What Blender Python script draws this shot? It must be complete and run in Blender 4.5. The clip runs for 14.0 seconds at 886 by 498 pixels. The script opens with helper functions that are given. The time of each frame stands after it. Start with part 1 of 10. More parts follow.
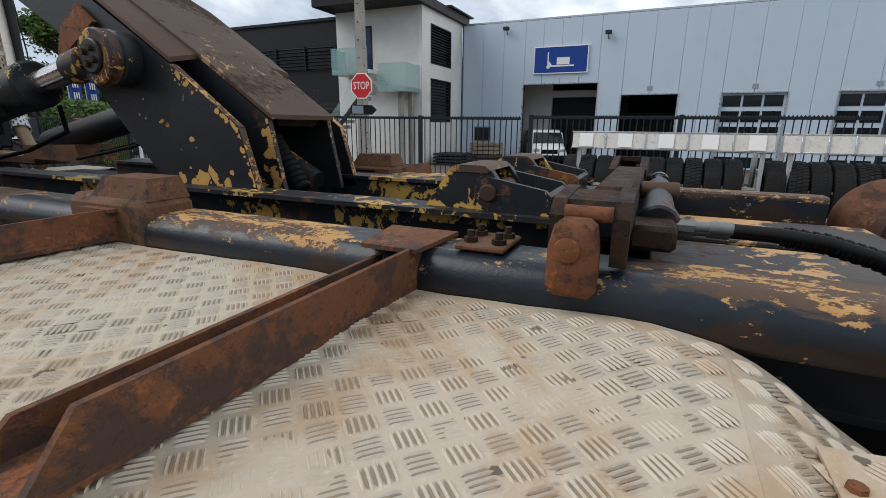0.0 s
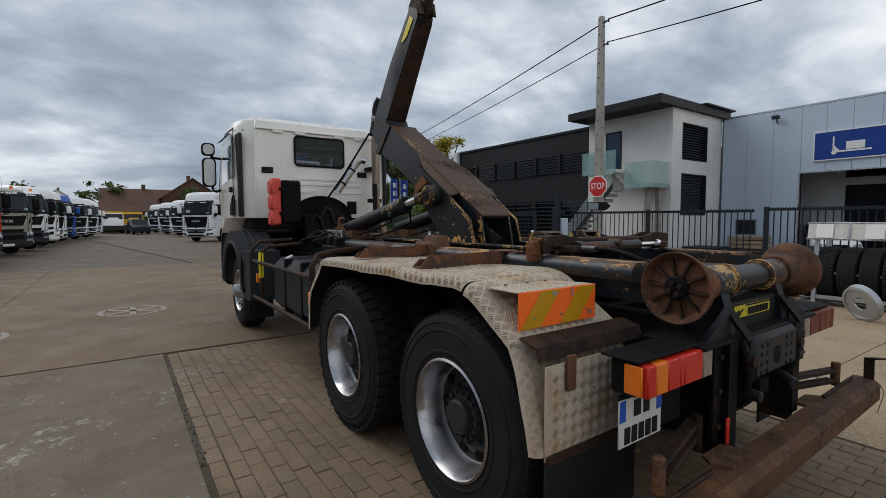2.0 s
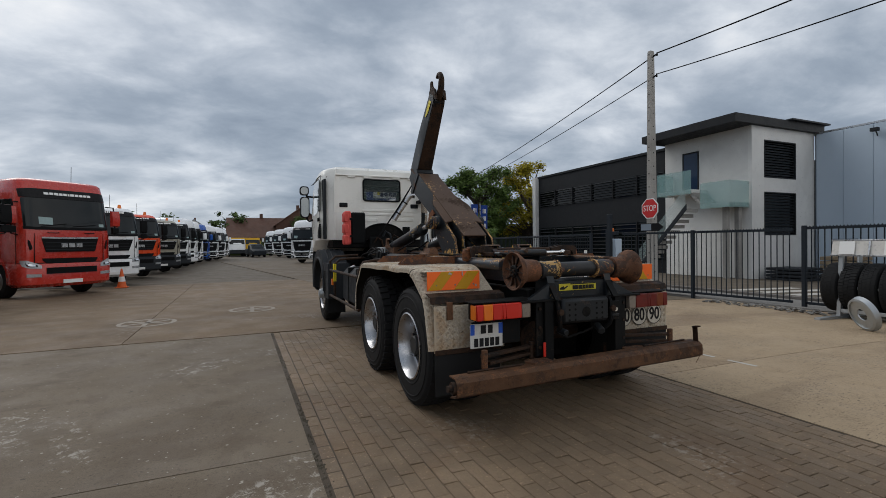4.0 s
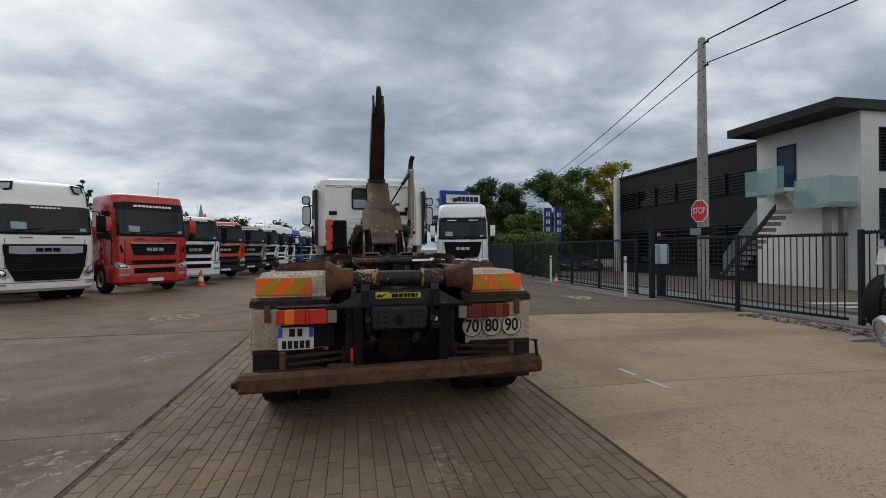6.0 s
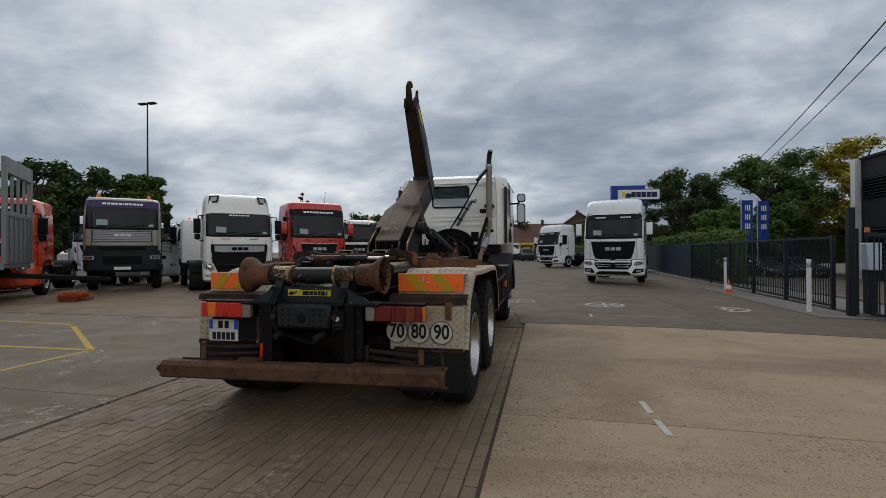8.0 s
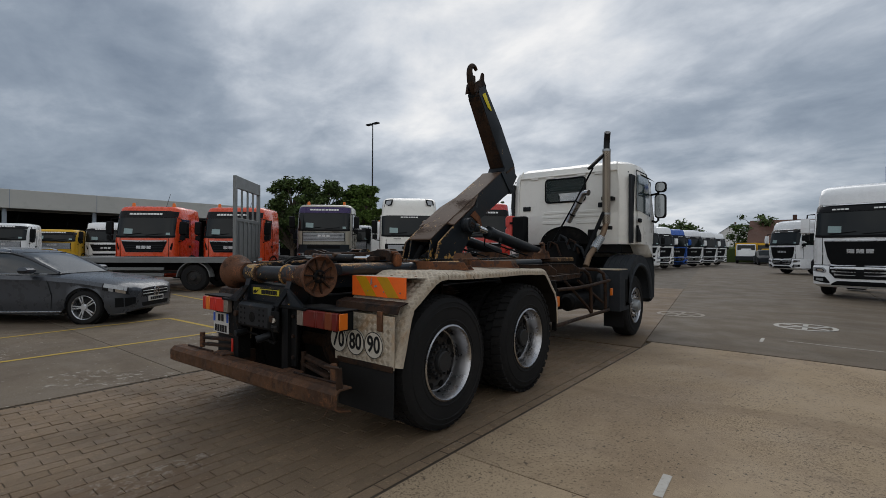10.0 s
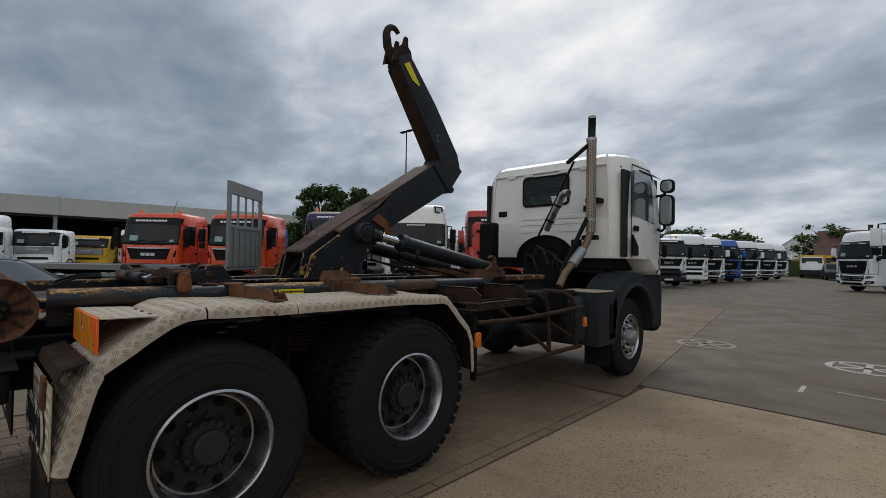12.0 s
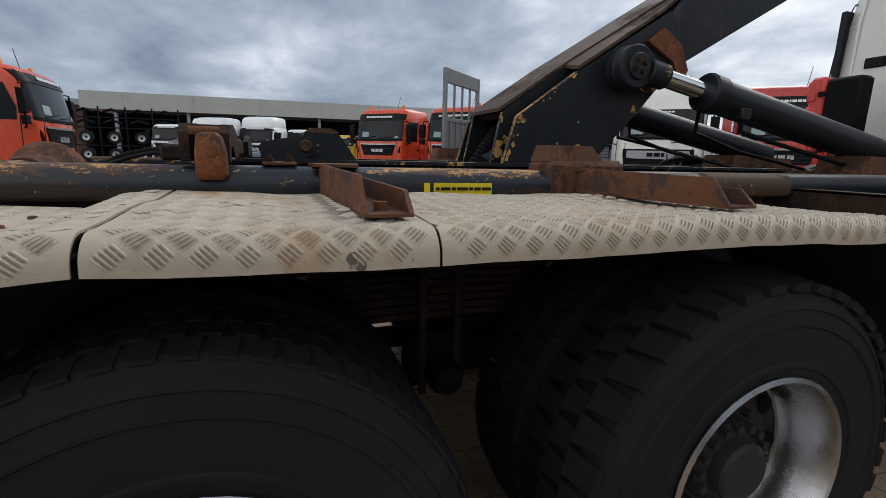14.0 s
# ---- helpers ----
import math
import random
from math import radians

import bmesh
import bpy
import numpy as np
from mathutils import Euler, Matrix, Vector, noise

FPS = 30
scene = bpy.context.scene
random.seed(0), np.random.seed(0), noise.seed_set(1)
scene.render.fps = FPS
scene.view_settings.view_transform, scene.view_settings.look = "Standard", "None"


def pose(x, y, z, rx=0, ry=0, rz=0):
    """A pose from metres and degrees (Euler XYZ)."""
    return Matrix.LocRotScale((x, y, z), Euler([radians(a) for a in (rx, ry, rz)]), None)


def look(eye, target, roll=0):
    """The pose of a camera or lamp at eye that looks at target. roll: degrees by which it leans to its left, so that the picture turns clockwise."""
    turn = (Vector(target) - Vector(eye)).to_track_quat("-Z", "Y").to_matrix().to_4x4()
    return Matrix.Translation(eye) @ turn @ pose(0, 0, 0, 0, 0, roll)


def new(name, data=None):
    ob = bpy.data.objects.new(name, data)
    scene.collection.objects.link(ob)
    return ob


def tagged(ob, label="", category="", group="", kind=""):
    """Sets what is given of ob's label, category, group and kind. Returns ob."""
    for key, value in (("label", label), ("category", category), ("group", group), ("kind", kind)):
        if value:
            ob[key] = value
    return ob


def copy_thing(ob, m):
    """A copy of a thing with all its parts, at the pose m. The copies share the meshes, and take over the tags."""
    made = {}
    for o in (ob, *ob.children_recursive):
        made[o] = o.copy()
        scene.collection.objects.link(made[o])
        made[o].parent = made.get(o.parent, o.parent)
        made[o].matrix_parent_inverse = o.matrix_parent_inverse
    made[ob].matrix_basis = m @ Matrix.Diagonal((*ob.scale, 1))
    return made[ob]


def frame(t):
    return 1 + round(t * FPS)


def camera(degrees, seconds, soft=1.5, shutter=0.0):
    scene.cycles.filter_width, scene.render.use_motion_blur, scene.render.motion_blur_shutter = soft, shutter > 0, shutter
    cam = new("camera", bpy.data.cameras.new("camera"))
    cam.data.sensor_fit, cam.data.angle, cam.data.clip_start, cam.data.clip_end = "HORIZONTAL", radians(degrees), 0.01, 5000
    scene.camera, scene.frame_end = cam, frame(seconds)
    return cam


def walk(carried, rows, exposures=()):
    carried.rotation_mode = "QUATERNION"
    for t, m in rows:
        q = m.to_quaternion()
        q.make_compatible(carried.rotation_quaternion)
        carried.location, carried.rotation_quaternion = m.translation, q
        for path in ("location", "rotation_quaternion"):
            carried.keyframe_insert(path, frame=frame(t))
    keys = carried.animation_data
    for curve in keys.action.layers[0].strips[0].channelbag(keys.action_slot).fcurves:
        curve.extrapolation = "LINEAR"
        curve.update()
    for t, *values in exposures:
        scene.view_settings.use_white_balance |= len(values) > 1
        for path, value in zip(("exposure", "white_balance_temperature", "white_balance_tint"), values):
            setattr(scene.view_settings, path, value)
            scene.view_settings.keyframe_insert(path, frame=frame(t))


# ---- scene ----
cam = camera(87.4, 14.0, 0.6)
PATH = [
    (0, (-1.326, 0.971, 1.537), (0.436, 1.765, 1.022), 0.5),
    (0.5, (-1.641, 0.776, 1.604), (-0.181, 2.092, 1.234), 0.2),
    (1, (-1.954, 0.351, 1.592), (-0.648, 1.844, 1.332), -0.1),
    (1.5, (-2.247, -0.144, 1.55), (-1.036, 1.438, 1.368), -0.1),
    (2, (-2.548, -0.774, 1.526), (-1.404, 0.862, 1.4), -0.2),
    (2.5, (-2.813, -1.345, 1.503), (-1.754, 0.349, 1.409), -0.4),
    (3, (-2.906, -1.888, 1.454), (-1.903, -0.159, 1.395), -0.4),
    (3.2, (-2.924, -2.129, 1.44), (-1.947, -0.384, 1.397), -0.6),
    (5.3, (-1.339, -3.683, 1.504), (-0.818, -1.752, 1.474), -0.3),
    (5.5, (-1.095, -3.741, 1.485), (-0.593, -1.806, 1.458), -0.4),
    (6, (-0.414, -3.796, 1.481), (-0.026, -1.834, 1.48), -0.5),
    (6.5, (0.192, -3.794, 1.489), (0.403, -1.806, 1.503), -0.5),
    (7, (0.754, -3.641, 1.481), (0.764, -1.641, 1.513), -0.4),
    (7.5, (1.35, -3.556, 1.462), (1.136, -1.568, 1.477), -0.4),
    (8, (1.905, -3.34, 1.428), (1.475, -1.386, 1.437), -0.3),
    (8.5, (2.409, -3.089, 1.421), (1.727, -1.209, 1.409), -0.2),
    (9, (2.846, -2.742, 1.402), (1.961, -0.949, 1.393), -0.0),
    (9.2, (2.993, -2.58, 1.402), (2.029, -0.828, 1.401), 0.0),
    (11.3, (3.884, -0.602, 1.479), (2.437, 0.779, 1.481), 0.8),
    (11.5, (3.838, -0.384, 1.471), (2.397, 1.003, 1.484), 0.7),
    (12, (3.667, 0.149, 1.51), (2.277, 1.586, 1.555), 0.9),
    (12.5, (3.414, 0.671, 1.535), (2.081, 2.161, 1.576), 1.0),
    (13, (3.047, 1.012, 1.524), (1.607, 2.4, 1.504), 1.1),
    (13.5, (2.519, 1.177, 1.446), (0.837, 2.245, 1.274), 1.4),
    (14, (1.957, 1.219, 1.364), (0.112, 1.884, 0.971), 1.4),
]
EXPOSURES = [(0, 0.6), (0.5, 0.42), (1.0, 0.26), (1.5, 0.18), (3, 0.1), (6.5, -0.05), (7.5, -0.1), (9, -0.14), (11.5, -0.12), (12.5, -0.13), (13.5, 0.1), (14, 0.3)]
walk(cam, [(t, look(eye, target, roll)) for t, eye, target, roll in PATH], EXPOSURES)

# ---------- world and light ----------
world = bpy.data.worlds.new("overcast")
scene.world = world
world.use_nodes = True
wn, wl = world.node_tree.nodes, world.node_tree.links
wn.clear()


def wnode(kind, **kw):
    n = wn.new(kind)
    for k, v in kw.items():
        n.inputs[k].default_value = v
    return n


sky = wn.new("ShaderNodeTexSky")
sky.sky_type = "NISHITA"
sky.sun_disc = False
sky.sun_elevation, sky.sun_rotation = radians(46), radians(330)
tc = wn.new("ShaderNodeTexCoord")
sep = wn.new("ShaderNodeSeparateXYZ")
wl.new(tc.outputs["Generated"], sep.inputs[0])


def wmath(op, a, b=None, c=None):
    n = wn.new("ShaderNodeMath")
    n.operation = op
    for i, v in enumerate((a, b, c)):
        if v is None:
            continue
        if isinstance(v, (int, float)):
            n.inputs[i].default_value = v
        else:
            wl.new(v, n.inputs[i])
    return n.outputs[0]


up = wmath("ADD", wmath("MAXIMUM", sep.outputs[2], 0.0), 0.27)
flat = wn.new("ShaderNodeCombineXYZ")
wl.new(wmath("DIVIDE", sep.outputs[0], up), flat.inputs[0])
wl.new(wmath("DIVIDE", sep.outputs[1], up), flat.inputs[1])


def wnoise(scale, detail, rough, dist, shift):
    m = wn.new("ShaderNodeMapping")
    m.inputs["Location"].default_value = shift
    m.inputs["Rotation"].default_value = (0, 0, 0.5)
    m.inputs["Scale"].default_value = (1.0, 1.25, 1.0)
    wl.new(flat.outputs[0], m.inputs[0])
    n = wnode("ShaderNodeTexNoise", Scale=scale, Detail=detail, Roughness=rough, Distortion=dist)
    wl.new(m.outputs[0], n.inputs["Vector"])
    return n.outputs["Fac"]


big = wnoise(0.8, 3.0, 0.5, 0.2, (4.0, 1.0, 0))
mid = wnoise(2.7, 10.0, 0.58, 0.2, (0.3, 2.2, 0))
mixed = wmath("ADD", wmath("MULTIPLY", big, 0.60), wmath("MULTIPLY", mid, 0.40))
# heavier cloud towards one side of the sky
side = wmath("MULTIPLY_ADD", sep.outputs[0], 0.027, wmath("ADD", mixed, -0.022))
# thinner cloud ahead of the truck
thin = wmath("ADD", wmath("ADD", wmath("MULTIPLY", sep.outputs[0], -0.60), wmath("MULTIPLY", sep.outputs[1], 0.68)), wmath("MULTIPLY", sep.outputs[2], 0.42))
lobe = wn.new("ShaderNodeMapRange")
lobe.interpolation_type = "SMOOTHSTEP"
for i, v in enumerate((0.82, 1.0, -0.01, 0.095)):
    lobe.inputs[i + 1].default_value = v
wl.new(thin, lobe.inputs[0])
side = wmath("ADD", side, lobe.outputs[0])
# a bank of rain cloud low over the sheds
bank = wmath("ADD", wmath("ADD", wmath("MULTIPLY", sep.outputs[0], -0.98), wmath("MULTIPLY", sep.outputs[1], 0.04)), wmath("MULTIPLY", sep.outputs[2], 0.06))
low = wn.new("ShaderNodeMapRange")
low.interpolation_type = "SMOOTHSTEP"
for i, v in enumerate((0.80, 1.0, 0.0, -0.11)):
    low.inputs[i + 1].default_value = v
wl.new(bank, low.inputs[0])
side = wmath("ADD", side, wmath("MULTIPLY", low.outputs[0], wmath("MAXIMUM", wmath("MULTIPLY_ADD", sep.outputs[2], -2.6, 1.0), 0.0)))
# unseen half of the sky behind the walk, brightened to light the truck fronts
side = wmath("ADD", side, wmath("MULTIPLY", wmath("MAXIMUM", wmath("MULTIPLY_ADD", sep.outputs[1], -0.83, wmath("MULTIPLY_ADD", sep.outputs[0], 0.55, -0.15)), 0.0), 0.24))
ramp = wn.new("ShaderNodeValToRGB")
wl.new(side, ramp.inputs[0])
els = ramp.color_ramp.elements
els[0].position, els[0].color = 0.28, (0.162, 0.205, 0.272, 1)
els[1].position, els[1].color = 0.68, (1.0, 1.0, 1.0, 1)
for p, c in ((0.34, (0.220, 0.27, 0.345, 1)), (0.43, (0.318, 0.375, 0.453, 1)), (0.50, (0.466, 0.52, 0.596, 1)), (0.57, (0.68, 0.725, 0.787, 1))):
    e = els.new(p)
    e.color = c
mixsky = wn.new("ShaderNodeMixRGB")
mixsky.inputs[0].default_value = 0.94
skymul = wn.new("ShaderNodeMixRGB")
skymul.blend_type = "MULTIPLY"
skymul.inputs[0].default_value = 1.0
skymul.inputs[2].default_value = (0.1, 0.1, 0.1, 1)
wl.new(sky.outputs[0], skymul.inputs[1])
wl.new(skymul.outputs[0], mixsky.inputs[1])
wl.new(ramp.outputs[0], mixsky.inputs[2])
bg = wnode("ShaderNodeBackground", Strength=0.98)
wl.new(mixsky.outputs[0], bg.inputs[0])
wo = wn.new("ShaderNodeOutputWorld")
wl.new(bg.outputs[0], wo.inputs[0])

sun = new("sun", bpy.data.lights.new("sun", "SUN"))
sun.data.energy, sun.data.angle, sun.data.color = 1.2, radians(48), (1.0, 0.97, 0.93)
sun.matrix_basis = look((0, 0, 0), (0.35, -0.60, -0.72))
scene.view_settings.exposure = 0.0


# ---------- mesh helpers ----------
class Mesh:
    """Vertices and faces of one part."""

    def __init__(self):
        self.v, self.f = [], []

    def add(self, verts, faces, m=None):
        o = len(self.v)
        self.v += [tuple(m @ Vector(p)) if m else tuple(p) for p in verts]
        self.f += [tuple(i + o for i in f) for f in faces]
        return self

    def box(self, lo, hi, c=0.0, m=None):
        """A box between two corners with chamfered edges of width c."""
        (x0, y0, z0), (x1, y1, z1) = lo, hi
        if c <= 0:
            vs = [(x, y, z) for x in (x0, x1) for y in (y0, y1) for z in (z0, z1)]
            return self.add(vs, [(0, 1, 3, 2), (4, 6, 7, 5), (0, 4, 5, 1), (2, 3, 7, 6), (0, 2, 6, 4), (1, 5, 7, 3)], m)
        c = min(c, 0.45 * min(abs(x1 - x0), abs(y1 - y0), abs(z1 - z0)))
        vs, idx = [], {}
        for sx in (0, 1):
            for sy in (0, 1):
                for sz in (0, 1):
                    p = ((x0, x1)[sx], (y0, y1)[sy], (z0, z1)[sz])
                    q = ((x0 + c, x1 - c)[sx], (y0 + c, y1 - c)[sy], (z0 + c, z1 - c)[sz])
                    for a in range(3):
                        idx[sx, sy, sz, a] = len(vs)
                        vs.append(tuple(p[k] if k == a else q[k] for k in range(3)))
        fs = []
        for a in range(3):
            b, d = [k for k in range(3) if k != a]
            for s in (0, 1):
                ring = []
                for u, w in ((0, 0), (1, 0), (1, 1), (0, 1)):
                    key = [0, 0, 0]
                    key[a], key[b], key[d] = s, u, w
                    ring.append(idx[(*key, a)])
                fs.append(tuple(ring))
            for u in (0, 1):
                for w in (0, 1):
                    k0, k1 = [0, 0, 0], [0, 0, 0]
                    k0[b], k0[d], k0[a] = u, w, 0
                    k1[b], k1[d], k1[a] = u, w, 1
                    fs.append((idx[(*k0, b)], idx[(*k1, b)], idx[(*k1, d)], idx[(*k0, d)]))
        for sx in (0, 1):
            for sy in (0, 1):
                for sz in (0, 1):
                    fs.append(tuple(idx[sx, sy, sz, a] for a in range(3)))
        return self.add(vs, fs, m)

    def bar(self, p0, p1, w, h, c=0.004, upv=(0, 0, 1)):
        """A straight bar of section w by h from p0 to p1."""
        a, b = Vector(p0), Vector(p1)
        y = (b - a).normalized()
        z = Vector(upv) - y * y.dot(Vector(upv))
        z = z.normalized() if z.length > 1e-4 else y.orthogonal().normalized()
        x = y.cross(z)
        m = Matrix((x, y, z)).transposed().to_4x4()
        m.translation = a
        return self.box((-w / 2, 0, -h / 2), (w / 2, (b - a).length, h / 2), c, m)

    def cyl(self, p0, p1, r0, r1=None, n=20, caps=True, c=0.0):
        a, b = Vector(p0), Vector(p1)
        r1 = r0 if r1 is None else r1
        z = (b - a).normalized()
        x = z.orthogonal().normalized()
        y = z.cross(x)
        rings = [(a, r0), (b, r1)]
        if c > 0:
            rings = [(a, r0 - c), (a + z * c, r0), (b - z * c, r1), (b, r1 - c)]
        vs = [p + (x * math.cos(2 * math.pi * i / n) + y * math.sin(2 * math.pi * i / n)) * r for p, r in rings for i in range(n)]
        fs = [(k * n + i, k * n + (i + 1) % n, (k + 1) * n + (i + 1) % n, (k + 1) * n + i) for k in range(len(rings) - 1) for i in range(n)]
        if caps:
            fs += [tuple(range(n))[::-1], tuple(range((len(rings) - 1) * n, len(rings) * n))]
        return self.add(vs, fs)

    def lathe(self, profile, m=None, n=32, closed=False):
        """Turn (r, h) points round the local z axis."""
        vs = [(r * math.cos(2 * math.pi * i / n), r * math.sin(2 * math.pi * i / n), h) for r, h in profile for i in range(n)]
        k = len(profile)
        fs = [(j * n + i, j * n + (i + 1) % n, ((j + 1) % k) * n + (i + 1) % n, ((j + 1) % k) * n + i)
              for j in range(k if closed else k - 1) for i in range(n)]
        if not closed:
            if profile[0][0] > 1e-5:
                fs.append(tuple(range(n))[::-1])
            if profile[-1][0] > 1e-5:
                fs.append(tuple(range((k - 1) * n, k * n)))
        return self.add(vs, fs, m)

    def tube(self, pts, r, n=10, r_end=None):
        """A round pipe along a polyline."""
        pts = [Vector(p) for p in pts]
        vs, k = [], len(pts)
        t0 = (pts[1] - pts[0]).normalized()
        x = t0.orthogonal().normalized()
        for i, p in enumerate(pts):
            t = (pts[min(i + 1, k - 1)] - pts[max(i - 1, 0)]).normalized()
            x = (x - t * x.dot(t)).normalized()
            y = t.cross(x)
            rr = r if r_end is None else r + (r_end - r) * i / (k - 1)
            vs += [p + (x * math.cos(2 * math.pi * j / n) + y * math.sin(2 * math.pi * j / n)) * rr for j in range(n)]
        fs = [(i * n + j, i * n + (j + 1) % n, (i + 1) * n + (j + 1) % n, (i + 1) * n + j) for i in range(k - 1) for j in range(n)]
        fs += [tuple(range(n))[::-1], tuple(range((k - 1) * n, k * n))]
        return self.add(vs, fs)

    def prism(self, pts, axis, lo, hi):
        """A flat outline pushed along an axis. pts are the two other coordinates in axis order (yz, xz or xy)."""
        def at(p, h):
            return {"x": (h, p[0], p[1]), "y": (p[0], h, p[1]), "z": (p[0], p[1], h)}[axis]
        n = len(pts)
        vs = [at(p, lo) for p in pts] + [at(p, hi) for p in pts]
        fs = [tuple(range(n))[::-1], tuple(range(n, 2 * n))] + [(i, (i + 1) % n, n + (i + 1) % n, n + i) for i in range(n)]
        return self.add(vs, fs)

    def hull(self, pts):
        bm = bmesh.new()
        for p in pts:
            bm.verts.new(p)
        bmesh.ops.convex_hull(bm, input=bm.verts[:])
        bmesh.ops.delete(bm, geom=[v for v in bm.verts if not v.link_faces], context="VERTS")
        bmesh.ops.dissolve_limit(bm, angle_limit=0.01, verts=bm.verts[:], edges=bm.edges[:])
        bm.verts.index_update()
        self.add([tuple(v.co) for v in bm.verts], [tuple(v.index for v in f.verts) for f in bm.faces])
        bm.free()
        return self

    def loft(self, rings, caps=True):
        n = len(rings[0])
        vs = [p for r in rings for p in r]
        fs = [(k * n + i, k * n + (i + 1) % n, (k + 1) * n + (i + 1) % n, (k + 1) * n + i) for k in range(len(rings) - 1) for i in range(n)]
        if caps:
            fs += [tuple(range(n))[::-1], tuple(range((len(rings) - 1) * n, len(rings) * n))]
        return self.add(vs, fs)

    def sheet(self, top, thick):
        """A grid of points (rows of equal length) given a thickness along -normal estimate (down the list's own z or any vector)."""
        rows, cols = len(top), len(top[0])
        d = Vector(thick)
        vs = [p for r in top for p in r] + [tuple(Vector(p) + d) for r in top for p in r]
        o = rows * cols
        fs = []
        for i in range(rows - 1):
            for j in range(cols - 1):
                a, b, c, e = i * cols + j, i * cols + j + 1, (i + 1) * cols + j + 1, (i + 1) * cols + j
                fs += [(a, b, c, e), (o + e, o + c, o + b, o + a)]
        for i in range(rows - 1):
            for j in (0, cols - 1):
                a, b = i * cols + j, (i + 1) * cols + j
                fs.append((a, b, o + b, o + a))
        for j in range(cols - 1):
            for i in (0, rows - 1):
                a, b = i * cols + j, i * cols + j + 1
                fs.append((a, b, o + b, o + a))
        return self.add(vs, fs)


def to_mesh(name, ms, mat, smooth=38, fix=True):
    me = bpy.data.meshes.new(name)
    me.from_pydata(ms.v, [], ms.f)
    if fix:
        bm = bmesh.new()
        bm.from_mesh(me)
        bmesh.ops.recalc_face_normals(bm, faces=bm.faces[:])
        bm.to_mesh(me)
        bm.free()
    if smooth:
        me.polygons.foreach_set("use_smooth", [True] * len(me.polygons))
        me.set_sharp_from_angle(angle=radians(smooth))
    me.materials.append(mat)
    return me


def part(name, ms, mat, parent=None, label="", smooth=38, fix=True):
    ob = new(name, to_mesh(name, ms, mat, smooth, fix))
    if parent:
        ob.parent = parent
    if label:
        tagged(ob, label)
    return ob


def thing(name, m, label, category, group="", kind=""):
    ob = new(name)
    ob.empty_display_size = 0.2
    ob.matrix_basis = m
    return tagged(ob, label, category, group, kind)


def solid(name, ms, mat, label, category, group="", kind="", smooth=38, m=None, fix=True):
    ob = part(name, ms, mat, None, "", smooth, fix)
    if m:
        ob.matrix_basis = m
    return tagged(ob, label, category, group, kind)


# ---------- materials ----------
class Nodes:
    def __init__(self, name):
        self.mat = bpy.data.materials.new(name)
        self.mat.use_nodes = True
        self.t = self.mat.node_tree
        self.p = self.t.nodes["Principled BSDF"]
        co = self.t.nodes.new("ShaderNodeTexCoord")
        inf = self.t.nodes.new("ShaderNodeObjectInfo")
        self.rnd = inf.outputs["Random"]
        add = self.t.nodes.new("ShaderNodeVectorMath")
        add.operation = "ADD"
        self.t.links.new(co.outputs["Object"], add.inputs[0])
        sc = self.t.nodes.new("ShaderNodeVectorMath")
        sc.operation = "SCALE"
        sc.inputs[0].default_value = (37.0, 21.0, 9.0)
        self.t.links.new(inf.outputs["Random"], sc.inputs["Scale"])
        self.t.links.new(sc.outputs[0], add.inputs[1])
        self.vec, self.raw = add.outputs[0], co.outputs["Object"]

    def link(self, a, b):
        self.t.links.new(a, b)

    def noise(self, scale, detail=5, rough=0.6, dist=0.0, stretch=None, vec=None):
        v = vec or self.vec
        if stretch:
            mp = self.t.nodes.new("ShaderNodeMapping")
            mp.inputs["Scale"].default_value = stretch
            self.link(v, mp.inputs[0])
            v = mp.outputs[0]
        n = self.t.nodes.new("ShaderNodeTexNoise")
        for k, val in (("Scale", scale), ("Detail", detail), ("Roughness", rough), ("Distortion", dist)):
            n.inputs[k].default_value = val
        self.link(v, n.inputs["Vector"])
        return n.outputs["Fac"]

    def step(self, fac, lo, hi, a=0.0, b=1.0):
        n = self.t.nodes.new("ShaderNodeMapRange")
        n.interpolation_type = "SMOOTHSTEP"
        for i, v in enumerate((lo, hi, a, b)):
            n.inputs[i + 1].default_value = v
        self.link(fac, n.inputs[0])
        return n.outputs[0]

    def math(self, op, a, b):
        n = self.t.nodes.new("ShaderNodeMath")
        n.operation = op
        for i, v in enumerate((a, b)):
            if isinstance(v, (int, float)):
                n.inputs[i].default_value = v
            else:
                self.link(v, n.inputs[i])
        return n.outputs[0]

    def mix(self, fac, a, b, blend="MIX"):
        n = self.t.nodes.new("ShaderNodeMixRGB")
        n.blend_type = blend
        for i, v in enumerate((fac, a, b)):
            if isinstance(v, (int, float)):
                n.inputs[i].default_value = v
            elif isinstance(v, tuple):
                n.inputs[i].default_value = (*v[:3], 1)
            else:
                self.link(v, n.inputs[i])
        return n.outputs[0]

    def bump(self, height, dist=0.002, strength=0.6):
        n = self.t.nodes.new("ShaderNodeBump")
        n.inputs["Strength"].default_value, n.inputs["Distance"].default_value = strength, dist
        self.link(height, n.inputs["Height"])
        self.link(n.outputs[0], self.p.inputs["Normal"])

    def set(self, colour=None, rough=None, metal=None, **kw):
        for key, v in (("Base Color", colour), ("Roughness", rough), ("Metallic", metal)):
            if v is None:
                continue
            if isinstance(v, tuple):
                self.p.inputs[key].default_value = (*v[:3], 1)
            elif isinstance(v, (int, float)):
                self.p.inputs[key].default_value = v
            else:
                self.link(v, self.p.inputs[key])
        return self.mat


def sh(c, k):
    return tuple(min(1.0, v * k) for v in c)


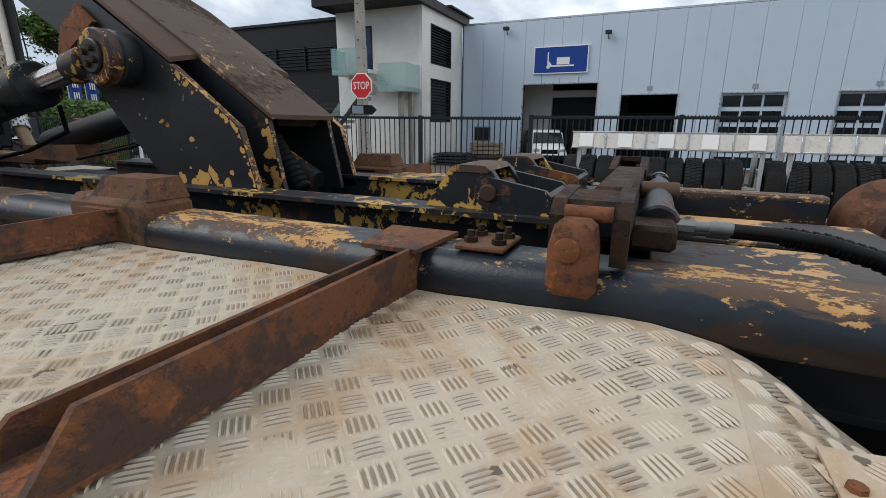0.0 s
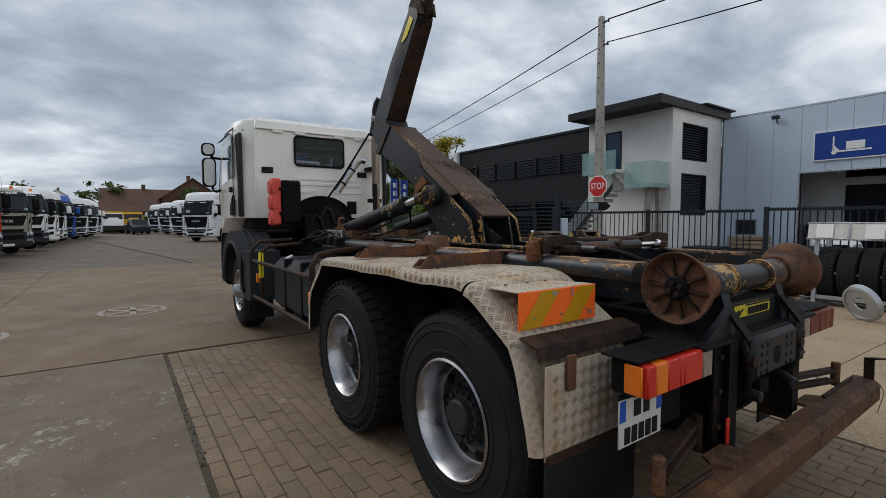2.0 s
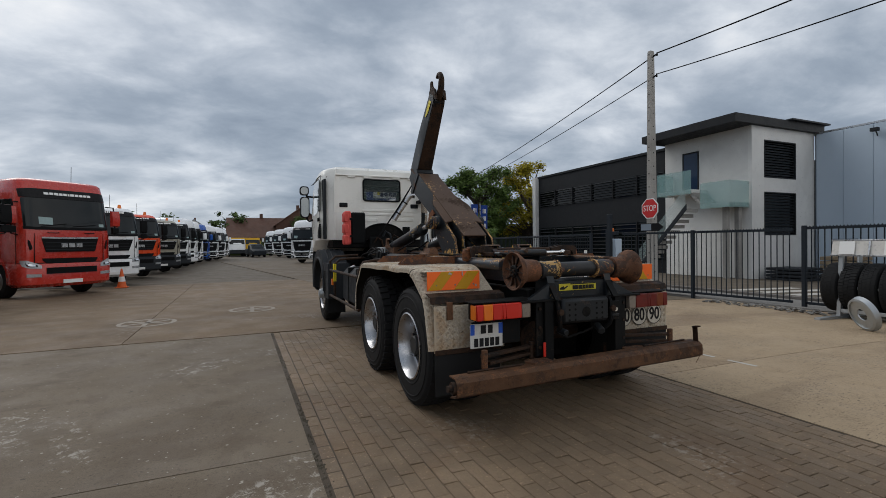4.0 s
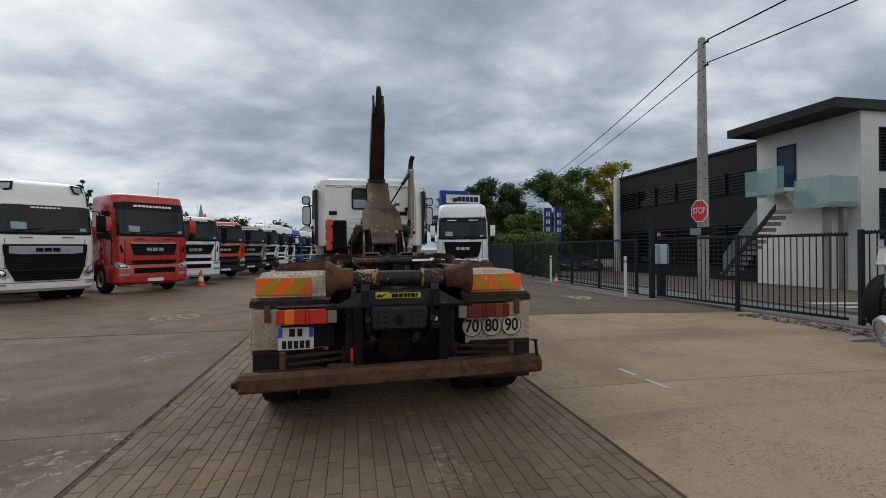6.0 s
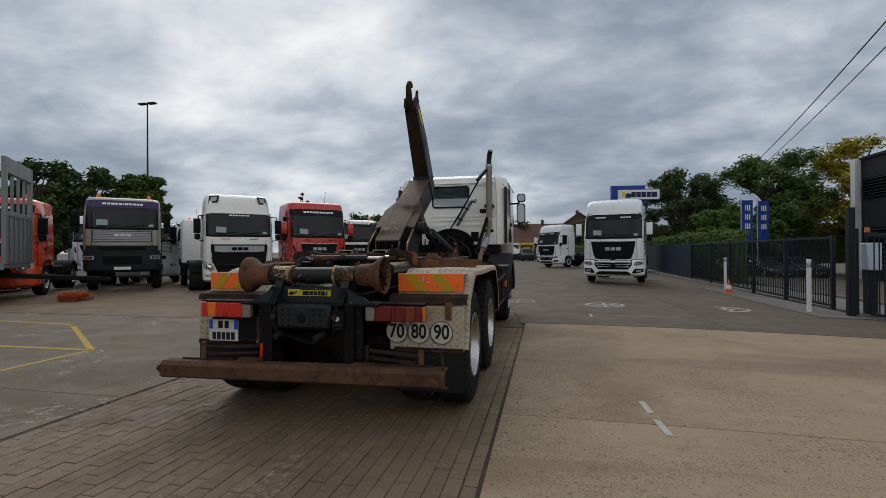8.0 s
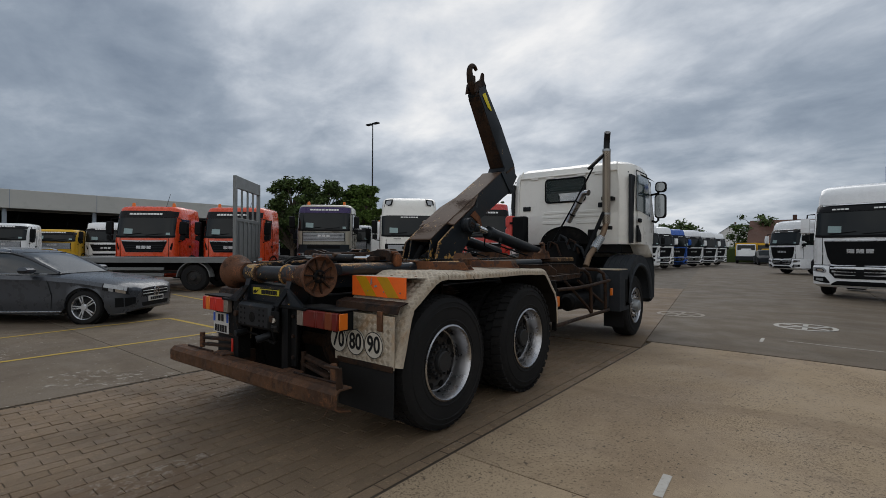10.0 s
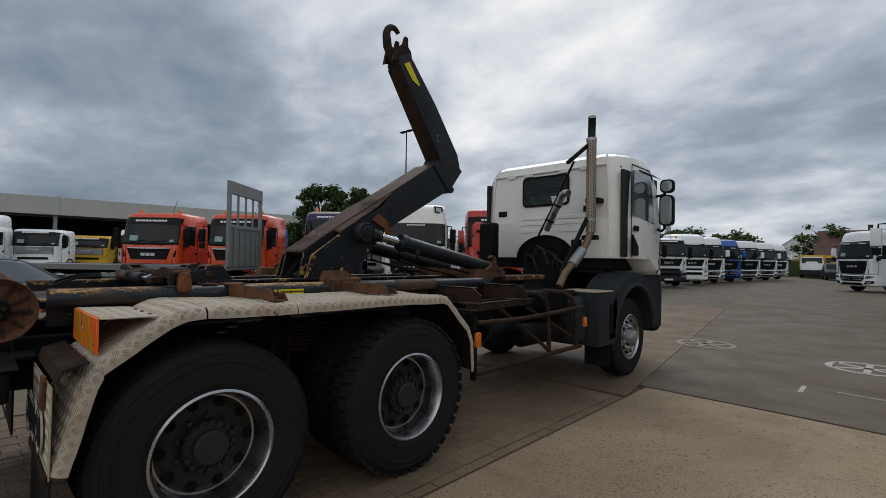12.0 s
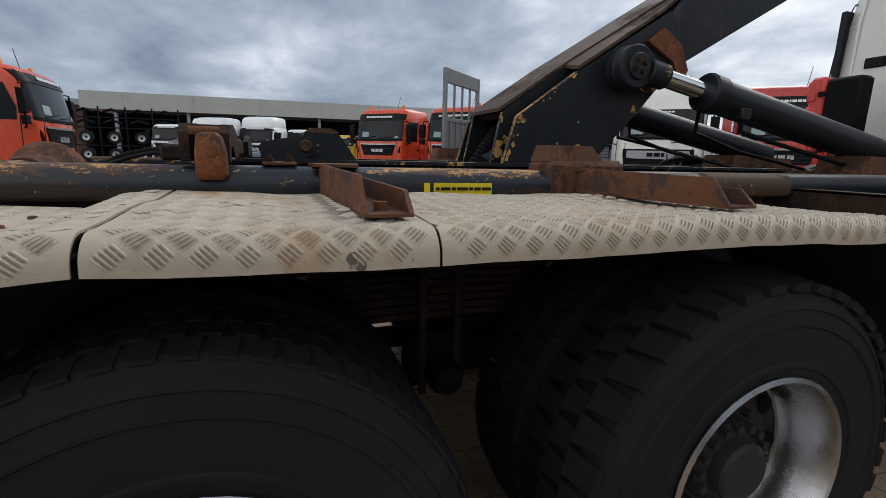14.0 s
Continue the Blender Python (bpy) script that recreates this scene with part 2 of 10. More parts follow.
def paint(name, col, rough=0.45, metal=0.0, var=0.12, dirt=(0.10, 0.085, 0.07), grime=0.25, big=1.3, bump=0.0006, coat=0.0, spec=None):
    """Painted or moulded surface with soft mottling and some grime."""
    n = Nodes(name)
    c = n.mix(n.noise(big, 4), sh(col, 1 - var), sh(col, 1 + var))
    c = n.mix(n.math("MULTIPLY", n.step(n.noise(big * 2.7, 8, 0.7), 0.5, 0.78), grime), c, dirt)
    n.bump(n.noise(70, 3), bump, 0.5)
    r = n.step(n.noise(6, 6), 0.3, 0.7, max(rough - 0.08, 0.03), rough + 0.1)
    dark = max(col) < 0.06
    n.p.inputs["Specular IOR Level"].default_value = spec if spec is not None else (0.12 if dark else 0.4 if coat else 0.3)
    if coat:
        n.p.inputs["Coat Weight"].default_value = coat
        n.p.inputs["Coat Roughness"].default_value = 0.08
    return n.set(c, r, metal)


def worn(name, col, under=(0.55, 0.33, 0.08), rust=(0.15, 0.055, 0.022), chips=0.5, rusty=0.45, rough=0.42, dusty=0.3, dust=(0.11, 0.078, 0.055), spec=0.2, stretch=None, fine_w=0.6):
    """Old painted steel: paint with chips that bare an older coat, rust and a film of brown dust."""
    n = Nodes(name)
    c = n.mix(n.noise(2.2, 5), sh(col, 0.75), sh(col, 1.3))
    patch = n.noise(2.6, 3, 0.5, stretch=stretch)
    fine = n.noise(26, 6, 0.65, 0.6, stretch=stretch)
    chipm = n.step(n.math("ADD", n.math("MULTIPLY", patch, 0.9), n.math("MULTIPLY", fine, fine_w)), 0.98 - 0.25 * chips + (fine_w - 0.6) * 0.5, 1.0 - 0.25 * chips + (fine_w - 0.6) * 0.5)
    c = n.mix(chipm, c, n.mix(n.noise(40, 4), sh(under, 0.8), sh(under, 1.15)))
    rm = n.step(n.math("ADD", n.math("MULTIPLY", n.noise(1.7, 4, 0.6, 0.5), 0.8), n.math("MULTIPLY", n.noise(33, 5, 0.7), 0.45)), 0.80 - 0.3 * rusty, 0.90 - 0.3 * rusty)
    rc = n.mix(n.noise(19, 6, 0.7), sh(rust, 0.55), sh(rust, 1.7))
    c = n.mix(n.math("MULTIPLY", rm, 0.92), c, rc)
    dm = n.math("MULTIPLY", n.step(n.noise(3.4, 7, 0.7), 0.42, 0.75), dusty)
    c = n.mix(dm, c, dust)
    n.bump(n.math("ADD", n.math("MULTIPLY", chipm, -0.6), n.noise(55, 5, 0.7)), 0.0016, 0.6)
    r = n.math("ADD", n.math("MULTIPLY", rm, 0.42), rough)
    n.p.inputs["Specular IOR Level"].default_value = spec
    return n.set(c, r, 0.0)


def rust_mat(name, col=(0.115, 0.056, 0.030), spots=(0.035, 0.024, 0.02), rough=0.78):
    """Rusted steel: broad tone, dark scale in patches, bright orange bloom and fine pitting."""
    n = Nodes(name)
    c = n.mix(n.noise(4.0, 8, 0.7, 0.4), sh(col, 0.55), sh(col, 1.5))
    scale_ = n.step(n.math("ADD", n.math("MULTIPLY", n.noise(6.0, 4, 0.6, 0.5), 0.6), n.math("MULTIPLY", n.noise(34, 6, 0.7), 0.4)), 0.49, 0.56)
    c = n.mix(n.math("MULTIPLY", scale_, 0.8), c, spots)
    bloom = n.step(n.math("ADD", n.math("MULTIPLY", n.noise(9.0, 4, 0.6), 0.5), n.math("MULTIPLY", n.noise(70, 5, 0.7), 0.5)), 0.54, 0.62)
    c = n.mix(n.math("MULTIPLY", bloom, 0.55), c, (min(1, col[0] * 2.5), min(1, col[1] * 2.0), min(1, col[2] * 1.5)))
    c = n.mix(n.math("MULTIPLY", n.step(n.noise(150, 3, 0.6), 0.58, 0.68), 0.6), c, sh(col, 0.35))
    c = n.mix(n.math("MULTIPLY", n.step(n.noise(2.1, 5, 0.7, 0.6), 0.55, 0.72), 0.6), c, sh(col, 0.45))
    n.bump(n.math("ADD", n.noise(60, 6, 0.75), n.math("MULTIPLY", scale_, -0.4)), 0.0025, 0.8)
    n.p.inputs["Specular IOR Level"].default_value = 0.22
    return n.set(c, n.step(n.noise(20, 5), 0.3, 0.7, rough - 0.18, rough + 0.08), 0.0)


def rubber_mat(name, col=(0.0175, 0.0175, 0.0178)):
    n = Nodes(name)
    c = n.mix(n.noise(2.0, 5), sh(col, 0.7), sh(col, 1.4))
    c = n.mix(n.math("MULTIPLY", n.step(n.noise(5, 8, 0.7), 0.45, 0.8), 0.4), c, (0.036, 0.033, 0.030))
    n.bump(n.noise(120, 4), 0.0008, 0.5)
    n.p.inputs["Specular IOR Level"].default_value = 0.09
    return n.set(c, 0.7, 0.0)


def glass_mat(name, tint=(0.011, 0.014, 0.015), rough=0.03):
    n = Nodes(name)
    c = n.mix(n.noise(1.5, 3), sh(tint, 0.7), sh(tint, 1.4))
    n.p.inputs["Specular IOR Level"].default_value = 0.27
    return n.set(c, n.step(n.noise(9, 4), 0.4, 0.8, rough, rough + 0.05), 0.0)


def concrete(name, col, stain=(0.10, 0.085, 0.07), amount=0.6, spots=0.35, grit=1.0, pits=0.0, scuffs=0.0):
    n = Nodes(name)
    c = n.mix(n.noise(0.55, 6, 0.6), sh(col, 0.80), sh(col, 1.18))
    c = n.mix(n.math("MULTIPLY", n.step(n.noise(0.35, 8, 0.62, 0.8), 0.47, 0.68), amount), c, stain)
    c = n.mix(n.math("MULTIPLY", n.step(n.noise(2.3, 9, 0.72), 0.52, 0.75), spots), c, sh(stain, 0.75))
    c = n.mix(n.math("MULTIPLY", n.step(n.noise(1.1, 10, 0.75, 0.4), 0.62, 0.74), 0.35), c, sh(col, 1.65))
    c = n.mix(n.math("MULTIPLY", n.step(n.noise(210, 2, 0.5), 0.54, 0.68), 0.7 * grit), c, sh(col, 0.45))
    c = n.mix(n.math("MULTIPLY", n.step(n.noise(120, 3, 0.6), 0.58, 0.70), 0.4 * grit), c, sh(col, 1.6))
    c = n.mix(n.math("MULTIPLY", n.step(n.noise(17, 3, 0.5), 0.70, 0.74), 0.6), c, (0.04, 0.035, 0.03))
    if pits:
        c = n.mix(n.math("MULTIPLY", n.step(n.noise(8.5, 9, 0.78, 0.3), 0.52, 0.63), 0.38 * pits), c, sh(stain, 0.8))
        c = n.mix(n.math("MULTIPLY", n.step(n.noise(28, 6, 0.75), 0.56, 0.66), 0.4 * pits), c, sh(col, 1.4))
        worn_ = n.step(n.noise(0.7, 5, 0.6, 0.4), 0.48, 0.66)
        c = n.mix(n.math("MULTIPLY", n.math("MULTIPLY", n.step(n.noise(75, 3, 0.6), 0.54, 0.62), worn_), pits), c, sh(stain, 0.45))
        c = n.mix(n.math("MULTIPLY", n.step(n.noise(30, 2, 0.5), 0.675, 0.70), pits), c, (0.028, 0.024, 0.020))
        c = n.mix(n.math("MULTIPLY", n.math("MULTIPLY", n.step(n.noise(48, 2, 0.5), 0.60, 0.635), n.step(n.noise(0.9, 4, 0.6, 0.3), 0.40, 0.60)), 0.9 * pits), c, sh(stain, 0.32))
        c = n.mix(n.math("MULTIPLY", n.step(n.noise(0.42, 3, 0.5, 1.5, stretch=(0.35, 2.2, 1)), 0.56, 0.70), 0.4), c, sh(stain, 0.9))
    if scuffs:
        c = n.mix(n.math("MULTIPLY", n.step(n.noise(1.5, 7, 0.68, 0.7), 0.50, 0.62), 0.45 * scuffs), c, sh(stain, 0.95))
        where = n.step(n.noise(0.75, 3, 0.5, 0.6), 0.585, 0.66)
        chalk = n.step(n.noise(11, 9, 0.8, 0.3), 0.53, 0.60)
        c = n.mix(n.math("MULTIPLY", n.math("MULTIPLY", where, chalk), 0.7 * scuffs), c, (0.40, 0.37, 0.32))
        c = n.mix(n.math("MULTIPLY", n.step(n.noise(24, 1, 0.4), 0.735, 0.75), 0.8 * scuffs), c, (0.36, 0.33, 0.28))
    n.bump(n.math("ADD", n.noise(45, 6, 0.7), n.noise(240, 2)), 0.0025, 0.5)
    n.p.inputs["Specular IOR Level"].default_value = 0.22
    return n.set(c, n.step(n.noise(1.6, 6), 0.3, 0.7, 0.62, 0.86), 0.0)


MAT = {}
MAT["white_cab"] = paint("white_cab_paint", (0.82, 0.805, 0.75), 0.32, grime=0.10, var=0.03, coat=0.3)
MAT["white"] = paint("white_truck_paint", (0.84, 0.85, 0.85), 0.25, grime=0.08, var=0.03, coat=0.5)
MAT["red"] = paint("red_truck_paint", (0.46, 0.03, 0.018), 0.25, grime=0.08, var=0.06, coat=0.5)
MAT["orange"] = paint("orange_red_truck_paint", (0.72, 0.075, 0.018), 0.28, grime=0.08, var=0.06, coat=0.5)
MAT["grey_cab"] = paint("grey_beige_truck_paint", (0.33, 0.31, 0.25), 0.3, grime=0.12, var=0.05, coat=0.3)
MAT["blue"] = paint("blue_truck_paint", (0.02, 0.10, 0.42), 0.28, grime=0.05, var=0.06, coat=0.5)
MAT["gloss_black"] = paint("gloss_black_band", (0.012, 0.012, 0.013), 0.3, grime=0.05, var=0.1)
MAT["card"] = paint("pale_printed_card", (0.30, 0.40, 0.40), 0.6, grime=0.3, dirt=(0.12, 0.22, 0.22), big=14)
MAT["silver_cab"] = paint("silver_truck_paint", (0.34, 0.36, 0.38), 0.3, grime=0.08, var=0.05, coat=0.3)
MAT["slate_plastic"] = paint("slate_blue_plastic", (0.018, 0.023, 0.028), 0.55, var=0.15, grime=0.15, dirt=(0.08, 0.07, 0.06))
MAT["purple"] = paint("purple_band_paint", (0.045, 0.028, 0.10), 0.3, grime=0.05)
MAT["yellow"] = paint("yellow_vehicle_paint", (0.62, 0.36, 0.02), 0.4, grime=0.15)
MAT["car_grey"] = paint("metallic_grey_car_paint", (0.062, 0.068, 0.078), 0.3, metal=0.5, grime=0.03, var=0.04, coat=0.25)
MAT["black_plastic"] = paint("black_plastic", (0.008, 0.0084, 0.009), 0.6, var=0.2, grime=0.08, dirt=(0.03, 0.026, 0.022), spec=0.08)
MAT["grey_plastic"] = paint("dark_grey_plastic", (0.028, 0.031, 0.035), 0.6, var=0.2, grime=0.2, dirt=(0.08, 0.07, 0.06))
MAT["silver"] = paint("silver_trim", (0.52, 0.53, 0.54), 0.3, metal=0.8, grime=0.05)
MAT["chrome"] = paint("polished_steel", (0.70, 0.70, 0.70), 0.16, metal=1.0, grime=0.12, var=0.05)
MAT["worn_board"] = paint("smeared_white_board", (0.62, 0.60, 0.56), 0.55, grime=0.75, dirt=(0.27, 0.26, 0.25), var=0.12, big=5)
MAT["galv"] = paint("galvanised_steel", (0.42, 0.44, 0.45), 0.45, metal=0.75, grime=0.2, var=0.15, big=4)
MAT["galv_dark"] = paint("weathered_grey_aluminium", (0.20, 0.21, 0.21), 0.55, metal=0.4, grime=0.35, var=0.2, big=3)
MAT["alu_rim"] = paint("brushed_alloy_rim", (0.44, 0.44, 0.45), 0.28, metal=1.0, grime=0.35, var=0.08, big=5)
MAT["heat_brown"] = paint("heat_browned_pipe", (0.20, 0.135, 0.085), 0.5, metal=0.5, grime=0.4, dirt=(0.07, 0.045, 0.03), var=0.25, big=6)
MAT["shield"] = paint("heat_stained_perforated_steel", (0.34, 0.285, 0.225), 0.42, metal=0.6, grime=0.35, dirt=(0.12, 0.08, 0.05), var=0.2, big=5)
MAT["hub"] = worn("dark_hub_steel", (0.026, 0.027, 0.028), under=(0.07, 0.05, 0.035), rust=(0.06, 0.032, 0.02), chips=0.25, rusty=0.22, rough=0.5, dust=(0.06, 0.05, 0.042))
MAT["disc_dark"] = worn("dark_wheel_disc", (0.022, 0.022, 0.022), under=(0.16, 0.15, 0.14), rust=(0.05, 0.03, 0.02), chips=0.2, rusty=0.2, rough=0.45)
MAT["rubber"] = rubber_mat("tyre_rubber")
MAT["glass"] = glass_mat("dark_window_glass")
MAT["door_glass"] = paint("sky_reflecting_door_glass", (0.06, 0.085, 0.09), 0.04, grime=0.05, var=0.2, big=2, spec=1.0, coat=1.0)
MAT["blue_glass"] = paint("dark_blue_door_glass", (0.012, 0.03, 0.07), 0.05, grime=0.05, var=0.2, big=2, spec=0.4)
MAT["car_glass"] = paint("car_window_glass", (0.02, 0.025, 0.028), 0.03, grime=0.03, var=0.2, big=2, spec=0.6, coat=0.3)
MAT["cab_clear"] = glass_mat("clear_tinted_cab_glass", (0.05, 0.07, 0.068))
MAT["cab_clear"].node_tree.nodes["Principled BSDF"].inputs["Alpha"].default_value = 0.30
MAT["mirror"] = paint("mirror_glass", (0.22, 0.235, 0.24), 0.03, metal=1.0, grime=0.0, var=0.02)
MAT["headlamp"] = paint("headlamp_lens", (0.36, 0.37, 0.38), 0.22, metal=0.2, grime=0.05, var=0.3, big=30)
MAT["amber"] = paint("amber_plastic", (0.75, 0.17, 0.01), 0.35, grime=0.1, coat=0.15)
MAT["red_lens"] = paint("red_lamp_plastic", (0.52, 0.018, 0.008), 0.38, grime=0.22, dirt=(0.07, 0.04, 0.03), coat=0.12)
MAT["clear_lens"] = paint("milky_lamp_plastic", (0.20, 0.165, 0.135), 0.25, grime=0.4, coat=0.5)
MAT["sign_white"] = paint("white_sign_coat", (0.78, 0.78, 0.76), 0.4, grime=0.06, var=0.03)
MAT["sign_black"] = paint("black_print", (0.015, 0.015, 0.016), 0.5, grime=0.05)
MAT["sign_red"] = paint("red_sign_coat", (0.52, 0.02, 0.02), 0.4, grime=0.05)
MAT["sign_blue"] = paint("blue_sign_coat", (0.012, 0.05, 0.26), 0.4, grime=0.04)
MAT["navy_print"] = paint("navy_print", (0.010, 0.018, 0.065), 0.45, grime=0.04)
MAT["plate_blue"] = paint("plate_blue_coat", (0.02, 0.09, 0.45), 0.4, grime=0.04)
MAT["chev_orange"] = paint("orange_reflective_sheet", (0.95, 0.155, 0.02), 0.35, grime=0.15, var=0.08, big=6)
MAT["chev_yellow"] = paint("ochre_reflective_sheet", (0.52, 0.27, 0.01), 0.35, grime=0.2, var=0.1, big=6)
MAT["sticker_yellow"] = paint("yellow_sticker", (0.75, 0.60, 0.02), 0.45, grime=0.25)
MAT["sign_grimy"] = paint("grimy_yellow_sheet", (0.50, 0.42, 0.03), 0.5, grime=0.85, dirt=(0.06, 0.05, 0.02), big=12, var=0.15)
MAT["toolbox_red"] = paint("faded_red_plastic", (0.66, 0.085, 0.07), 0.5, grime=0.15)
MAT["black_steel"] = worn("black_worn_steel", (0.008, 0.0105, 0.013), chips=0.30, rusty=0.40, dusty=0.2, rough=0.42, spec=0.3)
MAT["black_arm"] = worn("black_arm_paint", (0.009, 0.0125, 0.016), chips=0.05, rusty=0.14, dusty=0.10, rough=0.40, spec=0.3)
MAT["arm_rust"] = worn("brown_rubbed_arm_plate", (0.074, 0.043, 0.027), under=(0.36, 0.215, 0.09), rust=(0.038, 0.024, 0.016), chips=0.24, rusty=0.52, rough=0.55, dusty=0.3, fine_w=1.0)
MAT["rail_top"] = worn("brown_rail_top_with_ochre_flakes", (0.065, 0.040, 0.027), under=(0.50, 0.28, 0.10), rust=(0.045, 0.028, 0.02), chips=0.70, rusty=0.36, rough=0.55, dusty=0.3, stretch=(3.4, 1.0, 3.4), fine_w=1.0)
MAT["flake"] = worn("bared_yellow_paint", (0.52, 0.295, 0.085), under=(0.30, 0.16, 0.05), rust=(0.10, 0.05, 0.02), chips=0.4, rusty=0.25, rough=0.5, dusty=0.3)
MAT["black_chip"] = worn("black_paint_with_yellow_chips", (0.015, 0.019, 0.023), chips=0.55, rusty=0.30, dusty=0.2)
MAT["yellow_chip"] = worn("chipped_yellow_and_black_paint", (0.018, 0.02, 0.023), under=(0.40, 0.245, 0.085), chips=0.62, rusty=0.30, dusty=0.2, fine_w=1.3)
MAT["brown_top"] = worn("rust_brown_deck_steel", (0.022, 0.021, 0.022), under=(0.50, 0.28, 0.11), rust=(0.078, 0.044, 0.028), chips=0.62, rusty=0.52, rough=0.5, dusty=0.35)
MAT["rust"] = rust_mat("rusty_steel")
MAT["angle_rust"] = rust_mat("rusty_angle_steel", (0.135, 0.058, 0.028), (0.048, 0.036, 0.034))


def rail_wear(name, col):
    """Black rail whose top is rubbed brown and flaked to the ochre undercoat along some stretches."""
    n = Nodes(name)
    geo = n.t.nodes.new("ShaderNodeNewGeometry")
    pos = n.t.nodes.new("ShaderNodeSeparateXYZ")
    n.link(geo.outputs["Position"], pos.inputs[0])
    nrm = n.t.nodes.new("ShaderNodeSeparateXYZ")
    n.link(geo.outputs["True Normal"], nrm.inputs[0])
    ragged = n.noise(9, 8, 0.7, 0.5, stretch=(2.0, 0.8, 2.0))
    y = n.math("ADD", pos.outputs[1], n.math("MULTIPLY", n.math("SUBTRACT", ragged, 0.5), 0.7))
    first = n.step(y, 0.90, 0.98, 1.0, 0.0)
    second = n.math("MULTIPLY", n.step(y, 1.50, 1.56), n.step(y, 2.02, 2.10, 1.0, 0.0))
    stretch_ = n.math("MAXIMUM", first, second)
    height = n.math("ADD", pos.outputs[2], n.math("MULTIPLY", n.math("SUBTRACT", ragged, 0.5), 0.11))
    top = n.step(height, 1.302, 1.314)
    rub = n.math("MULTIPLY", stretch_, top)
    c = n.mix(n.noise(2.2, 5), sh(col, 0.75), sh(col, 1.35))
    brown = n.mix(n.noise(14, 6, 0.7), (0.045, 0.027, 0.018), (0.125, 0.070, 0.042))
    c = n.mix(n.math("MULTIPLY", rub, 0.96), c, brown)
    # rust creeping up from the lower edge
    low = n.math("SUBTRACT", n.math("MULTIPLY", n.noise(3.2, 8, 0.7, 0.4), 0.34), pos.outputs[2])
    c = n.mix(n.math("MULTIPLY", n.math("MULTIPLY", n.step(low, -1.100, -1.080), n.step(pos.outputs[2], 1.215, 1.232)), 0.85), c, (0.036, 0.022, 0.015))
    flake = n.math("ADD", n.math("MULTIPLY", n.noise(9, 4, 0.6, 0.3, stretch=(2.4, 1.0, 2.4)), 0.5), n.math("MULTIPLY", n.noise(52, 7, 0.75, 0.2, stretch=(1.6, 1.0, 1.6)), 0.5))
    much = n.math("ADD", n.math("MULTIPLY", rub, 0.034), n.math("MULTIPLY", n.math("MULTIPLY", second, top), 0.035))
    much = n.math("ADD", much, n.math("MULTIPLY", n.step(height, 1.285, 1.318), 0.050))
    spot = n.step(n.math("ADD", flake, much), 0.612, 0.620)
    ochre = n.mix(n.noise(30, 5, 0.7), (0.30, 0.145, 0.045), (0.56, 0.335, 0.125))
    c = n.mix(spot, c, ochre)
    n.bump(n.math("ADD", n.math("MULTIPLY", spot, -0.5), n.noise(55, 5, 0.7)), 0.0016, 0.6)
    n.p.inputs["Specular IOR Level"].default_value = 0.4
    return n.set(c, n.math("ADD", n.math("MULTIPLY", n.math("MAXIMUM", rub, spot), 0.4), 0.3), 0.0)


MAT["rail_wear"] = rail_wear("black_rail_rubbed_brown_and_ochre", (0.012, 0.0165, 0.022))
MAT["rust_dark"] = rust_mat("dark_rusty_steel", (0.036, 0.019, 0.011), (0.010, 0.0085, 0.008))
MAT["rust_red"] = rust_mat("bright_rusty_casting", (0.16, 0.062, 0.027), (0.05, 0.028, 0.02))
MAT["rust_roller"] = rust_mat("orange_brown_roller", (0.115, 0.052, 0.028), (0.04, 0.024, 0.017))
MAT["rust_beam"] = rust_mat("rubbed_rusty_beam", (0.092, 0.046, 0.024), (0.048, 0.027, 0.017))
MAT["disc_ivory"] = paint("grimy_ivory_disc", (0.52, 0.48, 0.41), 0.5, grime=0.55, dirt=(0.20, 0.15, 0.10), big=9, var=0.12)
MAT["plate_white"] = paint("dusty_white_plate", (0.58, 0.57, 0.54), 0.45, grime=0.4, dirt=(0.25, 0.21, 0.16), big=9, var=0.06)
MAT["coupling"] = worn("black_coupling_paint", (0.009, 0.011, 0.013), under=(0.03, 0.022, 0.018), rust=(0.024, 0.014, 0.010), chips=0.25, rusty=0.22, dusty=0.2, dust=(0.03, 0.026, 0.022), rough=0.5, spec=0.3)
MAT["amber_dirty"] = paint("dirty_amber_plastic", (0.17, 0.040, 0.014), 0.35, grime=0.5, dirt=(0.09, 0.04, 0.025))
MAT["red_dirty"] = paint("dirty_red_plastic", (0.135, 0.014, 0.010), 0.35, grime=0.6, dirt=(0.035, 0.018, 0.014), big=5)
MAT["frame_black"] = worn("black_chassis_paint", (0.0055, 0.006, 0.0065), under=(0.022, 0.016, 0.012), rust=(0.024, 0.014, 0.009), dust=(0.03, 0.024, 0.019), chips=0.25, rusty=0.30, dusty=0.2, rough=0.6, spec=0.12)
MAT["fence"] = paint("anthracite_fence_paint", (0.020, 0.025, 0.031), 0.5, grime=0.1, var=0.15)
MAT["pole"] = concrete("pole_concrete", (0.34, 0.325, 0.30), (0.16, 0.15, 0.14), 0.5)
MAT["render_white"] = concrete("white_render", (0.70, 0.69, 0.66), (0.50, 0.49, 0.47), 0.35, 0.15, 0.15)
MAT["clad_black"] = paint("black_cladding", (0.022, 0.023, 0.025), 0.5, grime=0.1, var=0.15)
MAT["clad_grey"] = paint("pale_blue_grey_cladding", (0.50, 0.585, 0.67), 0.42, grime=0.06, var=0.04, big=0.4)
MAT["clad_grey2"] = paint("grey_cladding_joint", (0.26, 0.30, 0.345), 0.5, grime=0.05)
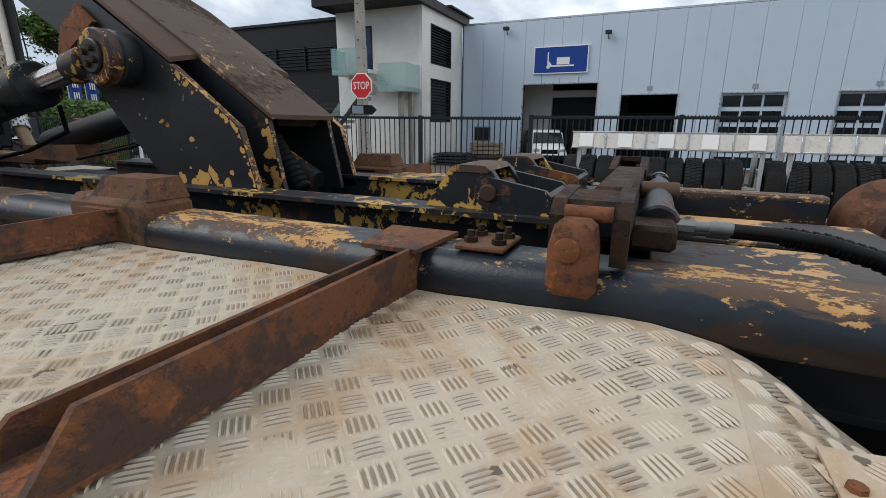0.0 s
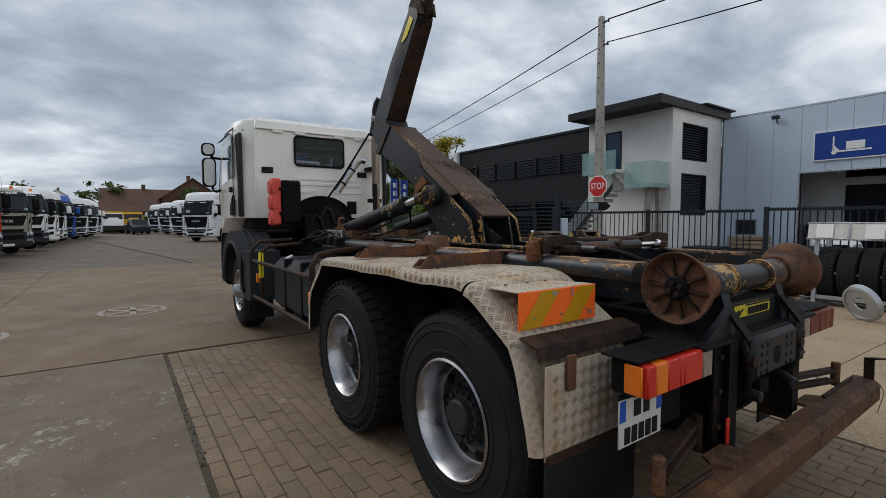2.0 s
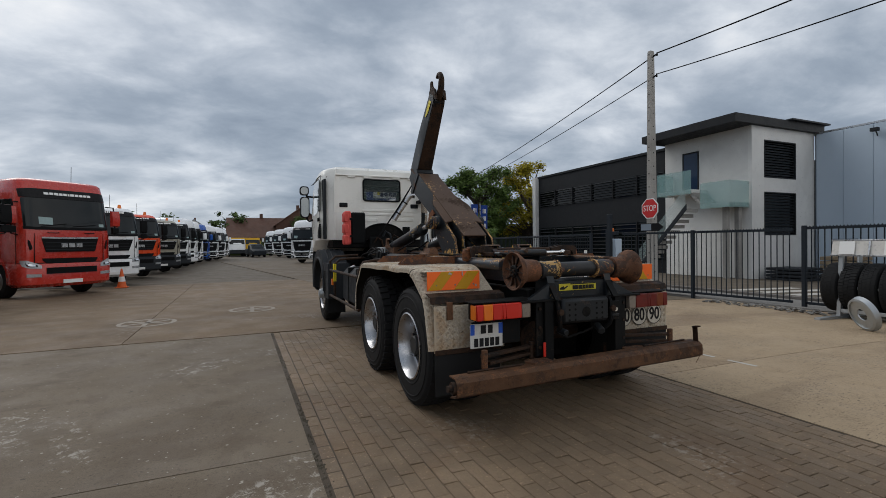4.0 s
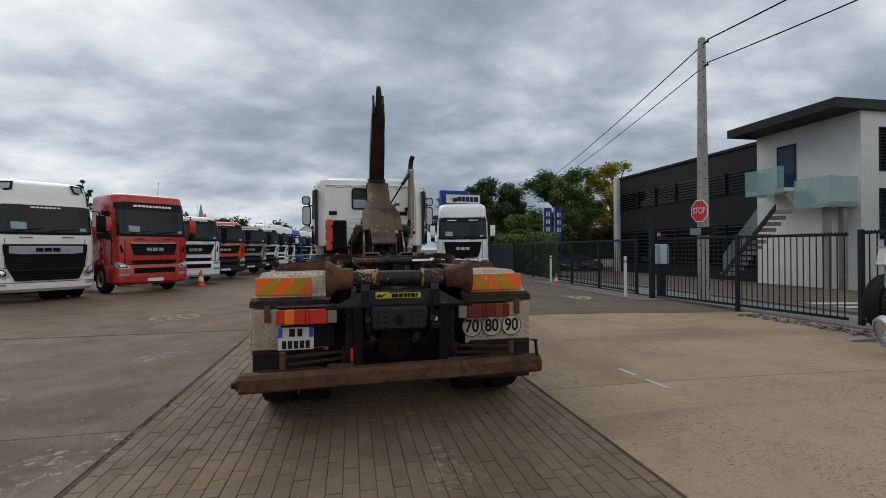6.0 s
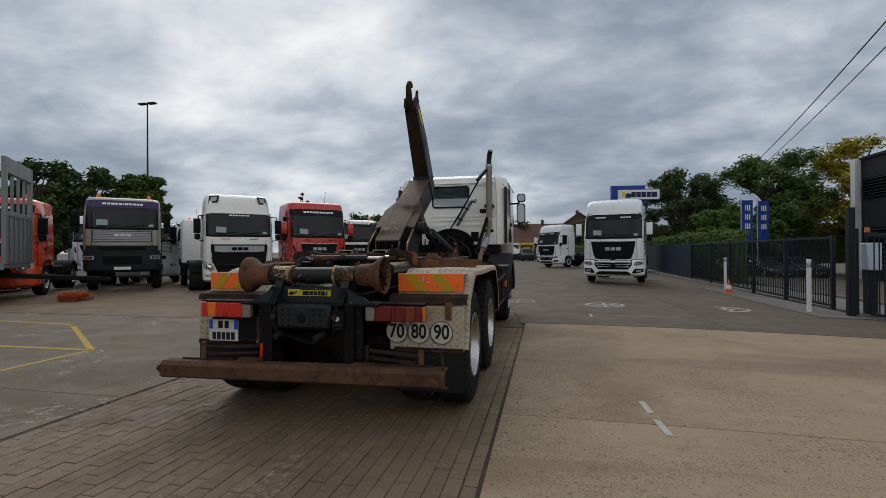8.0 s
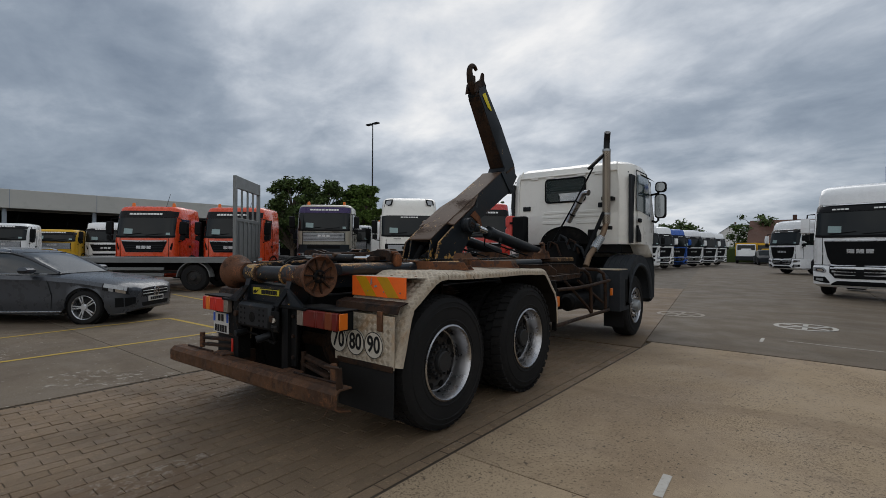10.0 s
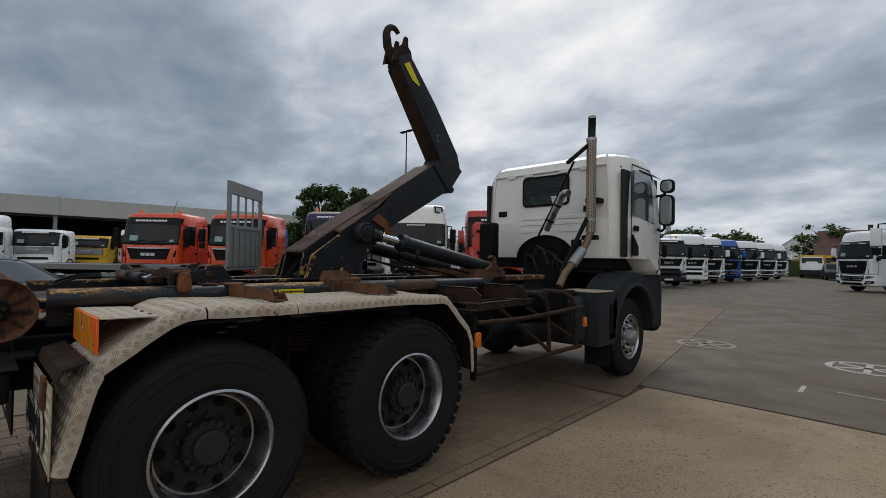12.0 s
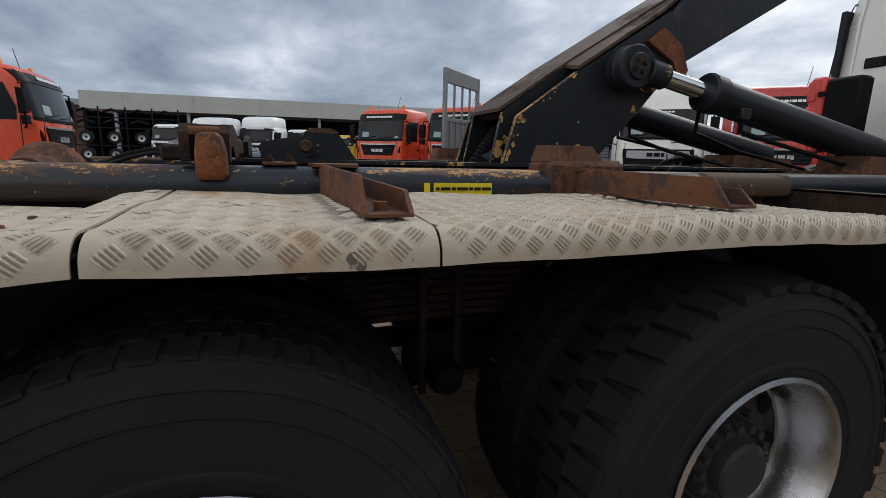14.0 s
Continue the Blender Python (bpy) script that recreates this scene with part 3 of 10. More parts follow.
MAT["roof_panel"] = paint("light_grey_concrete_panel", (0.46, 0.46, 0.43), 0.7, grime=0.3, dirt=(0.2, 0.2, 0.19), var=0.08, big=0.5)
# near-black colour that stands for shade inside openings, holes and recesses
MAT["inside_shade"] = paint("painted_inside_shade", (0.006, 0.006, 0.006), 0.85, grime=0.2)
MAT["brick_wall"] = concrete("brown_roof_tiles", (0.11, 0.058, 0.042), (0.07, 0.04, 0.03), 0.5)
MAT["asphalt"] = concrete("yard_asphalt", (0.115, 0.094, 0.07), (0.08, 0.064, 0.047), 0.5, 0.3)
MAT["slab_tan"] = concrete("tan_concrete", (0.355, 0.268, 0.173), (0.20, 0.14, 0.09), 0.6, 0.35, pits=0.75)
MAT["slab_lane"] = concrete("dark_lane_concrete", (0.135, 0.106, 0.075), (0.094, 0.072, 0.05), 0.6, 0.35, pits=0.3)
MAT["slab_grey"] = concrete("grey_concrete", (0.168, 0.134, 0.097), (0.108, 0.079, 0.054), 0.65, 0.4, pits=0.35, scuffs=1.0)
MAT["slab_brown"] = concrete("brown_concrete", (0.188, 0.134, 0.085), (0.115, 0.081, 0.052), 0.6, 0.4, pits=0.35, scuffs=0.6)


def paver_mat(name, col, island):
    """Concrete paver, each a little different."""
    n = Nodes(name)
    if island:
        g = n.t.nodes.new("ShaderNodeNewGeometry")
        r = g.outputs["Random Per Island"]
    else:
        r = n.rnd
    c = n.mix(r, sh(col, 0.90), sh(col, 1.10))
    pos = n.t.nodes.new("ShaderNodeNewGeometry").outputs["Position"]
    c = n.mix(n.math("MULTIPLY", n.step(n.noise(0.55, 6, 0.6, 0.7, vec=pos), 0.42, 0.66), 0.72), c, sh(col, 0.48))
    c = n.mix(n.math("MULTIPLY", n.step(n.noise(2.3, 8, 0.7, vec=pos), 0.56, 0.72), 0.4), c, sh(col, 1.5))
    c = n.mix(n.math("MULTIPLY", n.step(n.noise(3.5, 8, 0.72), 0.55, 0.75), 0.3), c, sh(col, 1.7))
    bloom = n.math("MULTIPLY", n.step(n.noise(0.8, 3, 0.5, 0.4, vec=pos), 0.60, 0.66), n.step(n.noise(16, 6, 0.75, vec=pos), 0.50, 0.58))
    c = n.mix(n.math("MULTIPLY", bloom, 0.55), c, (0.42, 0.38, 0.32))
    c = n.mix(n.math("MULTIPLY", n.step(n.noise(0.7, 5, 0.6, 0.6, vec=pos), 0.52, 0.66), 0.4), c, (0.155, 0.088, 0.044))
    c = n.mix(n.math("MULTIPLY", n.step(n.noise(230, 2, 0.5), 0.54, 0.68), 0.5), c, sh(col, 0.4))
    c = n.mix(n.math("MULTIPLY", n.step(n.noise(85, 5, 0.7), 0.52, 0.64), 0.55), c, sh(col, 0.45))
    c = n.mix(n.math("MULTIPLY", n.step(n.noise(48, 2, 0.5), 0.66, 0.70), 0.6), c, sh(col, 2.0))
    n.bump(n.math("ADD", n.noise(60, 6, 0.7), n.noise(250, 2)), 0.004, 0.8)
    return n.set(c, n.step(n.noise(2.5, 6), 0.3, 0.7, 0.6, 0.85), 0.0)


MAT["paver"] = paver_mat("paver_concrete", (0.202, 0.139, 0.083), False)
MAT["paver_joined"] = paver_mat("paver_concrete_joined", (0.202, 0.139, 0.083), True)
MAT["bed"] = concrete("joint_sand", (0.075, 0.056, 0.038), (0.035, 0.027, 0.019), 0.7)
MAT["debris"] = concrete("soil_crumbs", (0.055, 0.042, 0.028), (0.03, 0.03, 0.014), 0.6)
MAT["kerb"] = concrete("kerb_concrete", (0.17, 0.155, 0.14), (0.09, 0.08, 0.07), 0.6, 0.4)
MAT["road_white"] = paint("worn_white_marking", (0.44, 0.42, 0.38), 0.75, grime=0.95, dirt=(0.26, 0.20, 0.14), big=7, var=0.15)
MAT["road_faint"] = paint("almost_gone_white_marking", (0.30, 0.265, 0.22), 0.8, grime=0.8, dirt=(0.19, 0.145, 0.105), big=7, var=0.12)
MAT["road_yellow"] = paint("worn_yellow_marking", (0.42, 0.29, 0.05), 0.75, grime=0.6, dirt=(0.2, 0.16, 0.11), big=5, var=0.1)


def glass_clear(name, tint, alpha):
    n = Nodes(name)
    n.p.inputs["Alpha"].default_value = alpha
    return n.set(tint, 0.06, 0.0)


MAT["stair_glass"] = glass_clear("clear_stair_glass", (0.45, 0.55, 0.53), 0.18)
MAT["balcony_glass"] = glass_clear("green_tinted_glass", (0.26, 0.43, 0.41), 0.42)


def leaf_mat(name, col):
    n = Nodes(name)
    g = n.t.nodes.new("ShaderNodeNewGeometry")
    c = n.mix(g.outputs["Random Per Island"], sh(col, 0.45), sh(col, 1.6))
    c = n.mix(n.math("MULTIPLY", n.noise(0.9, 4), 0.5), c, sh(col, 0.5))
    n.p.inputs["Specular IOR Level"].default_value = 0.12
    return n.set(c, 0.55, 0.0)


MAT["leaf"] = leaf_mat("green_leaves", (0.095, 0.15, 0.034))
MAT["leaf_dark"] = leaf_mat("dark_green_leaves", (0.075, 0.112, 0.036))
MAT["leaf_yellow"] = leaf_mat("yellow_green_leaves", (0.34, 0.28, 0.02))
MAT["bark"] = concrete("bark", (0.09, 0.07, 0.055), (0.05, 0.04, 0.03), 0.6)
MAT["cone"] = paint("orange_cone_plastic", (0.70, 0.13, 0.03), 0.5, grime=0.2)
MAT["coil"] = paint("dirty_orange_hose", (0.42, 0.075, 0.02), 0.5, grime=0.95, dirt=(0.02, 0.016, 0.014), big=6)
MAT["gravel"] = concrete("gravel_strip", (0.20, 0.19, 0.175), (0.10, 0.095, 0.09), 0.5, 0.8)


def tread_plate(name, low, high, rough):
    """Weathered aluminium tread plate; the stains run on over plate and bars alike."""
    n = Nodes(name)
    c = n.mix(n.noise(2.2, 6, 0.65, vec=n.raw), low, high)
    stain = n.math("MULTIPLY", n.step(n.noise(2.1, 8, 0.66, 0.9, vec=n.raw), 0.50, 0.64), 0.55)
    c = n.mix(stain, c, (0.36, 0.205, 0.085))
    c = n.mix(n.math("MULTIPLY", n.step(n.noise(7.0, 8, 0.75, vec=n.raw), 0.54, 0.72), 0.45), c, sh(low, 0.55))
    c = n.mix(n.math("MULTIPLY", n.step(n.noise(75, 4, 0.7), 0.55, 0.75), 0.4), c, sh(high, 1.25))
    c = n.mix(n.math("MULTIPLY", n.step(n.noise(19, 3, 0.5), 0.70, 0.73), 0.8), c, (0.05, 0.04, 0.03))
    n.p.inputs["Specular IOR Level"].default_value = 0.2
    n.bump(n.math("ADD", n.noise(14, 5), n.noise(130, 3)), 0.0018, 0.5)
    return n.set(c, rough, 0.0)


MAT["tread"] = tread_plate("weathered_tread_plate", (0.36, 0.30, 0.22), (0.53, 0.46, 0.365), 0.62)
MAT["under_black"] = concrete("near_black_underneath", (0.020, 0.017, 0.014), (0.012, 0.010, 0.009), 0.5)
MAT["tread_dirt"] = tread_plate("dirt_between_the_bars", (0.19, 0.15, 0.105), (0.30, 0.245, 0.185), 0.85)
MAT["tread_bar"] = tread_plate("rubbed_tread_bars", (0.45, 0.39, 0.305), (0.63, 0.565, 0.475), 0.48)


# ---------- ground ----------
def gz(x):
    """The yard falls gently towards the road."""
    return -0.028 * math.log1p(math.exp((x - 4.0) * 1.6)) / 1.6 if x < 30 else -0.028 * 26


def seam(y):
    """Where the brown slabs meet the dark lane, a joint that runs at a slant."""
    return 1.42 - 0.147 * (y - 6.0)


def ground_patch(ms, x0, x1, y0, y1, top=0.0, depth=0.12, step=1.5):
    """A slab with its top on the yard's surface; an edge may be a function of y."""
    rows = []
    for y in (y0, y1):
        a, b = (e(y) if callable(e) else e for e in (x0, x1))
        rows.append([(x, y, gz(x) + top) for x in np.linspace(a + 0.006, b - 0.006, max(2, int(abs(b - a) / step) + 1, 9))])
    ms.sheet(rows, (0, 0, -depth))


ms = Mesh()
xs = [-900, -300, -90, -40, -20, -8] + list(np.linspace(0, 30, 21)) + [60, 200, 900]
ys = [-900, -200, -60, -20, 0, 20, 45, 90, 200, 900]
ms.sheet([[(x, y, gz(min(x, 29.9)) - 0.035) for x in xs] for y in ys], (0, 0, -0.5))
solid("ground", ms, MAT["asphalt"], "dark grey worn asphalt ground of the yard", "ground", kind="structure")


# ---------- yard surfaces ----------
def slab_field(name, rects, mat, label, parent=None):
    field = thing(name, Matrix(), label, "pavement", kind="structure")
    for x0, x1, y0, y1 in rects:
        s = Mesh()
        ground_patch(s, x0, x1, y0 + 0.006, y1 - 0.006)
        part("slab", s, mat, field, smooth=0)
    return field


slab_field("pavement_1", [(1.52, 9.2, 0.75, 5.95), (1.52, 9.2, -5.2, 0.75), (1.52, 9.2, -12, -5.2)], MAT["slab_tan"],
           "tan worn concrete slabs with dark joints")
slab_field("pavement_2", [(-7.2, -2.185, 0.46, 5.36), (-7.2, -2.185, -4.6, 0.46), (-7.2, -2.185, -12, -4.6), (-13, -7.2, 0.46, 5.36),
                          (-13, -7.2, -4.6, 0.46), (-13, -7.2, -12, -4.6)], MAT["slab_grey"], "grey stained concrete slabs")
slab_field("pavement_3", [(-4.3, seam, 5.40, 11.6), (-9.8, -4.3, 5.40, 11.6), (-16, -9.8, 5.40, 11.6), (-4.3, seam, 11.6, 17.9),
                          (-9.8, -4.3, 11.6, 17.9), (-16, -9.8, 11.6, 17.9)], MAT["slab_brown"], "brown concrete slabs with cracks")
slab_field("pavement_4", [(seam, 5.2, 5.99, 14.5), (5.2, 8.9, 5.99, 14.5), (seam, 5.2, 14.5, 24), (5.2, 8.9, 14.5, 24),
                          (seam, 8.9, 24, 45)], MAT["slab_lane"], "dark grey worn concrete lane")


def ring_mark(x, y, r, mat):
    s = Mesh()
    n = 40
    for a, b in ((r, r - 0.085),):
        vs = [(x + q * math.cos(2 * math.pi * i / n), y + q * math.sin(2 * math.pi * i / n), gz(x) + 0.004) for q in (a, b) for i in range(n)]
        s.add(vs, [(i, (i + 1) % n, n + (i + 1) % n, n + i) for i in range(n)])
    for k in range(3):
        a = 0.5 + k * math.pi / 3
        c, d = math.cos(a), math.sin(a)
        w = 0.042
        s.add([(x + c * r * q - d * w * e, y + d * r * q + c * w * e, gz(x) + 0.004) for q, e in ((-0.9, -1), (0.9, -1), (0.9, 1), (-0.9, 1))], [(0, 1, 2, 3)])
    return solid("ground_marking", s, mat, "worn white painted ring on the concrete", "marking", "painted rings", "structure", 0)


for x, y in ((3.42, 9.45), (6.35, 9.5), (1.15, 9.9), (-2.4, 8.65), (-4.3, 7.55)):
    ring_mark(x, y, 0.5, MAT["road_white"] if x > 2 else MAT["road_faint"])


def strip_mark(p, q, w, mat, label):
    a, b = Vector((*p, 0)), Vector((*q, 0))
    d = (b - a).normalized()
    n = Vector((-d.y, d.x, 0)) * w / 2
    pts = [a - n, b - n, b + n, a + n]
    s = Mesh().add([(v.x, v.y, gz(v.x) + 0.0035) for v in pts], [(0, 1, 2, 3)])
    return solid("ground_marking", s, mat, label, "marking", "painted lines", "structure", 0)


for p, q, w in (((2.785, 1.34), (2.80, 1.02), 0.055), ((2.81, 0.86), (2.835, 0.52), 0.055), ((2.88, 7.1), (2.88, 7.5), 0.05), ((3.2, 7.45), (4.7, 7.42), 0.025)):
    strip_mark(p, q, w, MAT["road_white"], "short worn white painted line")
for p, q in (((-4.6, 2.2), (-7.1, 3.95)), ((-4.6, 2.2), (-7.0, 2.15)), ((-4.6, 2.2), (-4.45, -2.6)), ((-7.0, 2.15), (-6.4, -2.6)), ((-7.3, 4.1), (-12.5, 4.4))):
    strip_mark(p, q, 0.085, MAT["road_yellow"], "worn yellow painted parking line")


# ---------- fence, gate, pole ----------
def bar_fence(y0, y1, x0, x1, height, posts, label):
    f = thing("fence", Matrix(), label, "fence", "fences along the road")
    n = max(2, int((y1 - y0) / 0.13))
    at = lambda y: x0 + (x1 - x0) * (y - y0) / (y1 - y0)
    bm_ = Mesh().cyl((0, 0, 0.1), (0, 0, height - 0.02), 0.013, n=6)
    me = to_mesh("bar", bm_, MAT["fence"])
    for i in range(n):
        y = y0 + (i + 0.5) * (y1 - y0) / n
        ob = new("bar", me)
        ob.parent = f
        ob.location = (at(y), y, gz(at(y)))
    for z in (0.12, height - 0.04):
        s = Mesh().bar((at(y0), y0, gz(x0) + z), (at(y1), y1, gz(x1) + z), 0.05, 0.06)
        part("rail", s, MAT["fence"], f)
    # saw-tooth strip on the top rail
    s = Mesh()
    for i in range(n * 2):
        y = y0 + (i + 0.5) * (y1 - y0) / n / 2
        s.add([(at(y), y - 0.025, gz(x0) + height - 0.01), (at(y), y + 0.025, gz(x0) + height - 0.01), (at(y), y, gz(x0) + height + 0.025), (at(y) + 0.004, y, gz(x0) + height - 0.01)],
              [(0, 1, 2), (1, 3, 2), (3, 0, 2), (0, 3, 1)])
    part("top_strip", s, MAT["fence"], f, smooth=0)
    for y in posts:
        part("post", Mesh().box((at(y) - 0.045, y - 0.045, gz(x0) - 0.1), (at(y) + 0.045, y + 0.045, gz(x0) + height + 0.03), 0.008), MAT["fence"], f)
    return f


bar_fence(3.95, 8.75, 9.62, 8.98, 1.90, (6.4,), "anthracite sliding gate with upright steel bars")
bar_fence(-2.6, 3.75, 9.85, 9.62, 1.93, (0.6, 3.7), "anthracite fence with upright steel bars and saw-tooth top")
bar_fence(-9.6, -2.7, 10.0, 9.86, 1.93, (-6.2, -2.75), "anthracite fence with upright steel bars")
bar_fence(10.4, 24.0, 9.1, 9.6, 1.90, (10.4, 13.0, 15.5, 18, 20.5, 23.9), "anthracite steel bar fence beside the lane")
# closed mesh panels further along the lane
f = thing("panel_fence", Matrix(), "long dark blue-grey closed panel fence under a hedge", "fence", "fences along the road")
for i in range(9):
    y = 24.0 + i * 2.5
    part("panel", Mesh().box((9.62 + i * 0.12, y + 0.05, gz(9) + 0.05), (9.66 + i * 0.12, y + 2.45, gz(9) + 1.9), 0.006), MAT["fence"], f)
    part("post", Mesh().box((9.59 + i * 0.12, y - 0.04, gz(9) - 0.1), (9.69 + i * 0.12, y + 0.04, gz(9) + 1.95), 0.006), MAT["fence"], f)
f = thing("gate_portal", pose(8.8, 9.15, gz(8.8)), "tall dark steel gate guide post", "gate post")
part("post", Mesh().box((-0.07, -0.07, -0.1), (0.07, 0.07, 2.52), 0.01), MAT["fence"], f)
part("post", Mesh().box((0.25, 0.35, -0.1), (0.37, 0.47, 2.05), 0.01), MAT["fence"], f)
part("foot_plate", Mesh().box((-0.16, -0.16, 0), (0.16, 0.16, 0.02), 0.004), MAT["fence"], f)
f = thing("gate_motor", pose(9.45, 9.6, gz(9.4)), "grey gate control box on a dark post with beacon", "control box")
part("post", Mesh().box((-0.09, -0.12, -0.1), (0.09, 0.12, 1.1), 0.01), MAT["fence"], f)
part("box", Mesh().box((-0.2, -0.25, 1.08), (0.1, 0.05, 1.72), 0.02), MAT["clad_grey"], f, "light grey plastic box")
part("stem", Mesh().cyl((0, 0.1, 1.1), (0, 0.1, 1.98), 0.03, n=10).box((-0.05, -0.16, 1.86), (0.05, 0.12, 1.98), 0.01), MAT["fence"], f)
part("beacon", Mesh().cyl((0, 0.1, 1.98), (0, 0.1, 2.10), 0.055, 0.045, 12), MAT["amber"], f, "amber beacon")
for x, y, h_ in ((8.2, 9.65, 1.30), (8.6, 16.2, 1.25)):
    f = thing("bollard", pose(x, y, gz(x)), "white painted steel bollard", "bollard", "bollards by the gate")
    part("post", Mesh().cyl((0, 0, -0.1), (0, 0, h_), 0.05, n=16, c=0.012), MAT["sign_white"], f)
    part("band", Mesh().cyl((0, 0, 1.1), (0, 0, 1.2), 0.053, n=16), MAT["silver"], f)


def traffic_cone(x, y, s=1.0):
    c = thing("traffic_cone", pose(x, y, gz(x)), "orange traffic cone with a white band on the concrete", "cone", "traffic cones")
    part("base", Mesh().box((-0.19 * s, -0.19 * s, 0), (0.19 * s, 0.19 * s, 0.04 * s), 0.01), MAT["cone"], c)
    part("body", Mesh().lathe([(0.15 * s, 0.04 * s), (0.028 * s, 0.68 * s), (0.02 * s, 0.7 * s)], n=20), MAT["cone"], c)
    part("band", Mesh().lathe([(0.118 * s, 0.23 * s), (0.085 * s, 0.41 * s), (0.08 * s, 0.41 * s)], n=20), MAT["sign_white"], c)


traffic_cone(8.26, 14.9, 0.72)
traffic_cone(-6.6, 17.2)
s = Mesh()
ground_patch(s, 7.9, 9.05, 8.6, 17.0, 0.02, 0.1)
solid("pavement_5", s, MAT["kerb"], "light concrete strip beside the gate", "pavement", kind="structure", smooth=0)


def letters(text, size, mat, m, parent, name="letters", depth=0.002, width=None, bold=0.0):
    cu = bpy.data.curves.new(name, "FONT")
    cu.body, cu.size, cu.extrude, cu.offset = text, size, depth, bold
    cu.align_x, cu.align_y = "CENTER", "CENTER"
    tmp = bpy.data.objects.new(name, cu)
    scene.collection.objects.link(tmp)
    me = bpy.data.meshes.new_from_object(tmp.evaluated_get(bpy.context.evaluated_depsgraph_get()))
    bpy.data.objects.remove(tmp)
    if width:
        span = max(v.co.x for v in me.vertices) - min(v.co.x for v in me.vertices)
        for v in me.vertices:
            v.co.x *= width / span
    me.materials.clear()
    me.materials.append(mat)
    ob = new(name, me)
    ob.parent = parent
    ob.matrix_basis = m
    return ob


def bars(widths, h, gap, mat, m, parent, name="lettering", depth=0.004):
    """A row of plain bars, lying in the local xz plane, in place of writing."""
    s, x = Mesh(), 0.0
    total = sum(widths) + gap * (len(widths) - 1)
    for w in widths:
        s.box((x - total / 2, -depth, -h / 2), (x - total / 2 + w, 0, h / 2), 0)
        x += w + gap
    ob = part(name, s, mat, parent, smooth=0)
    ob.matrix_basis = m
    return ob


pole = thing("utility_pole", pose(10.3, 8.75, gz(10.3)), "tall grey concrete utility pole with holes beside the gate", "pole")
part("shaft", Mesh().loft([[(-w, -w * 0.8, z), (w, -w * 0.8, z), (w, w * 0.8, z), (-w, w * 0.8, z)] for w, z in ((0.15, -0.2), (0.085, 8.05), (0.075, 8.12))]), MAT["pole"], pole)
s = Mesh()
for i in range(17):
    z = 0.6 + i * 0.45
    w = 0.15 - 0.065 * z / 8.05
    s.cyl((0, -w * 0.8 - 0.003, z), (0, w * 0.8 + 0.003, z), 0.022, n=8)
    s.cyl((-w - 0.003, 0, z + 0.2), (w + 0.003, 0, z + 0.2), 0.022, n=8)
# near-black plugs stand for the shade in the pole's holes
part("hole", s, MAT["inside_shade"], pole)
for z, y in ((7.9, 0.16), (7.2, 0.14)):
    part("insulator", Mesh().cyl((0, 0.0, z), (0, -y - 0.1, z), 0.012, n=6).cyl((0, -y - 0.1, z - 0.02), (0, -y - 0.1, z + 0.09), 0.03, 0.02, 10), MAT["black_plastic"], pole)
sign = thing("stop_sign", pose(10.08, 8.62, gz(10.3) + 2.75, 0, 0, -90), "red octagonal stop sign with white rim on the pole", "road sign")
octo = lambda r: [(r / math.cos(math.pi / 8) * math.cos(math.pi / 8 + k * math.pi / 4), r / math.cos(math.pi / 8) * math.sin(math.pi / 8 + k * math.pi / 4)) for k in range(8)]
part("rim", Mesh().prism(octo(0.335), "y", -0.02, 0.0), MAT["sign_white"], sign, smooth=0)
part("face", Mesh().prism(octo(0.308), "y", -0.024, -0.0205), MAT["sign_red"], sign, smooth=0)
letters("STOP", 0.28, MAT["sign_white"], pose(0, -0.026, 0.0, 90), sign, width=0.51)
part("bracket", Mesh().box((-0.1, 0.0, -0.03), (0.1, 0.12, 0.03), 0.004), MAT["galv"], sign)
sign = thing("arrow_sign", pose(10.12, 8.62, gz(10.3) + 2.12, 0, 0, -52), "small dark arrow sign below the stop sign", "road sign")
part("board", Mesh().prism([(-0.34, -0.13), (0.24, -0.13), (0.38, 0), (0.24, 0.13), (-0.34, 0.13)], "y", -0.02, 0.0), MAT["sign_black"], sign, smooth=0)
part("field", Mesh().prism([(-0.31, -0.105), (0.0, -0.105), (0.0, 0.105), (-0.31, 0.105)], "y", -0.024, -0.0205), MAT["clad_grey2"], sign, smooth=0)


def cable(p, q, sag, r=0.012):
    a, b = Vector(p), Vector(q)
    pts = [a.lerp(b, i / 30) + Vector((0, 0, -4 * sag * (i / 30) * (1 - i / 30))) for i in range(31)]
    return solid("overhead_cable", Mesh().tube(pts, r, 6), MAT["black_plastic"], "black overhead cable running to the concrete pole", "cable", "overhead cables")


zp = gz(10.3)
cable((10.3, 8.5, zp + 7.95), (20.7, 51.5, 8.0), 0.5, 0.02)
cable((10.3, 8.5, zp + 7.25), (20.7, 51.5, 7.5), 0.5, 0.016)
cable((10.3, 8.5, zp + 7.97), (11.6, -28, 9.5), 0.9, 0.02)
cable((10.3, 8.5, zp + 7.27), (11.6, -28, 8.6), 1.1, 0.016)

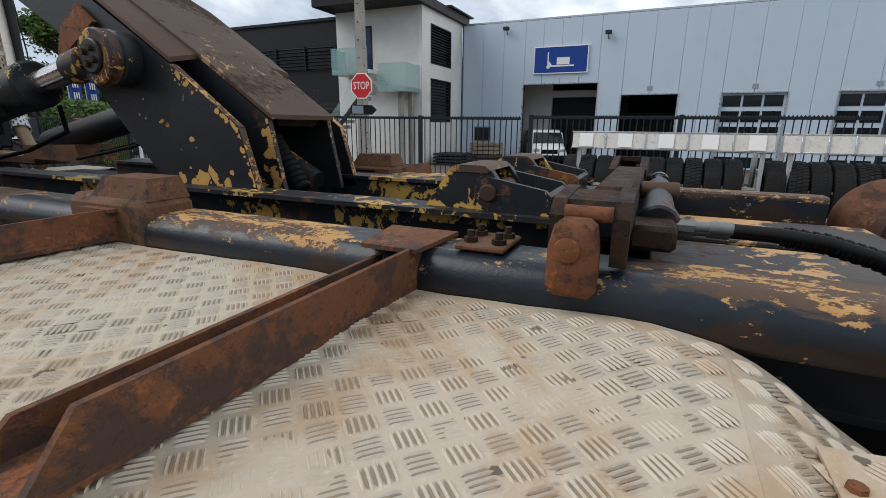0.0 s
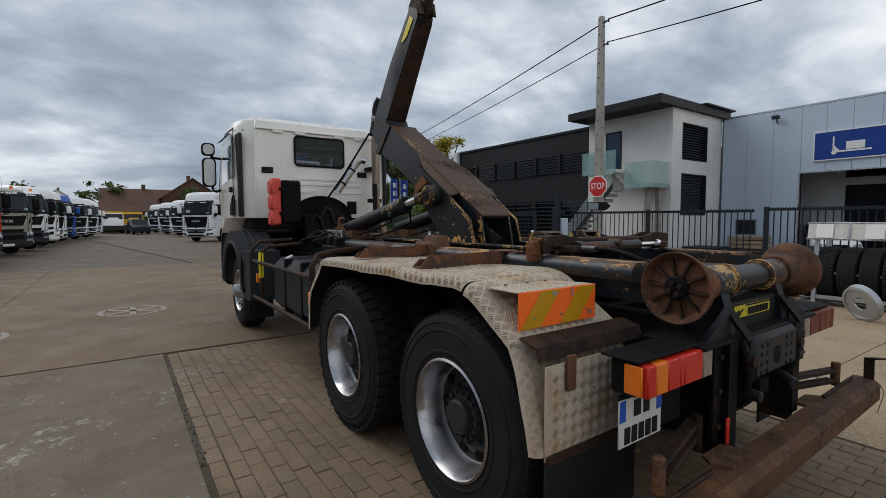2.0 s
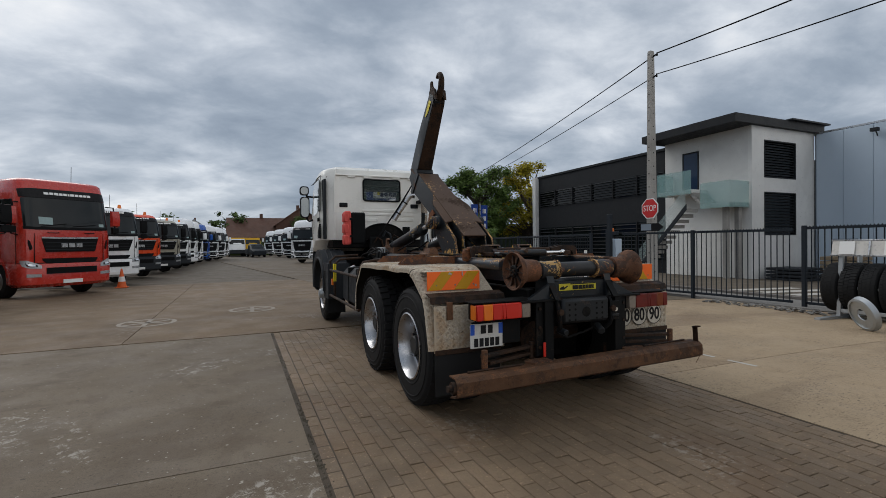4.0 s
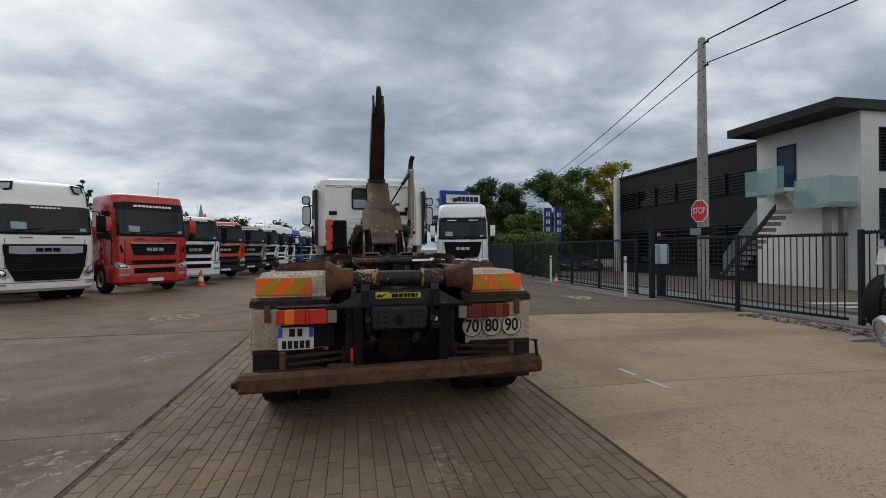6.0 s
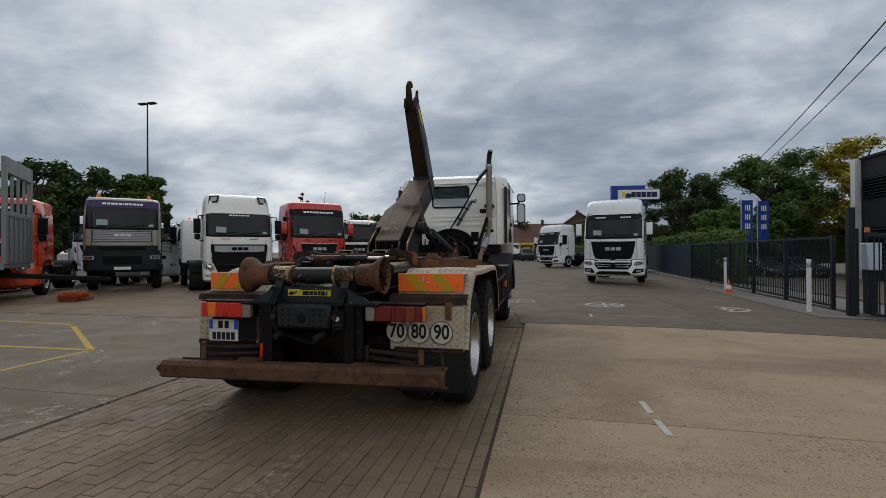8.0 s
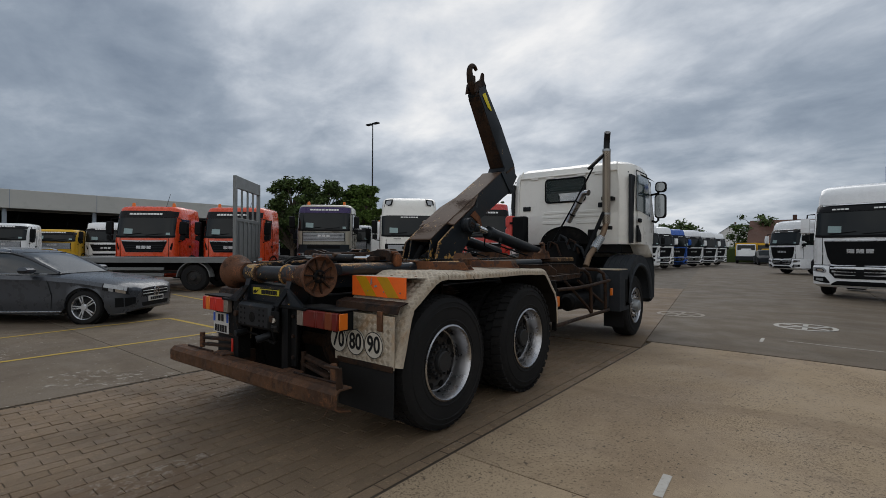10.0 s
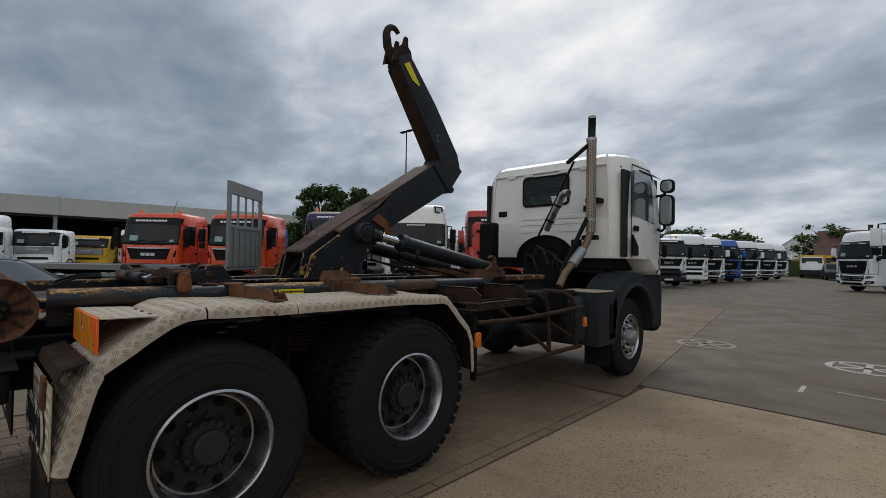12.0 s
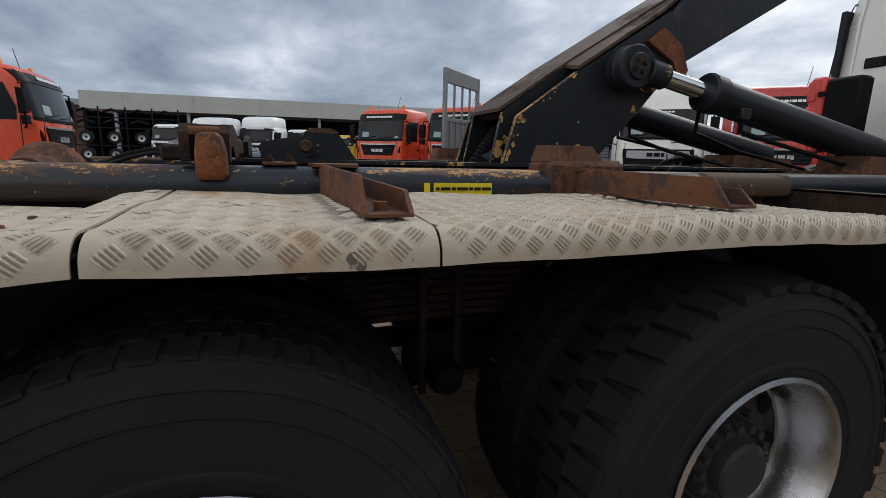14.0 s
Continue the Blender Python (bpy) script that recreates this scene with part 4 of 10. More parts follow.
# ---------- buildings ----------
ZB = gz(20) - 0.1
road = Mesh()
ground_patch(road, 11.6, 19.5, -60, 120, 0.0, 0.1, 2.0)
solid("road", road, MAT["asphalt"], "grey asphalt public road behind the fence", "road", kind="structure", smooth=0)
kerb = Mesh()
ground_patch(kerb, 11.3, 11.6, -60, 120, 0.1, 0.3)
solid("kerb", kerb, MAT["kerb"], "grey concrete kerb along the road", "kerb", kind="structure", smooth=0)
verge = Mesh()
ground_patch(verge, 9.3, 11.28, -60, 60, 0.03, 0.2)
solid("verge", verge, MAT["gravel"], "gravel strip between fence and road", "gravel", kind="structure", smooth=0)
for i in range(6):
    strip_mark((13.0, 3.2 + 0.9 * i), (16.5, 3.2 + 0.9 * i), 0.45, MAT["road_white"], "white zebra crossing bar on the road")

wh = thing("warehouse", Matrix(), "long pale blue-grey clad warehouse with loading doors", "warehouse")
WX, WT = 26.6, 7.25
openings = [(4.36, 8.5, 3.86), (0.34, 3.08, 3.2), (-4.38, -1.64, 3.2), (-9.1, -6.35, 3.2), (-13.8, -11.1, 3.2)]
ycur, walls = 12.3, []
for y0, y1, zt in openings:
    walls.append((y1, ycur, ZB, WT))
    walls.append((y0, y1, zt, WT))
    ycur = y0
walls.append((-26, ycur, ZB, WT))
for y0, y1, z0, z1 in walls:
    n = max(1, round((y1 - y0) / 1.15))
    for i in range(n):
        a, b = y0 + (y1 - y0) * i / n, y0 + (y1 - y0) * (i + 1) / n
        part("panel", Mesh().box((WX, a + 0.006, z0), (WX + 0.12, b - 0.006, z1), 0.01), MAT["clad_grey"], wh)
part("wall", Mesh().box((WX + 0.10, -26, WT - 0.02), (WX + 0.3, 12.3, WT + 0.02)), MAT["clad_grey2"], wh)
part("wall", Mesh().box((WX + 0.125, 8.5, ZB), (WX + 0.3, 12.3, WT - 0.03)), MAT["clad_grey2"], wh)
part("roof", Mesh().box((WX + 0.02, -26, WT + 0.02), (55, 12.6, WT + 0.12), 0.01), MAT["silver"], wh, "metal roof edge")
for lo_, hi_ in (((54, -26, ZB), (54.2, 12.3, WT)), ((WX + 0.3, -26.2, ZB), (54, -26, WT)), ((WX + 0.3, 12.3, ZB), (54, 12.5, WT))):
    part("wall", Mesh().box(lo_, hi_), MAT["clad_grey2"], wh)
part("floor", Mesh().box((WX + 0.01, -26, ZB - 0.1), (54, 12.3, ZB + 0.03)), MAT["kerb"], wh)
for k, (y0, y1, zt) in enumerate(openings):
    fr = Mesh().box((WX - 0.02, y0 - 0.06, ZB), (WX + 0.5, y0, zt)).box((WX - 0.02, y1, ZB), (WX + 0.5, y1 + 0.06, zt)).box((WX - 0.02, y0 - 0.06, zt), (WX + 0.5, y1 + 0.06, zt + 0.06))
    part("door_frame", fr, MAT["silver"], wh)
    if k == 0:
        part("inner_wall", Mesh().box((WX + 3.0, y1 - 1.1, ZB), (WX + 3.2, y1 + 1.5, zt + 0.3)).box((WX + 3.0, y0 - 1.5, zt - 0.55), (WX + 3.2, y1 - 1.1, zt - 0.15)), MAT["render_white"], wh, "pale inner wall and lintel")
        # added near-black sheet in place of the unlit depth behind the doorway
        part("roller_shutter", Mesh().box((WX + 3.3, y0 - 1.5, ZB + 0.05), (WX + 3.4, y1 - 1.1, zt - 0.3)), MAT["clad_black"], wh, "near-black sheet added for the unlit depth of the doorway")
    if k == 1:
        # near-black wall: the unlit inside of the doorway put into its colour
        part("inner_wall", Mesh().box((WX + 1.2, y0 - 0.2, ZB), (WX + 1.3, y1 + 0.2, zt - 0.9)), MAT["inside_shade"], wh)
    if k >= 2:
        door = part("sectional_door", Mesh().box((WX + 0.16, y0, ZB), (WX + 0.22, y1, zt), 0.005), MAT["clad_grey"], wh)
        for r in range(5):
            z0 = ZB + 0.25 + r * (zt - ZB) / 5
            for c in range(3):
                a = y0 + 0.1 + c * (y1 - y0 - 0.1) / 3
                part("pane", Mesh().box((WX + 0.13, a, z0 - 0.13), (WX + 0.165, a + (y1 - y0 - 0.1) / 3 - 0.1, z0 + 0.4), 0.01), MAT["glass"], door)
    if k:
        ym = (y0 + y1) / 2
        part("number_plate", Mesh().box((WX - 0.02, ym - 0.13, zt + 0.2), (WX - 0.002, ym + 0.13, zt + 0.42), 0.004), MAT["clad_grey2"], wh)
sg = thing("blue_wall_sign", pose(WX - 0.06, 6.45, 5.13), "blue wall sign with white pallet truck picture", "sign")
part("board", Mesh().box((-0.03, -1.45, -0.67), (0.05, 1.45, 0.67), 0.01), MAT["sign_blue"], sg)
part("rim", Mesh().box((-0.04, -1.5, 0.67), (0.05, 1.5, 0.72)).box((-0.04, -1.5, -0.72), (0.05, 1.5, -0.67)).box((-0.04, 1.45, -0.67), (0.05, 1.5, 0.67)).box((-0.04, -1.5, -0.67), (0.05, -1.45, 0.67)), MAT["sign_white"], sg)
pic = Mesh().box((-0.045, 0.66, -0.25), (-0.031, 0.72, 0.42)).box((-0.045, -0.75, -0.36), (-0.031, 0.72, -0.28)).box((-0.045, -0.5, -0.25), (-0.031, 0.2, 0.12))
pic.lathe([(0.10, -0.008), (0.10, 0.008)], pose(-0.038, 0.66, -0.36, 0, 90), 16).prism([(0.72, -0.28), (0.45, -0.28), (0.66, -0.02)], "x", -0.045, -0.031)
part("picture", pic, MAT["sign_white"], sg, smooth=0)
for y in (9.6, 4.0, -9.8):
    f = thing("wall_floodlight", pose(WX - 0.25, y, 6.35 if y < 9 else 6.9), "dark grey floodlight on the warehouse wall", "floodlight", "wall floodlights")
    part("housing", Mesh().box((-0.14, -0.16, -0.09), (0.1, 0.16, 0.09), 0.02), MAT["grey_plastic"], f)
    part("arm", Mesh().bar((0.05, 0, 0), (0.26, 0, -0.3), 0.04, 0.04), MAT["grey_plastic"], f)
# cabinets at the warehouse foot
f = thing("white_window", Matrix(), "small grey barred window in the warehouse", "window")
part("frame", Mesh().box((WX - 0.03, 10.4, 0.6), (WX + 0.02, 11.5, 1.5), 0.01), MAT["clad_grey2"], f)
part("pane", Mesh().box((WX - 0.035, 10.46, 0.66), (WX - 0.028, 11.44, 1.44)), MAT["glass"], f)

off = thing("office_building", Matrix(), "white rendered office block with black clad wing", "office building")
OX, OY, OT = 21.35, 12.45, 7.35
part("wall", Mesh().box((OX, OY + 0.2, ZB), (OX + 0.3, 17.7, OT)), MAT["render_white"], off)


def holed_wall(xs_, zs, holes, y0, y1, mat, parent):
    """A wall in the xz plane with rectangular openings, built of butted blocks."""
    for i in range(len(xs_) - 1):
        j = 0
        while j < len(zs) - 1:
            if (i, j) in holes:
                j += 1
                continue
            e = j
            while e + 1 < len(zs) - 1 and (i, e + 1) not in holes:
                e += 1
            part("wall", Mesh().box((xs_[i], y0, zs[j]), (xs_[i + 1], y1, zs[e + 1])), mat, parent, smooth=0)
            j = e + 1


holed_wall([OX, 22.35, 25.0, WX + 0.1], [ZB, 1.75, 3.95, 4.75, 6.65, OT], {(1, 1), (1, 3)}, OY - 0.003, OY + 0.2, MAT["render_white"], off)
for z0, z1 in ((1.75, 3.95), (4.75, 6.65)):
    w = part("window", Mesh().box((22.35, OY + 0.12, z0), (25.0, OY + 0.16, z1)), MAT["glass"], off)
    part("window_frame", Mesh().box((22.33, OY - 0.02, z0 - 0.03), (22.4, OY + 0.1, z1 + 0.03)).box((24.95, OY - 0.02, z0 - 0.03), (25.02, OY + 0.1, z1 + 0.03)).box((22.4, OY - 0.02, z1 - 0.03), (24.95, OY + 0.1, z1 + 0.03)).box((22.4, OY - 0.02, z0 - 0.03), (24.95, OY + 0.1, z0 + 0.03)), MAT["clad_black"], w)
    nsl = 13
    for k in range(nsl):
        z = z0 + 0.05 + (z1 - z0 - 0.1) * (k + 0.5) / nsl
        part("slat", Mesh().box((22.41, -0.04, -0.055), (24.94, 0.04, -0.035), 0.004, pose(0, OY + 0.03, z + 0.04, 35)), MAT["clad_black"], w)
part("roof", Mesh().prism([(19.75, 12.2), (27.2, 12.2), (27.2, 18.0), (19.75, 18.0)], "z", OT + 0.0, OT + 0.42).box((24.0, 12.0, OT + 0.42), (27.4, 17.0, OT + 0.5)), MAT["clad_black"], off, "black overhanging flat roof", smooth=0)
for lo_, hi_ in (((OX + 0.3, 17.7, ZB), (OX + 0.45, 31.3, 7.1)), ((OX + 0.45, 31.1, ZB), (40, 31.3, 7.1)), ((OX + 0.31, 17.5, ZB), (40, 17.69, OT - 0.02))):
    part("wall", Mesh().box(lo_, hi_), MAT["clad_black"], off, "black clad upper wall")
part("roof", Mesh().box((OX + 0.2, 17.72, 7.1), (40, 31.45, 7.25)), MAT["clad_black"], off)
part("pillar", Mesh().box((OX - 0.05, 31.3, ZB), (OX + 0.5, 31.75, 7.2), 0.01), MAT["render_white"], off, "white end pillar")
for z0, z1 in ((0.3, 2.75), (4.55, 5.85)):
    part("window_band", Mesh().box((OX + 0.275, 17.9, z0), (OX + 0.299, 31.0, z1)), MAT["glass"], off)
    for k in range(9 if z1 < 5 else 7):
        z = z0 + (z1 - z0) * (k + 0.5) / (9 if z1 < 5 else 7)
        part("slat", Mesh().box((-0.05, 17.9, -0.012), (0.05, 31.0, 0.012), 0.004, pose(OX + 0.2, 0, z, 0, -30)), MAT["clad_black"], off)
    for k in range(7):
        y = 17.95 + k * 2.17
        part("mullion", Mesh().box((OX + 0.14, y - 0.04, z0), (OX + 0.28, y + 0.04, z1)), MAT["clad_black"], off)
part("door", Mesh().box((OX - 0.02, 15.5, 4.3), (OX + 0.03, 16.4, 6.5), 0.01), MAT["blue_glass"], off, "dark blue glass door")
part("door_frame", Mesh().box((OX - 0.03, 15.42, 4.3), (OX + 0.02, 15.5, 6.58), 0.005).box((OX - 0.03, 16.4, 4.3), (OX + 0.02, 16.48, 6.58), 0.005).box((OX - 0.03, 15.5, 6.5), (OX + 0.02, 16.4, 6.58), 0.005), MAT["clad_black"], off)
# outer stair with glass balustrades
st = thing("outer_stair", Matrix(), "concrete outer stair with glass balustrades", "stair")
part("landing", Mesh().box((OX - 1.3, 14.9, 4.1), (OX - 0.002, 17.1, 4.3), 0.01), MAT["render_white"], st)
part("landing", Mesh().box((OX - 1.5, 12.6, 3.2), (OX - 0.002, 14.2, 3.4), 0.01), MAT["render_white"], st)
part("balustrade", Mesh().box((OX - 1.33, 14.9, 4.05), (OX - 1.31, 17.12, 5.35)).box((OX - 1.33, 17.12, 4.05), (OX - 0.03, 17.14, 5.35)), MAT["balcony_glass"], st)
part("balustrade", Mesh().box((OX - 1.53, 12.58, 3.15), (OX - 1.51, 14.2, 4.5)).box((OX - 1.51, 12.56, 3.15), (OX - 0.03, 12.58, 4.5)), MAT["balcony_glass"], st)
for k in range(8):
    part("step", Mesh().box((OX - 1.2, 14.2 + k * 0.1, 3.28 + k * 0.105), (OX - 0.002, 14.42 + k * 0.1, 3.40 + k * 0.105), 0.01), MAT["pole"], st)
for k in range(12):
    part("step", Mesh().box((OX - 2.5, 14.3 + k * 0.27, 3.0 - k * 0.28), (OX - 1.55, 14.58 + k * 0.27, 3.18 - k * 0.28), 0.01), MAT["pole"], st)
part("balustrade", Mesh().prism([(14.3, 3.2), (17.4, -0.1), (17.4, 1.0), (14.3, 4.3)], "x", OX - 2.52, OX - 2.5), MAT["stair_glass"], st)
part("stringer", Mesh().prism([(14.2, 3.1), (17.5, -0.35), (17.5, -0.05), (14.2, 3.4)], "x", OX - 2.58, OX - 2.53), MAT["grey_plastic"], st)
for x, y in ((OX - 0.9, 13.2), (OX - 0.4, 12.9)):
    part("column", Mesh().box((x - 0.12, y - 0.12, ZB), (x + 0.12, y + 0.12, 3.2), 0.01), MAT["pole"], st)
f = thing("pallet_stack", pose(24.4, 9.9, ZB), "stack of wooden pallets and blocks by the wall", "pallet")
for k in range(5):
    part("board", Mesh().box((-0.6, -0.8, 0.1 + k * 0.22), (0.6, 0.8, 0.28 + k * 0.22), 0.02), MAT["bark"] if k < 2 else MAT["slab_tan"], f)
f = thing("pallet_stack", pose(22.6, 11.2, ZB), "low stack of dark plastic pallets", "pallet")
for k in range(4):
    part("board", Mesh().box((-0.9, -0.8, k * 0.17), (0.9, 0.8, 0.12 + k * 0.17), 0.02), MAT["grey_plastic"], f)


# ---------- hook-loader truck ----------
truck = thing("hook_lift_truck", Matrix(), "white three-axle hook-lift truck with worn black hook arm", "truck")
T = lambda name, s, mat, label="", parent=None, smooth=38: part(name, s, MAT[mat], parent or truck, label, smooth)


def both(name, fn, mat, label="", smooth=38):
    """A left and a right part, mirrored in x."""
    return [T(name, fn(k), mat, label, None, smooth) for k in (-1, 1)]


def mx(k, lo, hi, c=0.004):
    """A chamfered box whose x range is mirrored when k is -1."""
    xs_ = sorted((k * lo[0], k * hi[0]))
    return (xs_[0], lo[1], lo[2]), (xs_[1], hi[1], hi[2]), c


def tyre_body(r, w, n=56):
    """Tyre carcass round the local z axis, from z=0 (outer face) to z=-w, with ribs on the outer wall."""
    ri = 0.292
    sh_ = [(ri, -0.012), (ri + 0.02, -0.004), (ri + 0.034, -0.002), (ri + 0.038, 0.003), (ri + 0.048, 0.003), (ri + 0.052, -0.001), (ri + 0.10, 0.002), (r - 0.098, 0.0), (r - 0.094, 0.005), (r - 0.086, 0.005), (r - 0.082, -0.001),
           (r - 0.055, -0.006), (r - 0.052, -0.002), (r - 0.045, -0.003), (r - 0.03, -0.016), (r - 0.006, -0.034), (r, -0.06), (r + 0.002, -w / 2), (r, -w + 0.07), (r - 0.03, -w + 0.018), (r - 0.10, -w), (ri, -w + 0.012)]
    return Mesh().lathe(sh_, None, n, closed=True)


def tread_blocks(r, w, lugs, lug_h):
    s = Mesh()
    for i in range(lugs):
        a = 2 * math.pi * i / lugs
        rows = ((-0.012, 0.34, 0.0), (0.36, 0.62, 0.5), (0.66, 1.012, 0.0)) if lug_h > 0.008 else ((0.02, 0.22, 0.0), (0.27, 0.48, 0.5), (0.52, 0.73, 0.0), (0.78, 0.98, 0.5))
        for u0, u1, ph in rows:
            da = 2 * math.pi / lugs
            a0, a1 = a + ph * da + 0.16 * da, a + ph * da + 0.80 * da
            vs = []
            for rr in (r - 0.012, r + lug_h):
                for q, sk in ((a0, 0.0), (a1, 0.22 * da)):
                    for u in (u0, u1):
                        drop = 0.012 if (u < 0.05 or u > 0.95) and rr > r else 0.0
                        ang = q + (sk if u == u1 else 0)
                        vs.append(((rr - drop) * math.cos(ang), (rr - drop) * math.sin(ang), -0.018 - u * (w - 0.036)))
            s.add(vs, [(0, 1, 3, 2), (4, 6, 7, 5), (0, 4, 5, 1), (2, 3, 7, 6), (0, 2, 6, 4), (1, 5, 7, 3)])
    return s


def rim_mesh(dish, n=48):
    """Steel rim: lip, barrel and disc sunk by dish."""
    return Mesh().lathe([(0.298, -0.012), (0.302, 0.0), (0.290, 0.006), (0.281, -0.004), (0.277, -min(0.03, dish)), (0.268, -min(0.045, dish)), (0.264, -dish * 0.8), (0.252, -dish * 0.97), (0.242, -dish + 0.002),
                         (0.242, -dish - 0.03), (0.28, -dish * 0.8 - 0.03), (0.288, -0.05)], None, n, closed=True)


def wheel(x, y, k, dual, lugs, lug_h, r=0.522, parent=None, rim="alu_rim", z=None):
    """One wheel whose outer face looks along k*x; hub mesh with tyre and rim below it."""
    m = pose(x, y, (r if z is None else z), 0, 90 * k, 0)
    dish = 0.145 if dual else 0.02
    hub = Mesh()
    if dual:
        hub.lathe([(0.0, -0.045), (0.075, -0.045), (0.085, -0.055), (0.088, -0.09), (0.125, -0.10), (0.128, -0.15), (0.155, -0.158)], None, 28)
        studs = Mesh()
        for i in range(16):
            a = 2 * math.pi * i / 16
            studs.cyl((0.116 * math.cos(a), 0.116 * math.sin(a), -0.14), (0.116 * math.cos(a), 0.116 * math.sin(a), -0.075), 0.013, n=6)
    else:
        hub.lathe([(0.0, 0.075), (0.06, 0.075), (0.085, 0.06), (0.095, 0.02), (0.10, -0.03)], None, 28)
    h = part("wheel", hub, MAT["hub"] if dual else MAT["galv"], parent or truck)
    h.matrix_basis = m
    if dual:
        tagged(part("hub_stud", studs, MAT["hub"], h), kind="stuff")
    part("tyre", tyre_body(r - 0.004 - lug_h * 0.5, 0.30), MAT["rubber"], h)
    blocks = tread_blocks(r - 0.004 - lug_h * 0.5, 0.30, lugs, lug_h)
    tagged(part("tread", blocks, MAT["rubber"], h), kind="stuff")
    rm = part("rim", rim_mesh(dish), MAT[rim], h)
    part("wheel_disc", Mesh().lathe([(0.12, -dish), (0.17, -dish + 0.008), (0.19, -dish + 0.004), (0.225, -dish - 0.012), (0.244, -dish - 0.002), (0.244, -dish - 0.03), (0.12, -dish - 0.03)], None, 40, closed=True), MAT["disc_dark"] if dual else MAT[rim], h)
    # vent holes are near-black plugs on the disc, their shade painted
    holes = Mesh()
    for i in range(10):
        a = 2 * math.pi * (i + 0.5) / 10
        holes.cyl((0.212 * math.cos(a), 0.212 * math.sin(a), -dish - 0.001), (0.212 * math.cos(a), 0.212 * math.sin(a), -dish + 0.0075), 0.027 if dual else 0.019, n=16)
    tagged(part("vent_hole", holes, MAT["inside_shade"], h), kind="stuff")
    nuts = Mesh()
    for i in range(10):
        a = 2 * math.pi * i / 10
        p = (0.150 * math.cos(a), 0.150 * math.sin(a))
        nuts.cyl((*p, -dish - 0.006), (*p, -dish + 0.028), 0.014, 0.012, 6)
    tagged(part("wheel_nut", nuts, MAT["hub"] if dual else MAT["chrome"], h), kind="stuff")
    if dual:
        t2 = part("inner_tyre", tyre_body(r - 0.004 - lug_h * 0.5, 0.30, 40), MAT["rubber"], h)
        t2.location = (0, 0, -0.335)
        t3 = part("inner_tread", blocks, MAT["rubber"], h)
        t3.location = (0, 0, -0.335)
        tagged(t3, kind="stuff")
    return h


for k in (-1, 1):
    wheel(k * 1.245, 1.05, k, True, 60, 0.006, r=0.538)
    wheel(k * 1.245, 2.37, k, True, 40, 0.022, r=0.545)
    wheel(k * 1.16, 6.36, k, False, 60, 0.006, r=0.52)
for y in (1.054, 2.384):
    T("axle", Mesh().cyl((-0.62, y, 0.53), (0.62, y, 0.53), 0.085, n=16).lathe([(0, -0.2), (0.16, -0.18), (0.21, 0), (0.16, 0.18), (0, 0.2)], pose(0, y, 0.53, 90), 18), "rust_dark")
T("axle", Mesh().bar((-0.85, 6.36, 0.5), (0.85, 6.36, 0.5), 0.1, 0.12), "frame_black")


def spring_pack(k):
    """A pack of bowed leaves, each shorter than the one below it."""
    s = Mesh()
    for i in range(9):
        half = 0.86 - 0.075 * i
        rows = []
        for j in range(13):
            y = -half + 2 * half * j / 12
            z = 0.79 + 0.027 * i + 0.045 * (1 - (y / 0.86) ** 2)
            rows.append([(k * x, 1.71 + y, z + dz) for x, dz in ((0.47, 0), (0.56, 0), (0.56, 0.021), (0.47, 0.021))])
        s.loft(rows)
    return s


both("leaf_spring", spring_pack, "rust_dark", "stack of rusty bowed spring leaves")
both("spring_saddle", lambda k: Mesh().box(*mx(k, (0.45, 1.61, 0.60), (0.58, 1.81, 0.79), 0.015)), "frame_black")
both("clamp_plate", lambda k: Mesh().box(*mx(k, (0.45, 1.63, 1.075), (0.58, 1.79, 1.10), 0.006)), "frame_black")
for y in (1.65, 1.77):
    both("spring_clamp", lambda k: Mesh().tube([(k * 0.585, y, 0.58), (k * 0.585, y, 1.10), (k * 0.57, y, 1.125), (k * 0.46, y, 1.125), (k * 0.445, y, 1.10), (k * 0.445, y, 0.58)], 0.014, 8), "rust_dark")
both("bump_stop", lambda k: Mesh().lathe([(0, 0.07), (0.045, 0.065), (0.06, 0.03), (0.06, -0.05), (0, -0.06)], pose(k * 0.62, 1.71, 0.66, 0, 90 * k), 18), "frame_black", "round dark pivot end of the spring seat")
both("chassis_rail", lambda k: Mesh().box(*mx(k, (0.36, 0.33, 0.80), (0.43, 7.2, 1.07), 0.01)), "frame_black")
for y in (0.9, 1.72, 2.9, 4.2, 5.3):
    T("cross_member", Mesh().box((-0.36, y - 0.06, 0.84), (0.36, y + 0.06, 1.02), 0.01), "frame_black")
T("gearbox", Mesh().loft([[(x * w, y, z0 + (z + 1) / 2 * h) for x, z in ((-1, -0.6), (-0.6, -1), (0.6, -1), (1, -0.6), (1, 0.6), (0.6, 1), (-0.6, 1), (-1, 0.6))] for y, w, z0, h in ((3.4, 0.08, 0.65, 0.2), (4.6, 0.09, 0.6, 0.2), (4.7, 0.2, 0.5, 0.45), (5.3, 0.27, 0.45, 0.6), (5.9, 0.34, 0.45, 0.75), (6.6, 0.38, 0.5, 0.9))]), "frame_black", "dirty dark gearbox and engine block")

# tread-plate mudguards: one profile in y and z, an edge rolled down at the outside
PROFILE = [(3.02, 0.63), (3.0, 0.86), (2.945, 0.985), (2.745, 1.17), (2.70, 1.222), (2.63, 1.242), (2.2, 1.25), (1.7, 1.255), (1.2, 1.257), (0.96, 1.262), (0.87, 1.252), (0.80, 1.222), (0.66, 1.130), (0.535, 1.045), (0.492, 0.95), (0.45, 0.79), (0.42, 0.68), (0.408, 0.62)]


